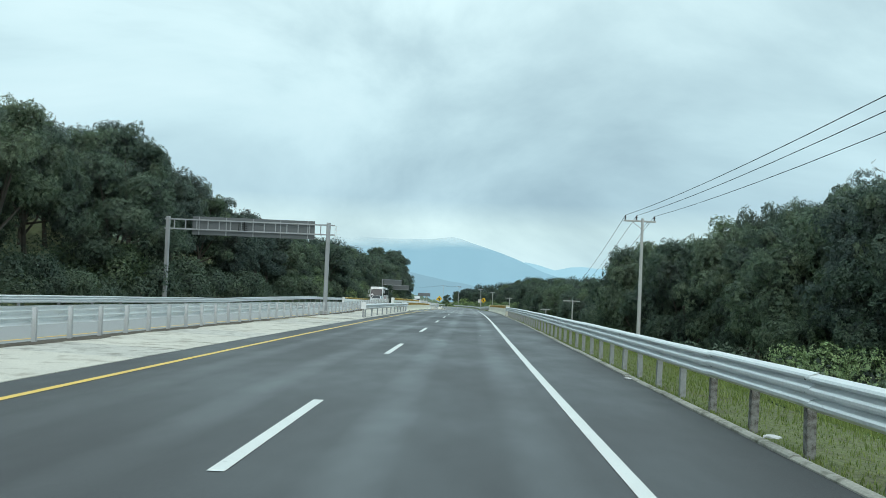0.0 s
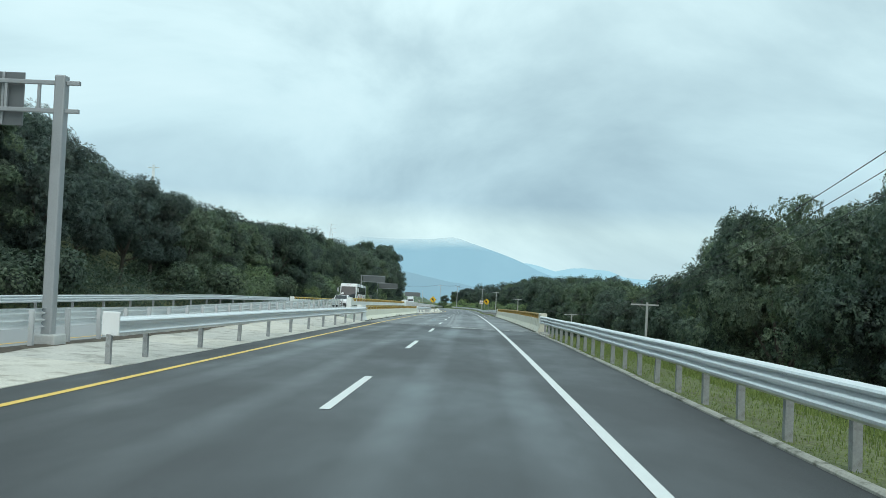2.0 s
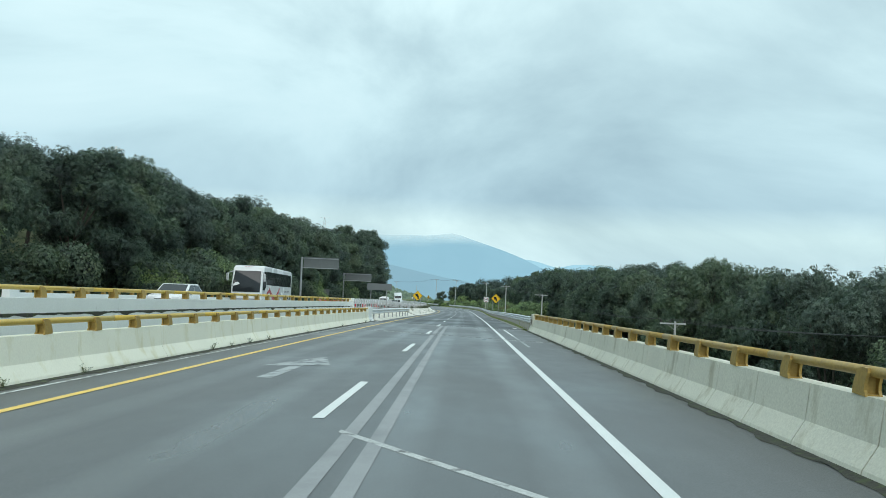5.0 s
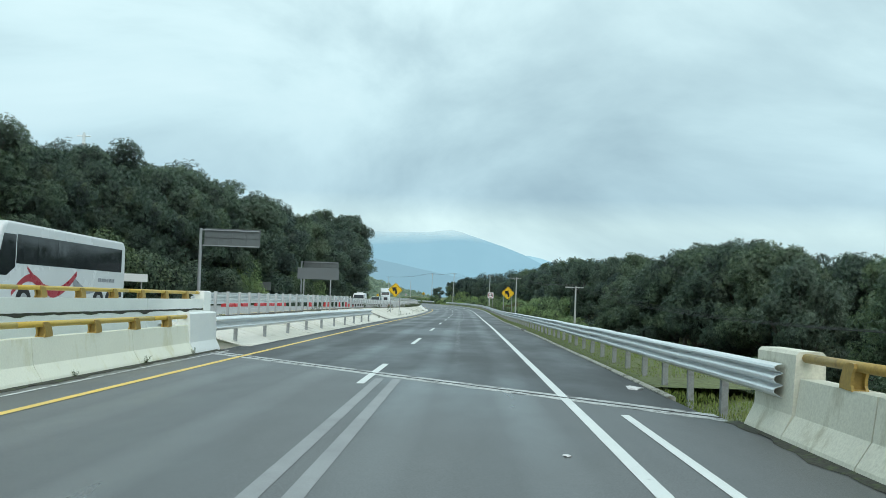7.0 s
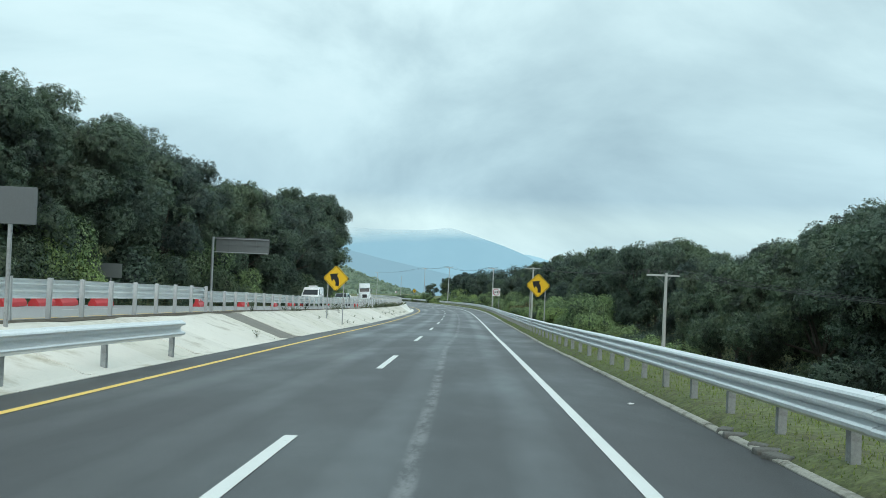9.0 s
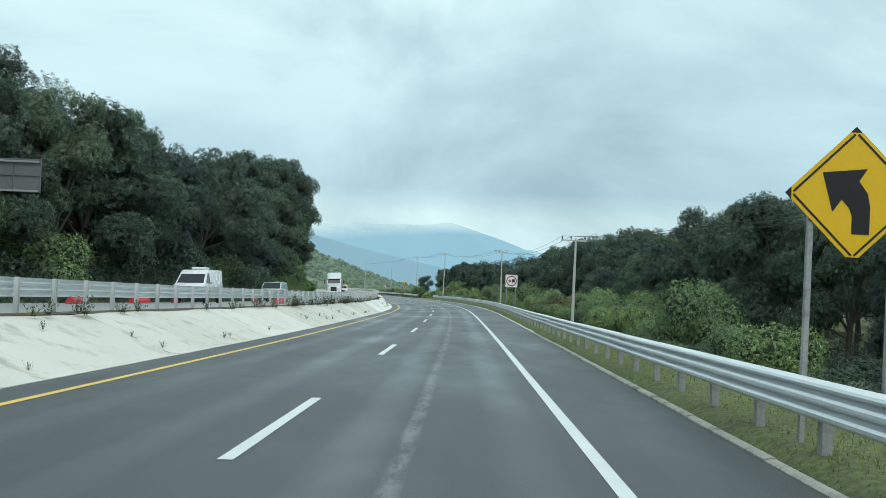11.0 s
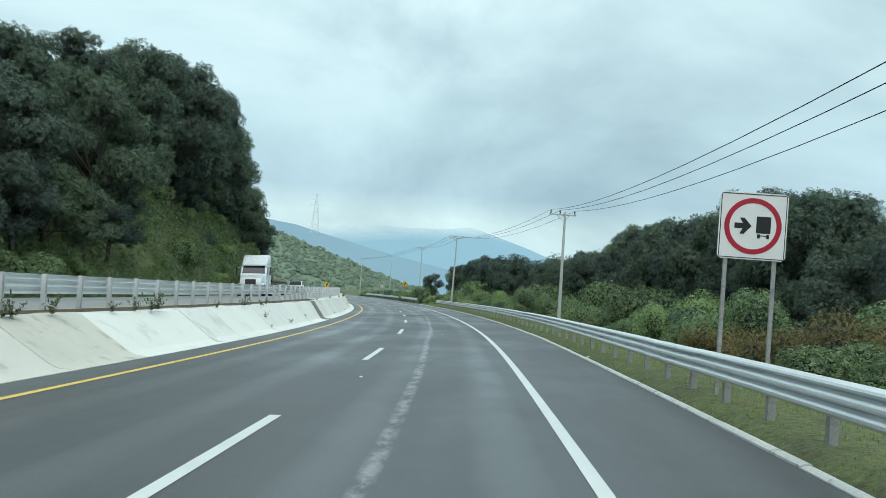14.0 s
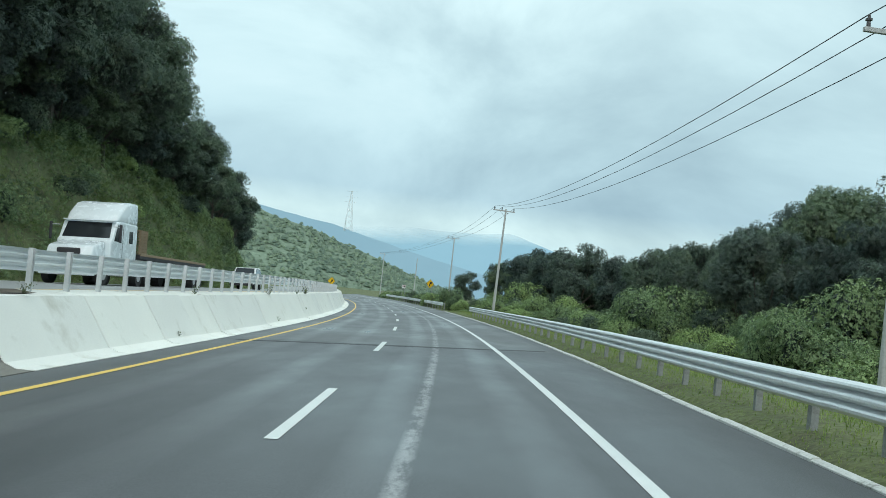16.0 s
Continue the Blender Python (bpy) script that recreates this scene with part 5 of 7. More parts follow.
# ---- power poles and lines ----
def power_pole(s, u, top, label, cross=True, lean=0.0):
    foot = land(s, u)
    p0 = rp(s, u, top)
    h = p0.z - foot.z
    pole = thing("power_pole", label, "power pole", Matrix.Translation(foot) @ Matrix.Rotation(np.interp(s, RS, RPSI) + radians(8), 4, "Z") @ Matrix.Rotation(radians(lean), 4, "Y"), group="power poles")
    part("shaft", rod((0, 0, -0.3), (0, 0, h), 0.13, 0.075, 12), M_POLE, pole, "grey concrete shaft")
    tips = []
    if cross:
        arm = part("crossarm", box(1.9, 0.09, 0.10, (-0.12, 0.12, h - 0.16), 0.01), M_POLE, pole)
        part("brace", rod((-0.55, 0.12, h - 0.2), (0, 0.1, h - 0.62), 0.015, n=6), M_POST, pole)
        part("brace", rod((0.35, 0.12, h - 0.2), (0, 0.1, h - 0.62), 0.015, n=6), M_POST, pole)
        for x in (-0.98, -0.32, 0.74):
            ins = part("insulator", rod((x, 0.12, h - 0.10), (x, 0.12, h + 0.14), 0.045, 0.03, 8), M_INSUL, pole)
            part("cap", rod((x, 0.12, h + 0.02), (x, 0.12, h + 0.06), 0.07, 0.07, 8), M_INSUL, ins)
            tips.append(pole.matrix_basis @ Vector((x, 0.12, h + 0.15)))
    return pole, tips


def power_line(a, b, sag, r=0.012):
    """Three hanging wires from one pole's insulators to the next one's."""
    for p, q in zip(a, b):
        n = 14
        pts = [p.lerp(q, i / n) - Vector((0, 0, sag * 4 * (i / n) * (1 - i / n))) for i in range(n + 1)]
        V, F = [], []
        side = (q - p).cross(Vector((0, 0, 1))).normalized()
        for pt in pts:
            for j in range(5):
                t = math.tau * j / 5
                V.append(pt + side * r * math.cos(t) + Vector((0, 0, r * math.sin(t))))
        for i in range(n):
            for j in range(5):
                F.append((i * 5 + j, i * 5 + (j + 1) % 5, (i + 1) * 5 + (j + 1) % 5, (i + 1) * 5 + j))
        tagged(new("power_line", mesh_of("power_line", V, F, M_WIRE)), "thin black power line sagging between poles", "power line", group="power lines")


_, t_m = power_pole(-14, 9.2, 6.9, "grey concrete power pole with a crossarm beside the road")
_, t_0 = power_pole(50.2, 9.7, 6.45, "grey concrete power pole with a crossarm behind the guard rail")
_, t_1 = power_pole(98.5, 11.6, 1.9, "grey power pole with a crossarm rising out of the ravine")
_, t_2 = power_pole(163, 14.5, 0.75, "grey power pole with a crossarm low in the hollow")
_, t_3 = power_pole(230.5, 10.9, 3.6, "grey concrete power pole with a crossarm standing below the verge")
_, t_4 = power_pole(288.0, 8.5, 5.9, "grey concrete power pole with a crossarm in the bushes")
_, t_5 = power_pole(345.6, 8.5, 7.5, "tall grey concrete power pole with a crossarm in the bushes", lean=-0.5)
_, t_6 = power_pole(402.5, 6.3, 9.4, "tall leaning grey concrete power pole beyond the rail", lean=1.2)
_, t_7 = power_pole(460.5, 8.3, 10.5, "distant grey concrete power pole")
_, t_8 = power_pole(540, 6, 10.5, "far grey concrete power pole")
power_pole(505, -2 + 10, 8.5, "plain grey pole far along the bend", cross=False)
for a, b, sg in ((t_m, t_0, 0.7), (t_0, t_1, 0.5), (t_1, t_2, 0.6), (t_2, t_3, 0.9), (t_3, t_4, 0.5), (t_4, t_5, 0.95), (t_5, t_6, 0.95), (t_6, t_7, 0.5), (t_7, t_8, 0.7)):
    power_line(a, b, sg)

# ---- plastic barriers, litter ----
def plastic_barrier(s, u, yaw):
    b = thing("plastic_barrier", "red plastic water barrier with white stripes on the opposite shoulder", "plastic barrier", rm(s, u, w_opp(s) - 0.02, yaw), group="plastic barriers")
    body = part("body", prism([(-0.24, 0), (0.24, 0), (0.22, 0.18), (0.12, 0.32), (0.09, 0.80), (-0.09, 0.80), (-0.12, 0.32), (-0.22, 0.18)], 1.5, bev=0.02), M_ORANGE, b)
    for y in (-0.4, 0.1):
        part("stripe", prism([(y, 0.42), (y + 0.16, 0.42), (y + 0.34, 0.72), (y + 0.18, 0.72)], 0.004, axis="X", at_=(0.118, 0, 0)), M_SIGN_WHITE, body, "white slanted stripe")
        part("foot", box(0.5, 0.18, 0.05, (0, y + 0.15, 0.025), 0.01), M_ORANGE, b)
    return b


for s, u in ((206, -18.0), (208.4, -18.1), (210.8, -18.0), (216.4, -18.1), (218.8, -18.0), (221.2, -18.1), (224.8, -18.0), (241, -18.1), (253.5, -18.2), (265, -18.1), (273, -18.0), (279.6, -18.0), (286.8, -12.6), (284.8, -12.5), (305, -18.6)):
    plastic_barrier(s, u, rnd.uniform(-12, 12))


def litter(s, u, size, w=0.006):
    bm = bmesh.new()
    bmesh.ops.create_icosphere(bm, subdivisions=1, radius=size, matrix=Matrix.Diagonal((1.3, 1, 0.35, 1)))
    for v in bm.verts:
        v.co += Vector((rnd.uniform(-1, 1), rnd.uniform(-1, 1), rnd.uniform(-0.3, 0.3))) * size * 0.35
        v.co.z = max(v.co.z, -size * 0.1)
    me = bpy.data.meshes.new("litter")
    bm.to_mesh(me), bm.free()
    me.materials.append(M_LITTER)
    ob = new("litter", me)
    ob.matrix_basis = rm(s, u, w + size * 0.1, rnd.uniform(0, 360))
    tagged(ob, "scrap of pale litter lying on the road edge", "litter", group="litter")


for s, u, z in ((17.6, 3.3, 0.07), (10.4, 3.65, 0.09), (101.4, 2.9, 0.06), (157.4, 2.95, 0.13), (142.6, -1.95, 0.05), (196.5, 2.6, 0.05), (150.2, 0.9, 0.04), (302.6, -1.6, 0.04), (322, -0.2, 0.05), (35.0, 0.5, 0.03), (310.5, 3.9, 0.1)):
    litter(s, u, z)

# ---- vegetation ----
def leaf_cloud(rnd, blobs, per_area, size, droop=0.25, inner=0.0, low=-0.5, middle=None):
    """Leafy sprays spread over lumpy clumps; inner: share of dark sprays inside them, which close the clump.
    Each spray's normal leans outwards from its clump, as a mass of small leaves does. Returns outer and inner (vertices, faces, normals)."""
    out, core = ([], [], []), ([], [], [])
    for c, r in blobs:
        c = Vector(c)
        n = int(per_area * r * r)
        m = int(n * inner)
        for i in range(n + m):
            z = rnd.uniform(low, 1) if i < n else rnd.uniform(-1, 1)
            a = rnd.uniform(0, math.tau)
            q = math.sqrt(1 - z * z)
            d = Vector((q * math.cos(a), q * math.sin(a), z))
            p = c + d * r * (rnd.uniform(0.74, 1.10) if i < n else rnd.uniform(0.25, 0.62))
            t = d.cross(Vector((rnd.uniform(-1, 1), rnd.uniform(-1, 1), rnd.uniform(-1, 1)))).normalized()
            t = (t + d * rnd.uniform(-0.2, 0.7) + Vector((0, 0, -droop))).normalized()
            w = t.cross(d + Vector((rnd.uniform(-0.6, 0.6), rnd.uniform(-0.6, 0.6), rnd.uniform(-0.2, 0.9)))).normalized()
            big = size if i < n else size * 1.5
            ln, wd = big * rnd.uniform(0.7, 1.35), big * rnd.uniform(0.35, 0.6)
            V, F, N = out if i < n else core
            face = w.cross(t)
            if face.dot(d) < 0:
                w, face = -w, -face
            whole = (p - middle).normalized() * 0.45 if middle is not None else Vector()
            nm = (d * 0.6 + whole + face * 0.85).normalized()
            k = len(V)
            V += [p, p + t * ln * 0.5 - w * wd + d * wd * 0.25, p + t * ln, p + t * ln * 0.45 + w * wd + d * wd * 0.25]
            F.append((k, k + 3, k + 2, k + 1))
            N += [nm] * 4
    return out, core


def leafy(name, out, core, mats):
    """One mesh of outer and inner sprays."""
    k = len(out[0])
    me = mesh_of(name, out[0] + core[0], out[1] + [tuple(k + i for i in f) for f in core[1]], mats, [0] * len(out[1]) + [1] * len(core[1]), smooth=True)
    me.normals_split_custom_set_from_vertices([tuple(v) for v in out[2] + core[2]])
    return me


def tree_proto(seed, height, spread, base, leaf, leaf_mat, n_mass=8, density=26, name="tree", label=""):
    """A broad-crowned tree: tapered trunk, forking limbs, and masses of leafy clumps with gaps between."""
    rnd = random.Random(seed)
    tree = thing(name, label, "tree", group="roadside trees")
    bm = bmesh.new()
    lean = Vector((rnd.uniform(-0.4, 0.4), rnd.uniform(-0.4, 0.4), 0))
    fork = Vector((lean.x, lean.y, height * 0.34))
    rod((0, 0, -0.6), fork, height * 0.024, height * 0.016, 7, bm)
    masses, blobs = [], []
    for i in range(n_mass):
        a = math.tau * (i * 0.382 + rnd.uniform(-0.08, 0.08))
        f = (i + 0.5) / n_mass
        z = base + (height - base) * (0.12 + 0.80 * f ** 0.85)
        env = math.sin(math.pi * min(1, 0.26 + 0.66 * (z - base) / (height - base))) ** 0.7
        q = spread * env * rnd.uniform(0.40, 0.72)
        R = spread * rnd.uniform(0.34, 0.48) * (0.8 if f > 0.85 else 1)
        c = Vector((q * math.cos(a), q * math.sin(a), min(z, height - R * 0.7)))
        masses.append((c, R))
        rod(fork * rnd.uniform(0.7, 1.0), c, height * 0.010, height * 0.003, 5, bm)
        for k in range(9):
            b, up = math.tau * (k * 0.382 + rnd.random() * 0.2), rnd.uniform(-0.55, 0.95)
            s = math.sqrt(max(0.0, 1 - up * up))
            d = Vector((s * math.cos(b), s * math.sin(b), up * 0.8))
            blobs.append((c + d * R * rnd.uniform(0.55, 0.85), R * rnd.uniform(0.30, 0.50)))
    # a few ragged outer sprays break the outline
    for i in range(16):
        a, z = rnd.uniform(0, math.tau), rnd.uniform(base + (height - base) * 0.35, height * 1.02)
        q = spread * rnd.uniform(0.75, 1.08) * math.sin(math.pi * min(1, 0.25 + 0.72 * (z - base) / (height - base)))
        blobs.append((Vector((q * math.cos(a), q * math.sin(a), z)), spread * rnd.uniform(0.07, 0.13)))
    part("trunk", bm, M_BARK, tree)
    middle = Vector((lean.x, lean.y, base + (height - base) * 0.42))
    out, _ = leaf_cloud(rnd, blobs, density, leaf, middle=middle)
    # inner sprays, dark-coloured to stand for the crown's inner shade
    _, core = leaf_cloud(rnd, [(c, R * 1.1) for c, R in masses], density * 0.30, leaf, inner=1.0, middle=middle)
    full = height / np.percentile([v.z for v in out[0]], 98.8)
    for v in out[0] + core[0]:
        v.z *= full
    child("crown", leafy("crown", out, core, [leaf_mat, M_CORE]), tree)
    return tree


TREE_LABELS = ("dense dark green broad-crowned roadside tree", "tall dark leafy tree with a ragged crown", "spreading green oak-like tree with hanging foliage", "rounded leafy tree with dark inner shade")
protos = [tree_proto(100 + i, 10.0, sp, bs, lf, mt, nb, de, "tree", TREE_LABELS[i % 4]) for i, (sp, bs, lf, mt, nb, de) in enumerate((
    (4.6, 1.4, 0.34, M_LEAF, 9, 215), (3.9, 1.3, 0.32, M_LEAF_B, 8, 250), (5.2, 1.0, 0.36, M_LEAF, 10, 190), (4.2, 1.8, 0.33, M_LEAF_B, 8, 235), (4.8, 1.5, 0.34, M_LEAF_B, 8, 210), (4.4, 0.9, 0.34, M_LEAF, 9, 220), (3.6, 1.8, 0.32, M_LEAF, 7, 260)))]
vr = random.Random(77)


def plant(s, u, height, wide=1.0, sink=0.2):
    """A tree of that height rooted in the land at (s, u)."""
    k = height / 10.0
    m = Matrix.Translation(land(s, u) - Vector((0, 0, sink))) @ Matrix.Rotation(vr.uniform(0, math.tau), 4, "Z") @ Matrix.Diagonal((min(k, 1.2) * wide, min(k, 1.2) * wide, k, 1))
    ob = copy_thing(vr.choice(protos), Matrix())
    ob.matrix_basis = m
    return ob


def wood_data(seed):
    """A plainer crown for the massed woods behind."""
    rnd = random.Random(seed)
    blobs = []
    for i in range(13):
        a, f = math.tau * (i * 0.382), (i + 0.5) / 13
        z = 2.0 + 7.2 * f ** 0.8
        q = 4.4 * math.sin(math.pi * min(1, 0.25 + 0.7 * f)) ** 0.7 * rnd.uniform(0.3, 0.95)
        blobs.append((Vector((q * math.cos(a), q * math.sin(a), z)), rnd.uniform(1.2, 2.0)))
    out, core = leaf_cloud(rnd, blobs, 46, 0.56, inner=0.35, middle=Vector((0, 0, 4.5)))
    k = len(out[0])
    full = 10.0 / np.percentile([v.z for v in out[0]], 98.8)
    for v in out[0] + core[0]:
        v.z *= full
    return np.array([tuple(v) for v in out[0] + core[0]]), out[1], [tuple(k + i for i in f) for f in core[1]], np.array([tuple(v) for v in out[2] + core[2]])


WOOD = [wood_data(900 + i) for i in range(4)]


def wood_mass(name, label, spots):
    """Many trees too close together to tell apart, in one mesh."""
    V, F, I, N, n = [], [], [], [], 0
    for s, u, h in spots:
        data, leaves, cores, normals = WOOD[vr.randrange(4)]
        a, k = vr.uniform(0, math.tau), h / 10.0
        wide = min(k, 1.2) * vr.uniform(1.0, 1.25)
        f = land(s, u)
        c, d = math.cos(a), math.sin(a)
        V.append(np.stack([f.x + wide * (c * data[:, 0] - d * data[:, 1]), f.y + wide * (d * data[:, 0] + c * data[:, 1]), f.z + k * data[:, 2]], -1))
        N.append(np.stack([c * normals[:, 0] - d * normals[:, 1], d * normals[:, 0] + c * normals[:, 1], normals[:, 2]], -1))
        F += [tuple(n + i for i in q) for q in leaves] + [tuple(n + i for i in q) for q in cores]
        I += [0] * len(leaves) + [1] * len(cores)
        n += len(data)
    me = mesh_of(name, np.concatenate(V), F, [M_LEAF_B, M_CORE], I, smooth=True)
    me.normals_split_custom_set_from_vertices(np.concatenate(N).tolist())
    return tagged(new(name, me), label, "woods", kind="stuff")


foot_u = lambda s: at(s, (0, -23.0), (250, -23.0), (320, -20.6), (500, -20.6))
def to_top(s, u, top):
    """The height of a tree rooted at (s, u) whose top stands that far above the road."""
    return min(27.0, max(3.0, top - (land(s, u).z - rp(s, u).z)))


# heights of the tree tops over the road, every 10 m along it, by rows back from the road
LEFT_TOPS_A = (11.2, 11.2, 11.2, 11.2, 11.2, 11.2, 12.5, 14, 12.1, 10.8, 9.9, 10.4, 11, 10.1, 9.9, 10, 11, 11.9, 12.3, 10.5, 11.3, 12.5, 12.4, 13.3, 13.8, 14.2, 13.5, 13.7, 13.8, 14.1, 14.1, 14.7, 12.1, 15.3, 16.3, 19.8, 21.9, 22.7, 23.5, 24.3, 25.1, 26, 26, 26, 25.3, 25.6, 22.3, 20.1, 20.2, 20.3)
LEFT_TOPS_B = (13.8, 13.8, 13.8, 13.8, 13.8, 13.8, 13.8, 13.8, 16.1, 16.5, 14.4, 12.1, 12.3, 12.9, 13.2, 12.3, 11.9, 12.5, 13.5, 14.4, 12.1, 13.1, 15.4, 15.3, 16, 16.6, 16.6, 16.8, 16.4, 17, 16.9, 16.8, 16.3, 18.3, 15.4, 19, 21.1, 25, 26, 26, 26, 26, 26, 26, 26, 26, 26, 26, 26, 26)
LEFT_TOPS_C = (16.8, 16.8, 16.8, 16.8, 16.8, 16.8, 16.8, 16.8, 16.8, 17.6, 20, 20.1, 17.5, 15.2, 15, 15.7, 15.4, 15, 14.7, 15.1, 16.1, 17.1, 15.2, 16.8, 19.4, 18.9, 19.9, 20.5, 19.6, 19.9, 20.4, 20.8, 21.2, 21.4, 21.8, 22.2, 22.3, 20.5, 25.3, 26, 26, 26, 26, 26, 26, 26, 26, 26, 26, 26)
LEFT_TOPS_D = (20.8, 20.8, 20.8, 20.8, 20.8, 20.8, 20.8, 20.8, 20.8, 20.8, 20.8, 21.3, 24.3, 25.3, 22.7, 20.5, 18.6, 18.9, 18.9, 18.9, 18.4, 18.2, 19, 20.2, 19, 20.6, 22.9, 23.4, 23.9, 24.4, 24.9, 25.3, 25.5, 26, 26, 26, 26, 26, 26, 26, 26, 26, 26, 26, 26, 26, 26, 26, 26, 26)
LEFT_TOPS_E = (26, 26, 26, 26, 26, 26, 26, 26, 26, 26, 26, 26, 26, 25.9, 26, 26, 26, 26, 23.8, 23.1, 23.1, 23.2, 23.2, 22.9, 22.9, 23.7, 23.4, 24.4, 26, 26, 26, 26, 26, 26, 26, 26, 26, 26, 26, 26, 26, 26, 26, 26, 26, 26, 26, 26, 26, 26)
RIGHT_TOPS_A = (8.3, 8.3, 8.3, 8.3, 8.3, 6.7, 7.8, 7.2, 6.6, 8, 7.6, 6.1, 4.1, 2.5, 2.9, 3.4, 4, 5.6, 4.2, 4.1, 5.4, 6.6, 7.3, 5.8, 4.9, 4.7, 5.2, 7.9, 8.2, 8.4, 6.9, 6.4, 4.6, 7.5, 8, 7.6, 7.8, 7, 6.1, 5.7, 6.3, 6.1, 7.4, 8, 8.7, 8.3, 7.8, 7.3, 6.8, 6.1)
RIGHT_TOPS_B = (10.2, 10.2, 10.2, 10.2, 10.2, 10.2, 10.2, 8.9, 9.9, 9.7, 8.6, 9.1, 9.4, 8.9, 5, 3, 3.4, 4.1, 4.3, 5.2, 5.1, 5.4, 6.5, 8.7, 9, 9.2, 4.6, 5.7, 7, 9.7, 10.2, 9.1, 7.9, 5.4, 8.9, 9.6, 8.9, 9.3, 9.7, 8.5, 7.8, 6.6, 5.6, 5.8, 6.5, 7.1, 7.8, 8.5, 8.2, 7.6)
RIGHT_TOPS_C = (12.2, 12.2, 12.2, 12.2, 12.2, 12.2, 12.2, 12.2, 13, 11.8, 11.7, 11.4, 10.6, 11.3, 11.4, 12, 6.1, 3.5, 3.9, 4.6, 5.1, 5.4, 6.2, 6.6, 8.9, 9.4, 9.4, 9.7, 5.3, 6.5, 7.3, 11.1, 11.3, 10.7, 6, 7.9, 10.9, 11.6, 11.5, 11.2, 12.3, 9.5, 9.6, 8.4, 7.2, 5.8, 5.3, 5.9, 6.6, 7.4)
RIGHT_TOPS_D = (16.9, 16.9, 16.9, 16.9, 16.9, 16.9, 16.9, 16.9, 16.9, 16.9, 16.9, 16.3, 14.1, 15.4, 13.8, 13.3, 14.9, 14.4, 9.7, 4.1, 4.3, 4.9, 5.7, 6.2, 6.3, 6.3, 7.4, 8.5, 9.6, 10.7, 6, 7.1, 7.5, 10.8, 11.2, 11.6, 7, 11.6, 12.2, 12.2, 12.3, 12.4, 12.8, 11.8, 11, 10.2, 9.6, 8.1, 6.5, 4.9)
RIGHT_TOPS_E = (20.4, 20.4, 20.4, 20.4, 20.4, 20.4, 20.4, 20.4, 20.4, 20.4, 20.4, 20.4, 20.4, 21.5, 20.7, 20, 17.5, 17.7, 17.1, 17.4, 12.5, 12.2, 5, 5.1, 5.3, 5.8, 6.4, 6.8, 6.8, 6.8, 6.6, 7, 6.8, 8.7, 7.7, 8.2, 10.5, 11, 7.9, 11.8, 12.2, 12.4, 12.5, 12.5, 12.6, 12.6, 12.9, 12.7, 12.6, 10.1)
TOP_S = np.arange(0, 500, 10)


def tops_between(rows, offsets, s, off):
    """The tops' height at s, between the rows on either side of off."""
    return float(np.interp(off, offsets, [np.interp(s, TOP_S, r) for r in rows]))


def left_tops(s, off):
    return tops_between((LEFT_TOPS_A, LEFT_TOPS_B, LEFT_TOPS_C, LEFT_TOPS_D, LEFT_TOPS_E), (4, 10.5, 19, 30, 43), s, off)


def right_tops(s, u):
    """Lower where the woods open before the far trees."""
    return min(at(s, (110, 30), (140, 9.0), (195, 7.5), (230, 13), (500, 16)), tops_between((RIGHT_TOPS_A, RIGHT_TOPS_B, RIGHT_TOPS_C, RIGHT_TOPS_D, RIGHT_TOPS_E), (19, 26, 34, 44, 57), s, u))


def row(s0, s1, gap, jit=1.8):
    s = s0
    while s < s1:
        yield s + vr.uniform(-jit, jit)
        s += gap * vr.uniform(0.85, 1.15)


# the hill on the left: rows that climb it, then massed woods
for off, gap, s0, s1 in ((4.0, 6.6, -6, 318), (10.5, 7.2, 5, 330)):
    for s in row(s0, s1, gap, 1.0):
        d = off + vr.uniform(-1.3, 1.3)
        u = foot_u(s) - d
        plant(s, u, to_top(s, u, left_tops(s, d) * vr.choice((1.0, 1.05, 1.0, 0.93, 0.84))), vr.uniform(0.85, 1.1))
wood_mass("hill_woods", "dense dark green woods climbing the hill", [(s, foot_u(s) - d, min(14.0, to_top(s, foot_u(s) - d, left_tops(s, d) * vr.uniform(0.9, 1.03)))) for off, gap, s0, s1 in ((19, 7.5, 0, 340), (30, 9.0, 10, 400), (43, 11, 30, 440), (58, 13, 30, 470)) for s in row(s0, s1, gap) for d in [off + vr.uniform(-3.5, 3.5)]])
# trees above the cutting before the bend
for s, u, h in ((322, -24.0, 8.0), (331, -24.0, 8.6), (338, -26, 9.8), (345, -23.6, 10.2), (352, -26.5, 12.5), (358, -24.2, 11.0), (365, -26.5, 15.0), (371, -24.0, 14.5), (378, -25.5, 15.5), (384, -24.0, 13.5), (388, -25, 14.5), (396, -25.0, 12.0), (403, -26.0, 12.0), (409, -24.5, 10.6), (416, -25.0, 10.2), (423, -23.8, 9.0), (430, -25, 9.5), (438, -23.4, 9.0), (447, -23.5, 9.0), (456, -23.0, 8.5), (464, -23.5, 6.5),
                (343, -32, 11), (356, -33, 13), (368, -33, 13), (380, -32, 13), (393, -32, 12), (407, -32, 11.5), (330, -32, 9), (421, -31, 11)):
    u -= at(s, (345, 0.0), (360, 1.3))
    plant(s, u, min(h * at(s, (340, 1.0), (355, 1.12), (395, 1.12), (410, 1.0)), to_top(s, u, left_tops(s, foot_u(s) - u) * 1.04)), vr.uniform(0.95, 1.12))
for s in row(322, 430, 4.6, 1.0):      # low young trees hide the trunks above the cutting
    plant(s, at(s, (345, -22.6), (360, -25.5)) + vr.uniform(-1.2, 0.6), vr.uniform(4.2, 6.8), vr.uniform(1.0, 1.3))
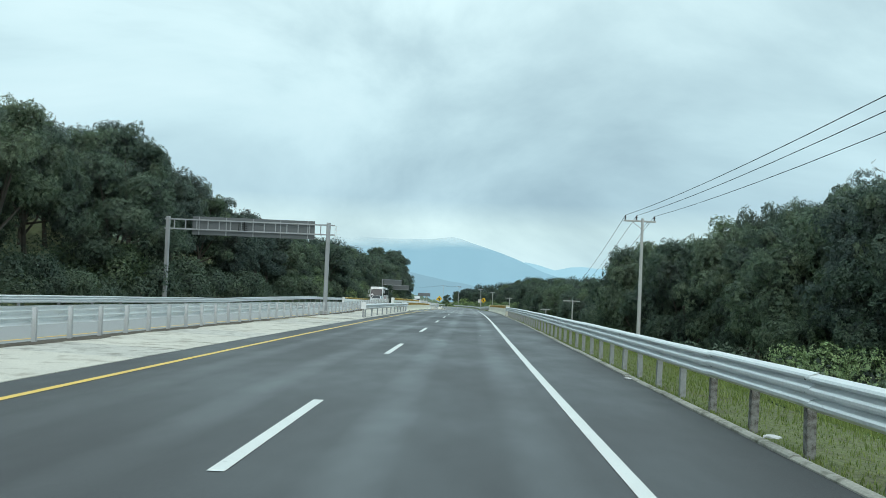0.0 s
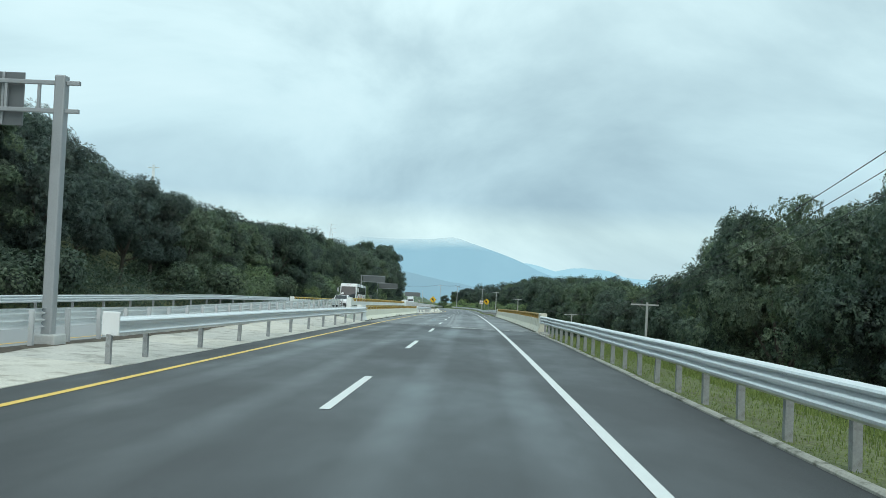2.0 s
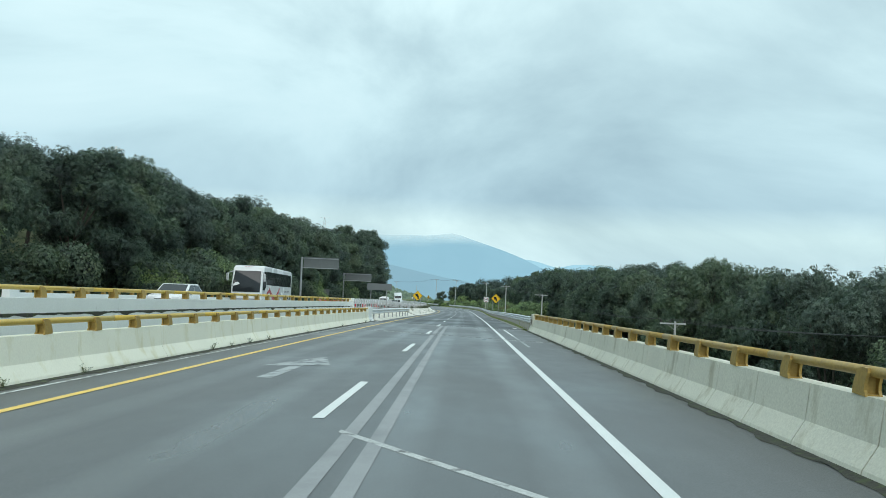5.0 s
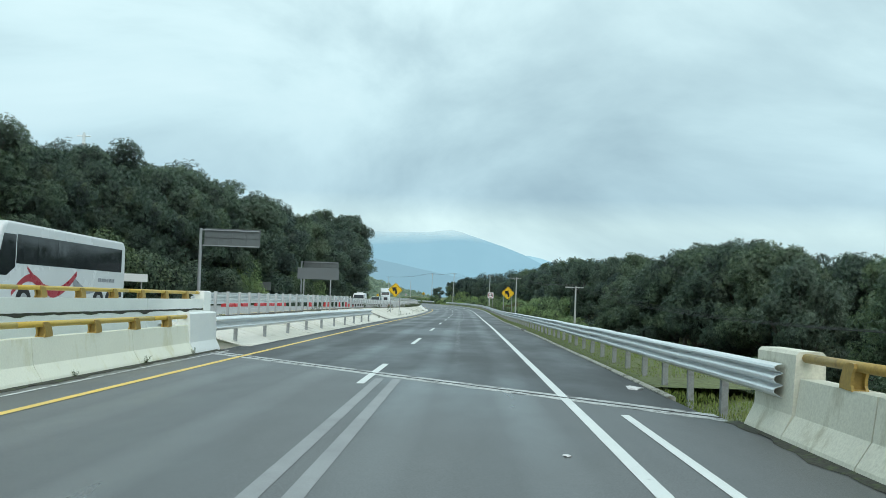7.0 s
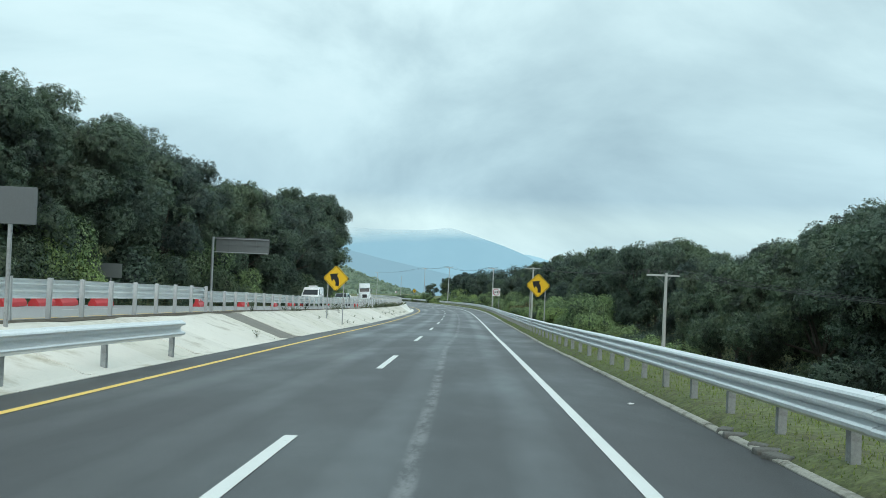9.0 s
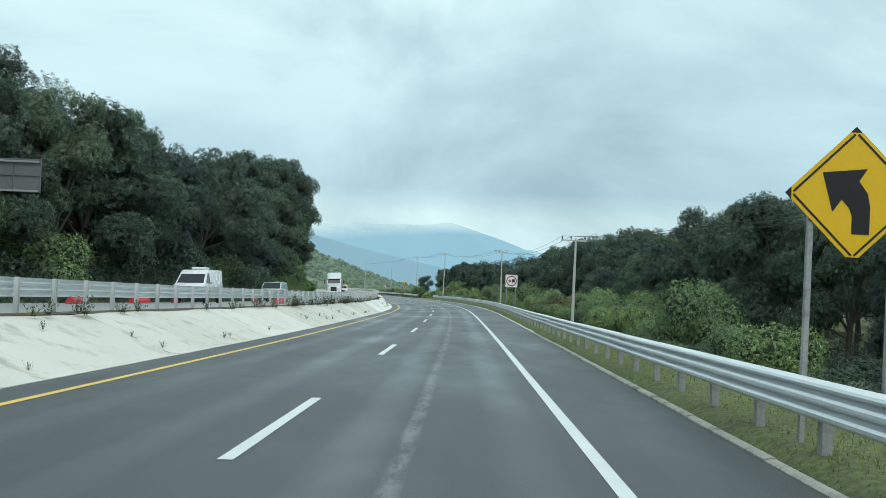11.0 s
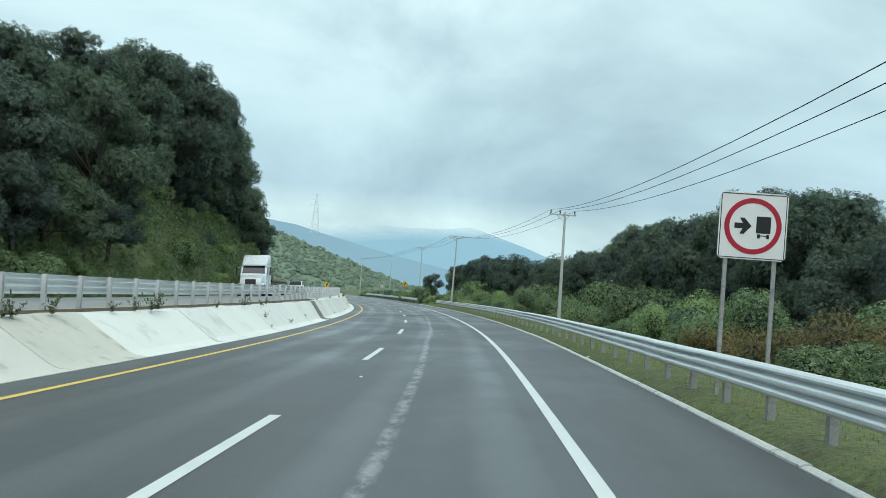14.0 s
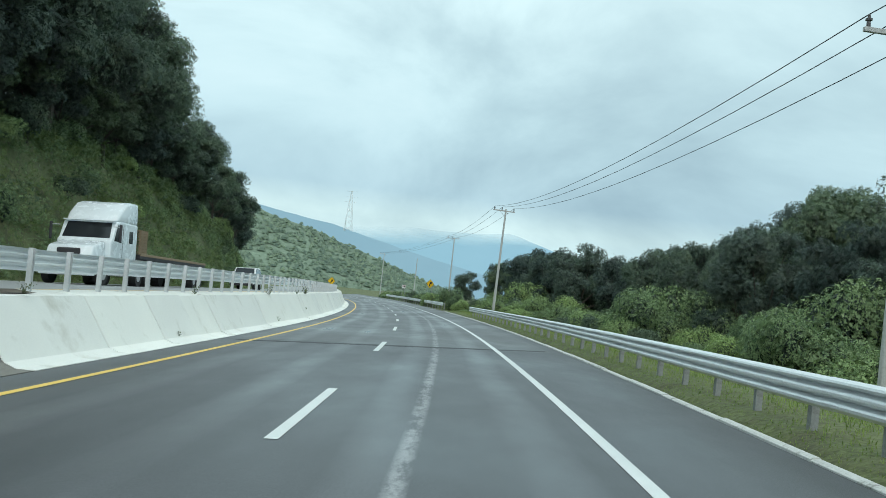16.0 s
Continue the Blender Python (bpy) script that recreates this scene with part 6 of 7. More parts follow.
# woods on the right, rooted in the hollow
for u0, gap, s0, s1 in ((19.0, 6.6, 20, 480), (26, 7.6, 25, 490), (34, 8.4, 40, 500)):
    for s in row(s0, s1, gap, 0.8):
        u = u0 + vr.uniform(-1.5, 1.5)
        top = min(right_tops(s, u), right_tops(s + 4.5, u)) if 78 < s < 130 else right_tops(s, u)
        plant(s, u, to_top(s, u, top * vr.choice((1.0, 1.04, 1.0, 0.95, 0.86)) * at(s, (30, 0.75), (60, 1.0)) + at(s, (60, 0.0), (120, 0.4), (230, 0.4), (260, 0.0))), vr.uniform(0.8, 1.05))
wood_mass("hollow_woods", "dense dark woods filling the hollow beside the road", [(s, u, to_top(s, u, right_tops(s, u) * vr.uniform(0.88, 1.03))) for u0, gap, s0, s1 in ((44, 9.0, 60, 540), (57, 11, 100, 560), (72, 14, 140, 560)) for s in row(s0, s1, gap) for u in [u0 + vr.uniform(-3.0, 3.0)]])
plant(470, 12.5, 6.5)
for p in protos:
    for o in (*p.children_recursive, p):
        bpy.data.objects.remove(o)


def bush_proto(seed, mat, leaf, label, tall=1.0):
    rnd = random.Random(seed)
    b = thing("bush", label, "bush", group="verge bushes")
    blobs = [(Vector((rnd.uniform(-1.1, 1.1), rnd.uniform(-1.1, 1.1), rnd.uniform(0.4, 1.3) * tall)), rnd.uniform(0.45, 0.75)) for _ in range(10)]
    out, core = leaf_cloud(rnd, blobs, 1500, leaf * 0.42, 0.1, inner=0.25, middle=Vector((0, 0, 0.3)))
    child("foliage", leafy("foliage", out, core, [mat, M_CORE]), b)
    bm = bmesh.new()
    for c, r in blobs[::2]:
        rod((rnd.uniform(-0.15, 0.15), rnd.uniform(-0.15, 0.15), -0.2), c, 0.03, 0.012, 5, bm)
    part("stem", bm, M_BARK, b)
    return b


bushes = [bush_proto(200, M_BUSH, 0.34, "broad-leaved light green bush on the verge"), bush_proto(201, M_BUSH, 0.28, "leafy green bush on the verge", 1.2), bush_proto(202, M_LEAF, 0.30, "dark green bush below the trees"),
          bush_proto(203, M_BUSH_BROWN, 0.28, "browned yellowish bush among green ones"), bush_proto(204, M_BUSH, 0.40, "bush with large pale green leaves", 0.9)]


def set_bush(s, u, k, i, tall=1.0):
    ob = copy_thing(bushes[i], Matrix())
    ob.matrix_basis = Matrix.Translation(land(s, u) - Vector((0, 0, 0.15))) @ Matrix.Rotation(vr.uniform(0, math.tau), 4, "Z") @ Matrix.Diagonal((k, k, k * tall, 1))
    return ob


for s0, s1, gap, u0, u1, k0, k1 in ((14, 84, 3.6, 10.5, 14.0, 0.9, 1.7), (165, 262, 3.4, 10.2, 12.5, 0.6, 1.15), (175, 270, 5.0, 13, 16, 1.0, 1.7), (262, 440, 2.8, 9.2, 11.0, 0.6, 1.15), (268, 450, 4.0, 11.2, 13.5, 1.1, 1.75), (275, 460, 5.0, 14, 17, 1.5, 2.2), (415, 540, 5.0, 5.8, 8, 0.8, 1.4)):
    s = s0
    while s < s1:
        i = vr.choice((0, 1, 1, 2, 4, 0)) if s > 262 else vr.choice((1, 2, 2, 2, 0))
        if 306 < s < 318 and u0 < 13 and vr.random() < 0.6:
            i = 3
        if not (296 < s < 303 and u0 < 9):
            set_bush(s, vr.uniform(u0, u1), vr.uniform(k0, k1), i, vr.uniform(0.65, 1.3))
        s += gap * vr.uniform(0.8, 1.2)
for _ in range(60):     # undergrowth on the cutting and along the foot of the hill
    s = vr.uniform(300, 455)
    set_bush(s, foot_u(s) - vr.uniform(0.8, 9.5), vr.uniform(0.6, 1.4), vr.choice((0, 1, 2, 2, 4)), vr.uniform(0.8, 1.2))
for _ in range(85):
    s = vr.uniform(0, 315)
    set_bush(s, foot_u(s) - vr.uniform(0.6, 4.0), vr.uniform(1.2, 2.4), vr.choice((2, 2, 2, 2, 1)), vr.uniform(0.8, 1.2))
for b in bushes:
    for o in (*b.children_recursive, b):
        bpy.data.objects.remove(o)


def undergrowth(name, label, spots, mat, size, per):
    """Low leafy growth too dense to count, over a slope."""
    out, core = leaf_cloud(vr, spots, per, size, 0.1)
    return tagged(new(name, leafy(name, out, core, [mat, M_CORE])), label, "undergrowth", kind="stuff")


def slope_spots(n, s0, s1, d0, d1, r0, r1):
    out = []
    for _ in range(n):
        s = vr.uniform(s0, s1)
        r = vr.uniform(r0, r1)
        out.append((land(s, foot_u(s) - vr.uniform(d0, d1)) + Vector((0, 0, r * 0.25)), r))
    return out


undergrowth("cutting_undergrowth", "grassy green undergrowth covering the steep cutting", slope_spots(1500, 300, 466, -0.3, 8.5, 0.5, 1.1), M_BUSH, 0.24, 120)
undergrowth("cutting_grass", "long bright green grass hanging down the steep cutting", slope_spots(1300, 305, 466, -0.2, 7.5, 0.4, 0.9), M_CUT_GRASS, 0.34, 90)
undergrowth("cutting_undergrowth", "darker leafy undergrowth on the steep cutting", slope_spots(350, 310, 466, 1.5, 9, 0.5, 1.2), M_LEAF, 0.24, 120)
undergrowth("hill_undergrowth", "dark leafy undergrowth along the foot of the wooded hill", slope_spots(900, 0, 325, -0.6, 6.5, 0.8, 1.9), M_LEAF, 0.24, 110)

undergrowth("hollow_undergrowth", "dark leafy undergrowth below the trees of the hollow", [(land(t, v) + Vector((0, 0, 0.5)), r) for t, v, r in [(vr.uniform(15, 480), vr.uniform(13.5, 24), vr.uniform(0.9, 1.9)) for _ in range(620)]], M_LEAF_B, 0.26, 90)


def grass(name, label, spots, mat, tall, width):
    """Bent grass blades over a strip of ground."""
    V, F = [], []
    for p, k in spots:
        a = vr.uniform(0, math.tau)
        d, w = Vector((math.cos(a), math.sin(a), 0)), Vector((-math.sin(a), math.cos(a), 0)) * width * vr.uniform(0.7, 1.4)
        h = tall * k * vr.uniform(0.5, 1.3)
        n = len(V)
        b = p - Vector((0, 0, 0.03))
        V += [b - w, b + w, b + d * h * 0.18 + Vector((0, 0, h * 0.6)) + w * 0.7, b + d * h * 0.18 + Vector((0, 0, h * 0.6)) - w * 0.7, b + d * h * vr.uniform(0.35, 0.7) + Vector((0, 0, h))]
        F += [(n, n + 1, n + 2, n + 3), (n + 3, n + 2, n + 4)]
    return tagged(new(name, mesh_of(name, V, F, mat)), label, "grass", kind="stuff")


def verge_spots(s0, s1, u0, u1, n, tall0, tall1):
    S = np.array([vr.uniform(s0, s1) for _ in range(n)])
    K = np.array([vr.random() ** 1.5 for _ in range(n)])
    U = np.array([u_kerb(s) + 0.17 + u0 + (u1 - u0) * k for s, k in zip(S, K)])
    pts = [rp(s, u) for s, u in zip(S, U)]
    Z = terrain(np.array([p.x for p in pts]), np.array([p.y for p in pts]))
    out = []
    for p, z, k, s, u in zip(pts, Z, K, S, U):
        if s > 160:
            z = max(z, rp(s, u, verge_w(s, u - u_kerb(s))).z)
        clump = 0.6 + 0.8 * noise.noise(Vector((s * 0.35, k * 2.0, 0.0)))
        out.append((Vector((p.x, p.y, z)), max(0.25, (tall0 + (tall1 - tall0) * k) * (0.7 + clump * 0.5))))
    return out


grass("verge_grass", "ragged yellowish green grass under the guard rail", verge_spots(2, 88, 0.0, 4.0, 60000, 0.35, 1.3), M_GRASS_DULL, 0.15, 0.007)
grass("verge_grass", "ragged yellowish green grass along the verge after the bridge", verge_spots(154, 260, 0.0, 4.0, 60000, 0.35, 1.3), M_GRASS_DULL, 0.15, 0.007)
grass("verge_grass", "tall seeding grass on the outer verge of the bend", verge_spots(260, 420, 0.0, 5.0, 80000, 0.35, 1.7), M_GRASS, 0.15, 0.007)


def weed(s, u, w, k):
    """A tuft of weed growing from a slab joint."""
    V, F = [], []
    for _ in range(11):
        a, t = vr.uniform(0, math.tau), vr.uniform(0.1, 0.8)
        stem = Vector((math.cos(a) * t, math.sin(a) * t, vr.uniform(0.6, 1.2))) * k
        for j in range(16):
            p = stem * vr.uniform(0.15, 1.0)
            d = Vector((vr.uniform(-1, 1), vr.uniform(-1, 1), vr.uniform(-0.2, 0.9))).normalized()
            q = p + d * k * vr.uniform(0.12, 0.28)
            sd = d.cross(Vector((0, 0, 1))).normalized() * k * 0.035
            n = len(V)
            V += [p - sd * 0.3, p + sd * 0.3, (p + q) / 2 + sd, q, (p + q) / 2 - sd]
            F.append((n, n + 1, n + 2, n + 3, n + 4))
    ob = new("weed", mesh_of("weed", V, F, M_WEED))
    ob.matrix_basis = Matrix.Translation(rp(s, u, w))
    return tagged(ob, "small dry weed tuft growing in a concrete joint", "weed", group="weeds")


def on_slope(s, f):
    """A point of the concrete slope, f from its toe (0) to its top edge (1)."""
    o = slab_outline(s)
    (u0, w0), (u1, w1) = o[3], o[4]
    return u0 + (u1 - u0) * f, w0 + (w1 - w0) * f


for i in range(95):
    s = vr.choice((vr.uniform(225, 330), vr.uniform(225, 300), vr.uniform(170, 390)))
    f = vr.choice((0.98, 0.95, 1.0, vr.uniform(0, 0.9), 0.02))
    u, w = on_slope(s, f)
    weed(s, u, w, vr.uniform(0.18, 0.5) if f > 0.9 else vr.uniform(0.10, 0.26))
for i in range(46):
    s = vr.uniform(262, 312)
    u, w = on_slope(s, vr.uniform(0.96, 1.0))
    weed(s, u, w, vr.uniform(0.30, 0.55))
for i in range(14):
    s = vr.uniform(100, 165)
    weed(s, -7.03, 0.0, vr.uniform(0.08, 0.18))

# ---- vehicles, standing ----
def wheel(parent, x, y, r, wide):
    out = 1 if x > 0 else -1
    t = part("wheel", rod((x - out * wide, y, r), (x, y, r), r, r, 20), M_TYRE, parent, "black tyre")
    part("rim", rod((x - out * 0.05, y, r), (x + out * 0.012, y, r), r * 0.62, r * 0.55, 16), M_RIM, t, "pale steel rim")


def side_panel(points, x, thick=0.012):
    """A flat piece on a vehicle's side, outline (y, z)."""
    return prism(points, thick, axis="X", at_=(x, 0, 0))


def front_pane(points, thick=0.02):
    """A pane over a sloping front: corner points in space, pushed out forwards."""
    bm = bmesh.new()
    a = [bm.verts.new(p) for p in points]
    b = [bm.verts.new(Vector(p) - Vector((0, thick * 2, thick))) for p in points]
    n = len(points)
    fs = [bm.faces.new(a), bm.faces.new(b[::-1])]
    for i in range(n):
        fs.append(bm.faces.new((a[i], b[i], b[(i + 1) % n], a[(i + 1) % n])))
    bmesh.ops.recalc_face_normals(bm, faces=fs)
    return bm


def bar_row(parent, name, y0, z, x, widths, tall, mat):
    """Unreadable lettering as plain bars."""
    y = y0
    bm = bmesh.new()
    for w in widths:
        box(0.008, w, tall, (x, y - w / 2, z), 0, bm)
        y -= w + 0.06
    return part(name, bm, mat, parent, "row of plain dark bars")


def swoosh(a, b, bend, w0, w1, n=14):
    """A tapering curved band between two (y, z) points."""
    up, lo = [], []
    for i in range(n + 1):
        f = i / n
        y, z = a[0] + (b[0] - a[0]) * f, a[1] + (b[1] - a[1]) * f + bend * math.sin(math.pi * f)
        w = w0 + (w1 - w0) * f
        up.append((y, z + w / 2)), lo.append((y, z - w / 2))
    return up + lo[::-1]


def coach():
    c = thing("bus", "white coach with red and grey swooshes and dark windows", "bus", rm(177.7, -18.25, w_opp(177) - 0.015, 180, True))
    W = 1.27
    prof = [(6.0, 0.45), (6.02, 1.15), (5.9, 1.9), (5.55, 2.95), (5.35, 3.28), (5.0, 3.44), (-5.7, 3.36), (-5.95, 3.15), (-6.0, 2.0), (-5.98, 0.5), (-5.6, 0.35), (5.7, 0.35)]
    body = part("body", prism(prof, 2 * W, axis="X", bev=0.10), M_BUS, c, smooth=False)
    part("windscreen", front_pane([(-1.12, 6.05, 1.25), (1.12, 6.05, 1.25), (1.14, 5.93, 1.95), (1.06, 5.60, 2.98), (-1.06, 5.60, 2.98), (-1.14, 5.93, 1.95)]), M_GLASS, c, "large dark windscreen")
    for sgn in (-1, 1):
        x = sgn * (W + 0.004)
        ys = [4.35, 2.75, 1.1, -0.55, -2.2, -3.85, -5.5]
        for a, b in zip(ys, ys[1:]):
            part("window", side_panel([(a - 0.008, 1.88), (a - 0.008, 2.98), (b + 0.008, 2.98), (b + 0.008, 1.88)], x), M_GLASS, c)
        part("window", side_panel([(4.42, 1.75), (4.42, 2.95), (5.28, 2.95), (5.62, 1.95), (5.62, 1.42), (5.0, 1.42)], x), M_GLASS, c, "driver's dark side window")
        livery = part("livery", side_panel(swoosh((4.6, 0.75), (1.9, 0.75), 0.62, 0.16, 0.42), x), M_BUS_RED, body, "red curved stripe")
        part("stripe", side_panel(swoosh((3.5, 1.75), (1.2, 0.85), -0.25, 0.10, 0.50), x + sgn * 0.004), M_BUS_RED, livery, "red curved stripe")
        part("stripe", side_panel(swoosh((1.6, 0.80), (-0.7, 1.65), -0.22, 0.45, 0.22), x + sgn * 0.008), M_BUS_RED, livery, "red curved stripe")
        part("stripe", side_panel(swoosh((-0.4, 1.30), (-2.6, 0.95), -0.18, 0.50, 0.08), x), M_BUS_GREY, livery, "grey curved stripe")
        bar_row(body, "lettering", -2.9, 1.45, x, (0.32, 0.5, 0.22, 0.6), 0.16, M_BUS_GREY)
        part("vent", side_panel([(-5.0, 0.7), (-5.0, 1.0), (-5.6, 1.0), (-5.6, 0.7)], x), M_DARK_METAL, body)
        for y in (3.7, -3.0, -4.3):
            part("wheel_arch", side_panel([(y + 0.62 * math.cos(math.pi * i / 10), 0.36 + 0.66 * math.sin(math.pi * i / 10)) for i in range(11)], x - sgn * 0.001), M_DARK_METAL, body)
            wheel(c, sgn * (W + 0.015), y, 0.5, 0.3)
        arm = part("mirror", rod((sgn * 1.15, 5.75, 2.95), (sgn * 1.50, 6.25, 2.75), 0.03, n=8), M_CHROME, c)
        part("mirror_head", box(0.22, 0.16, 0.62, (sgn * 1.52, 6.25, 2.42), 0.06), M_CHROME, arm)
        part("headlamp", box(0.42, 0.06, 0.22, (sgn * 0.92, 6.02, 0.85), 0.02), M_LAMP, c)
    part("bumper", box(2.4, 0.12, 0.35, (0, 6.02, 0.55), 0.04), M_BUS_GREY, c)
    for k in range(3):
        part("marker_lamp", box(0.10, 0.06, 0.05, (-0.25 + 0.25 * k, 5.40, 3.32), 0.01), M_BUS_RED, c)
    return c


coach()


def car(name, label, s, u, w, yaw, length, width, prof, glass, paint, r=0.33, axles=(0.30, -0.30), screen=None, rack=False):
    """A car: body outline (y, z) with narrowed cabin, panes, lamps and wheels. glass: side window outlines."""
    c = thing(name, label, "car" if name != "van" else "van", rm(s, u, w, yaw, True))
    bm = prism(prof, width, axis="X")
    top = max(z for _, z in prof)
    belt = top * 0.55
    for v in bm.verts:
        if v.co.z > belt:
            v.co.x *= 1 - 0.16 * (v.co.z - belt) / (top - belt)
    bmesh.ops.bevel(bm, geom=list(bm.edges), offset=0.05, segments=2, affect="EDGES", profile=0.5)
    body = part("body", bm, paint, c, smooth=True)
    for sgn in (-1, 1):
        for g in glass:
            b2 = prism(g, 0.012, axis="X", at_=(sgn * (width / 2 + 0.003), 0, 0))
            for v in b2.verts:
                if v.co.z > belt:
                    v.co.x *= 1 - 0.16 * (v.co.z - belt) / (top - belt)
            part("side_window", b2, M_GLASS, c)
        for f in axles:
            wheel(c, sgn * (width / 2 + 0.01), f * length, r, 0.2)
        part("headlamp", box(0.32, 0.08, 0.15, (sgn * (width / 2 - 0.24), length / 2 - 0.05, belt * 0.85), 0.03), M_LAMP, c)
        m = part("mirror", box(0.18, 0.10, 0.13, (sgn * (width / 2 + 0.09), length * 0.17, belt + 0.12), 0.03), M_CHROME, c)
    if screen:
        (y0, z0), (y1, z1) = screen
        q0, q1 = width * 0.44 * (1 - 0.16 * max(0, z0 - belt) / (top - belt)), width * 0.44 * (1 - 0.16 * (z1 - belt) / (top - belt))
        part("windscreen", front_pane([(-q0, y0 + 0.03, z0), (q0, y0 + 0.03, z0), (q1, y1 + 0.03, z1), (-q1, y1 + 0.03, z1)]), M_GLASS, c)
    part("grille", box(width * 0.5, 0.05, 0.16, (0, length / 2 - 0.01, belt * 0.72), 0.01), M_DARK_METAL, c)
    part("bumper", box(width * 0.94, 0.10, 0.2, (0, length / 2 - 0.02, 0.38), 0.03), M_DARK_METAL, c)
    if rack:
        part("roof_unit", box(0.9, 1.1, 0.16, (0, -0.3, top + 0.07), 0.05), paint, c)
    return c


HATCH = [(2.1, 0.3), (2.15, 0.62), (1.95, 0.82), (0.95, 0.98), (0.2, 1.45), (-1.2, 1.47), (-1.95, 1.0), (-2.15, 0.9), (-2.15, 0.3)]
HATCH_GLASS = ([(0.82, 1.0), (0.18, 1.38), (-0.35, 1.40), (-0.35, 1.0)], [(-0.42, 1.0), (-0.42, 1.40), (-1.15, 1.39), (-1.7, 1.03)])
VAN = [(2.5, 0.35), (2.55, 0.8), (2.35, 1.12), (1.85, 1.30), (1.15, 2.02), (0.8, 2.16), (-2.35, 2.2), (-2.5, 2.05), (-2.55, 0.35)]
VAN_GLASS = ([(1.72, 1.32), (1.1, 1.92), (0.72, 1.95), (0.72, 1.30)],)
SUV = [(2.35, 0.4), (2.4, 0.9), (2.2, 1.08), (1.15, 1.18), (0.55, 1.72), (-1.9, 1.74), (-2.3, 1.2), (-2.35, 0.4)]
SUV_GLASS = ([(1.0, 1.2), (0.52, 1.63), (-0.2, 1.65), (-0.2, 1.2)], [(-0.28, 1.2), (-0.28, 1.65), (-1.1, 1.65), (-1.1, 1.2)], [(-1.18, 1.2), (-1.18, 1.65), (-1.75, 1.63), (-2.1, 1.22)])
car("van", "white high-roofed van on the opposite road", 281.0, -17.0, w_opp(281) - 0.015, 180, 5.1, 1.95, VAN, VAN_GLASS, M_VAN, 0.35, screen=((1.85, 1.32), (1.15, 1.98)), rack=True)
car("car", "pale green sport utility car on the opposite road", 301.5, -16.2, w_opp(301) - 0.015, 180, 4.8, 1.85, SUV, SUV_GLASS, M_SILVER, 0.37, screen=((1.15, 1.2), (0.58, 1.68)))
car("car", "white sport utility car behind a flatbed truck", 399.0, -14.2, w_opp(399) - 0.015, 180, 4.8, 1.85, SUV, SUV_GLASS, M_VAN, 0.37, screen=((1.15, 1.2), (0.58, 1.68)))
car("car", "white car on the opposite road beside the bridge", 147.0, -15.6, w_opp(147) - 0.015, 180, 4.3, 1.75, HATCH, HATCH_GLASS, M_VAN, screen=((0.95, 1.0), (0.22, 1.42)))
car("car", "white car far ahead on the driven road", 548.0, -3.9, 0.006, 0, 4.3, 1.75, HATCH, HATCH_GLASS, M_VAN, screen=((0.95, 1.0), (0.22, 1.42)))


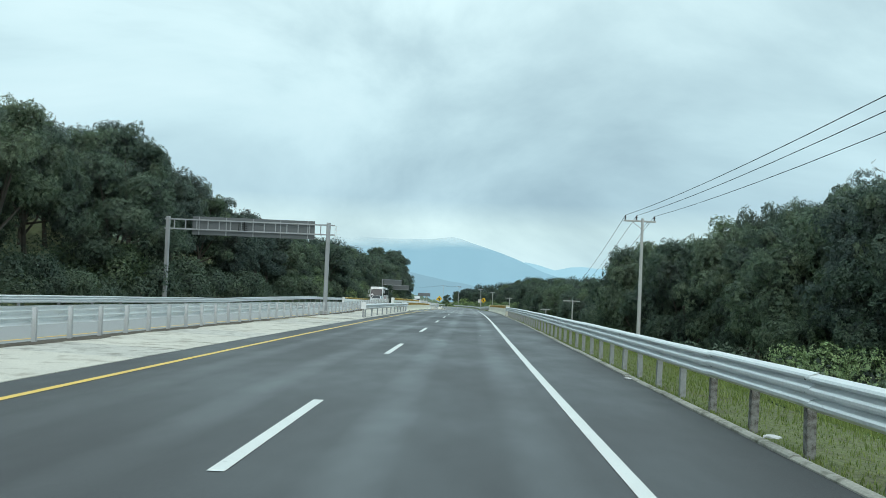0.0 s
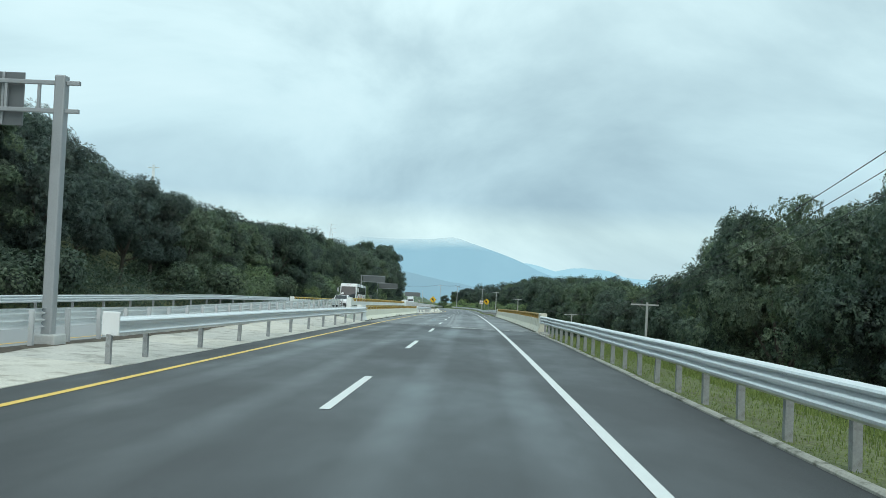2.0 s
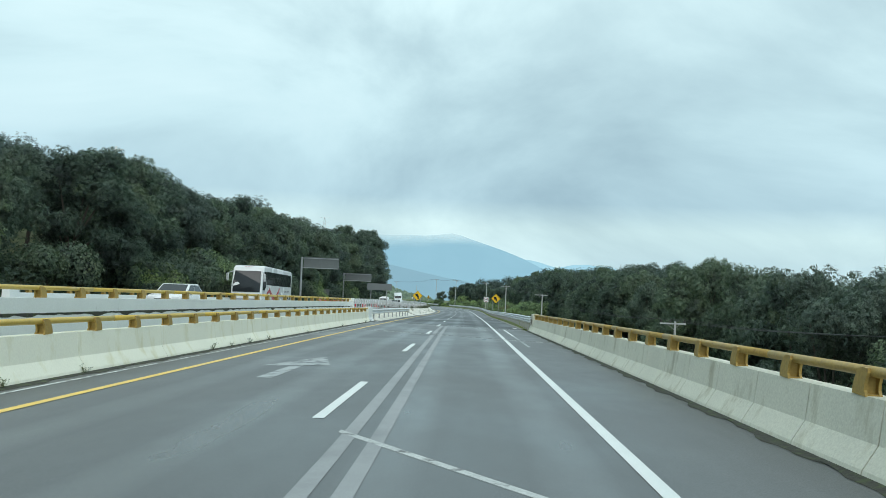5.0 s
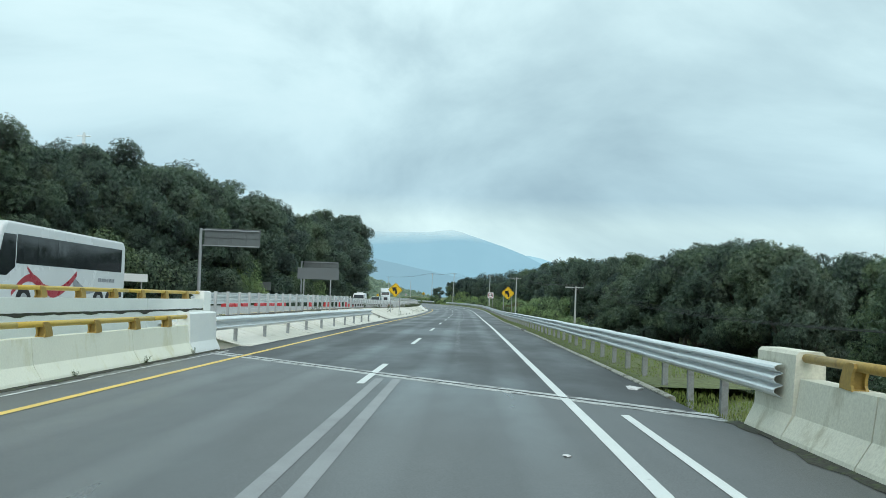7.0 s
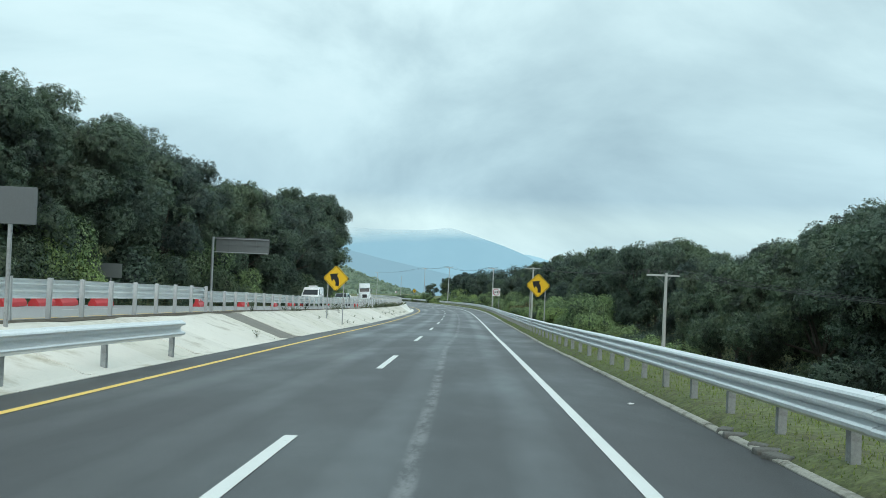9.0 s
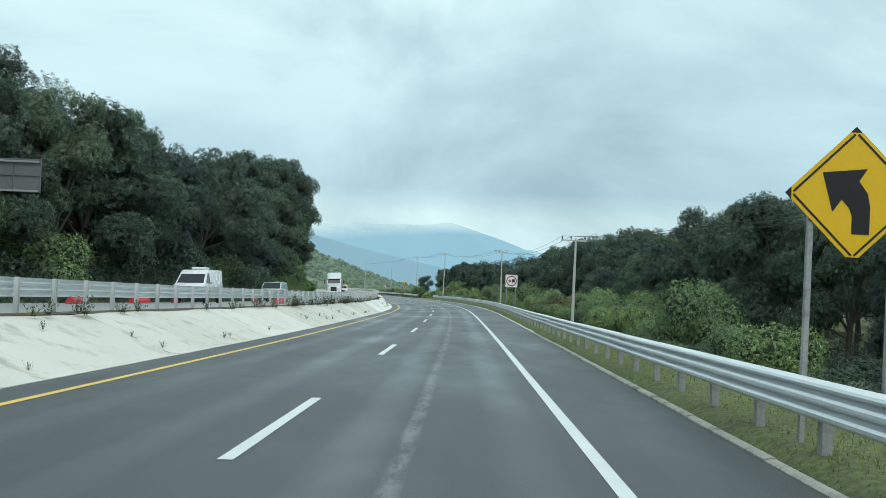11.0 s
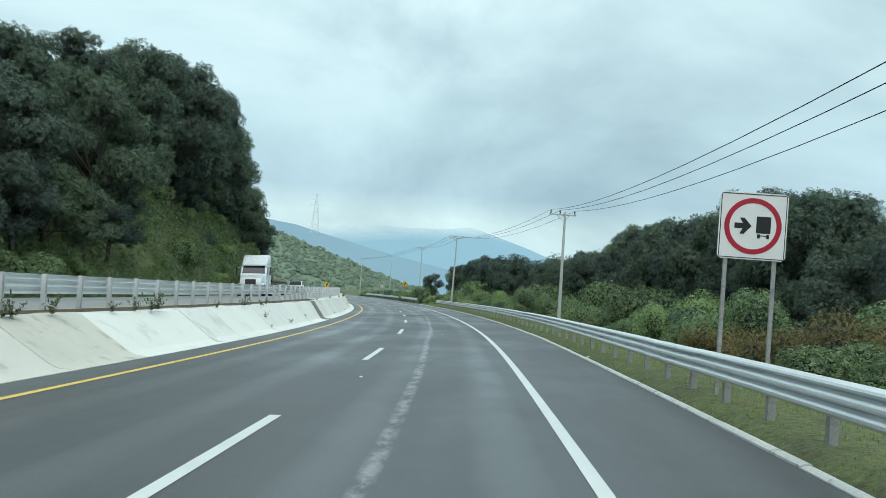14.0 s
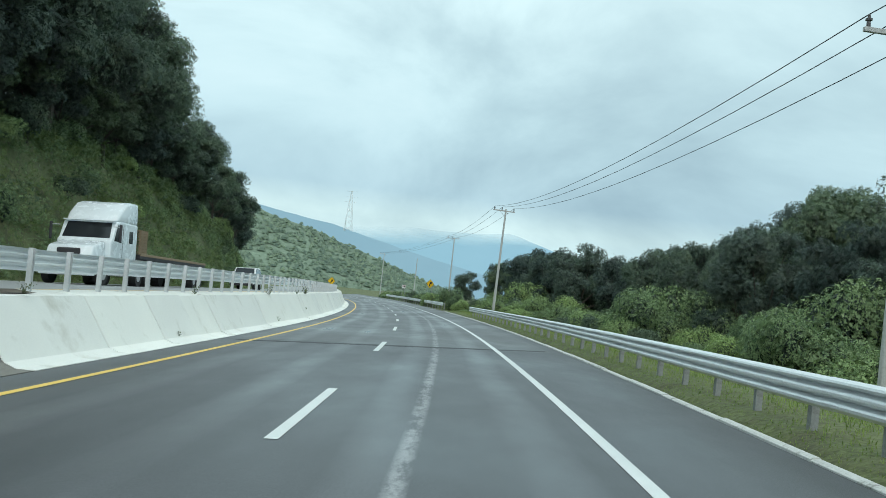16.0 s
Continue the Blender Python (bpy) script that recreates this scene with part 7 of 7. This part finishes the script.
def truck():
    t = thing("flatbed_truck", "white long-nosed truck with a flatbed trailer carrying pallets", "truck", rm(364.5, -15.6, w_opp(366) - 0.015, 180, True))
    hood = part("bonnet", prism([(0.0, 0.65), (0.05, 1.25), (-0.15, 1.62), (-1.55, 1.92), (-1.55, 0.65)], 1.9, axis="X", bev=0.10), M_TRUCK, t, smooth=True)
    part("grille", box(0.95, 0.06, 0.72, (0, 0.03, 1.14), 0.05), M_DARK_METAL, hood, "dark grille")
    cab = part("cab", prism([(-1.5, 0.75), (-1.5, 1.92), (-1.72, 2.05), (-2.15, 2.78), (-2.55, 2.86), (-4.9, 2.86), (-4.9, 0.75)], 2.35, axis="X", bev=0.08), M_TRUCK, t)
    fair = prism([(-2.2, 2.80), (-2.6, 3.25), (-3.3, 3.70), (-3.9, 3.82), (-4.9, 3.85), (-4.9, 2.80)], 2.3, axis="X", bev=0.14)
    part("roof_fairing", fair, M_TRUCK, t, "tall white roof fairing", smooth=True)
    part("windscreen", front_pane([(-1.02, -1.69, 2.05), (1.02, -1.69, 2.05), (0.95, -2.10, 2.74), (-0.95, -2.10, 2.74)]), M_GLASS, t)
    part("visor", box(2.2, 0.30, 0.05, (0, -2.02, 2.82), 0.02), M_TRUCK, t)
    for sgn in (-1, 1):
        x = sgn * 1.18
        part("side_window", side_panel([(-1.85, 1.95), (-2.22, 2.66), (-2.75, 2.68), (-2.75, 1.90)], x), M_GLASS, cab)
        part("side_window", side_panel([(-3.75, 1.95), (-3.75, 2.5), (-4.25, 2.5), (-4.25, 1.95)], x), M_GLASS, cab)
        d = part("door_seam", side_panel([(-2.92, 1.0), (-2.92, 2.75), (-2.94, 2.75), (-2.94, 1.0)], x), M_DARK_METAL, cab)
        part("door_handle", box(0.03, 0.16, 0.04, (sgn * 1.20, -2.75, 1.62), 0.01), M_CHROME, cab)
        m = part("mirror", rod((sgn * 1.15, -1.75, 2.55), (sgn * 1.48, -1.65, 2.55), 0.02, n=6), M_CHROME, t)
        part("mirror_head", box(0.12, 0.10, 0.75, (sgn * 1.50, -1.65, 2.28), 0.04), M_DARK_METAL, m)
        part("headlamp", box(0.34, 0.10, 0.24, (sgn * 0.76, -0.02, 1.08), 0.05), M_LAMP, t)
        part("fender", prism([(-0.15 + 0.72 * math.cos(math.pi * i / 10) - 0.62, 0.45 + 0.72 * math.sin(math.pi * i / 10)) for i in range(11)], 0.34, axis="X", at_=(sgn * 0.98, 0, 0)), M_TRUCK, t)
        wheel(t, sgn * 1.20, -0.78, 0.50, 0.28)
        for y in (-5.3, -6.6, -15.5, -16.8):
            wheel(t, sgn * 1.22, y, 0.50, 0.5)
        part("tank", rod((sgn * 0.95, -2.3, 0.72), (sgn * 0.95, -3.9, 0.72), 0.30, n=16), M_CHROME, t)
        part("exhaust_stack", rod((sgn * 1.02, -5.0, 0.9), (sgn * 1.02, -5.0, 3.5), 0.07, n=10), M_CHROME, t)
    part("bumper", box(2.3, 0.18, 0.42, (0, 0.10, 0.58), 0.06), M_TRUCK, t)
    part("chassis", box(0.95, 7.0, 0.30, (0, -3.9, 0.85), 0.02), M_DARK_METAL, t)
    part("bed", box(2.45, 12.6, 0.22, (0, -11.6, 1.42), 0.02), M_DARK_METAL, t, "dark flat trailer bed")
    part("bed_rail", box(0.05, 12.6, 0.12, (-1.24, -11.6, 1.52), 0.01), M_PALLET, t)
    part("bed_rail", box(0.05, 12.6, 0.12, (1.24, -11.6, 1.52), 0.01), M_PALLET, t)
    return t


truck()


def board_data(name, sx, sy, sz):
    me = bpy.data.meshes.new(name)
    bm = box(sx, sy, sz, (0, 0, 0), 0.004)
    bm.to_mesh(me), bm.free()
    me.materials.append(M_PALLET)
    return me


DECK_BOARD, STRINGER, FOOT_BOARD = board_data("deck_board", 1.2, 0.10, 0.022), board_data("stringer", 0.10, 1.0, 0.09), board_data("foot_board", 0.10, 1.0, 0.022)
base_m = rm(364.5, -15.6, w_opp(366) - 0.015, 180, True)
for i, x in enumerate((-0.62, 0.62)):
    for k in range(8):
        p = thing("pallet", "worn wooden pallet stacked on the trailer bed", "pallet", base_m @ pose(x, -5.95, 1.532 + 0.145 * k, 0, 0, rnd.uniform(-2, 2)), group="pallets")
        for j in range(7):
            child("deck_board", DECK_BOARD, p, Matrix.Translation((0, -0.45 + 0.15 * j, 0.130)))
        for j in range(3):
            child("stringer", STRINGER, p, Matrix.Translation((-0.5 + 0.5 * j, 0, 0.072)))
            child("foot_board", FOOT_BOARD, p, Matrix.Translation((-0.5 + 0.5 * j, 0, 0.014)))
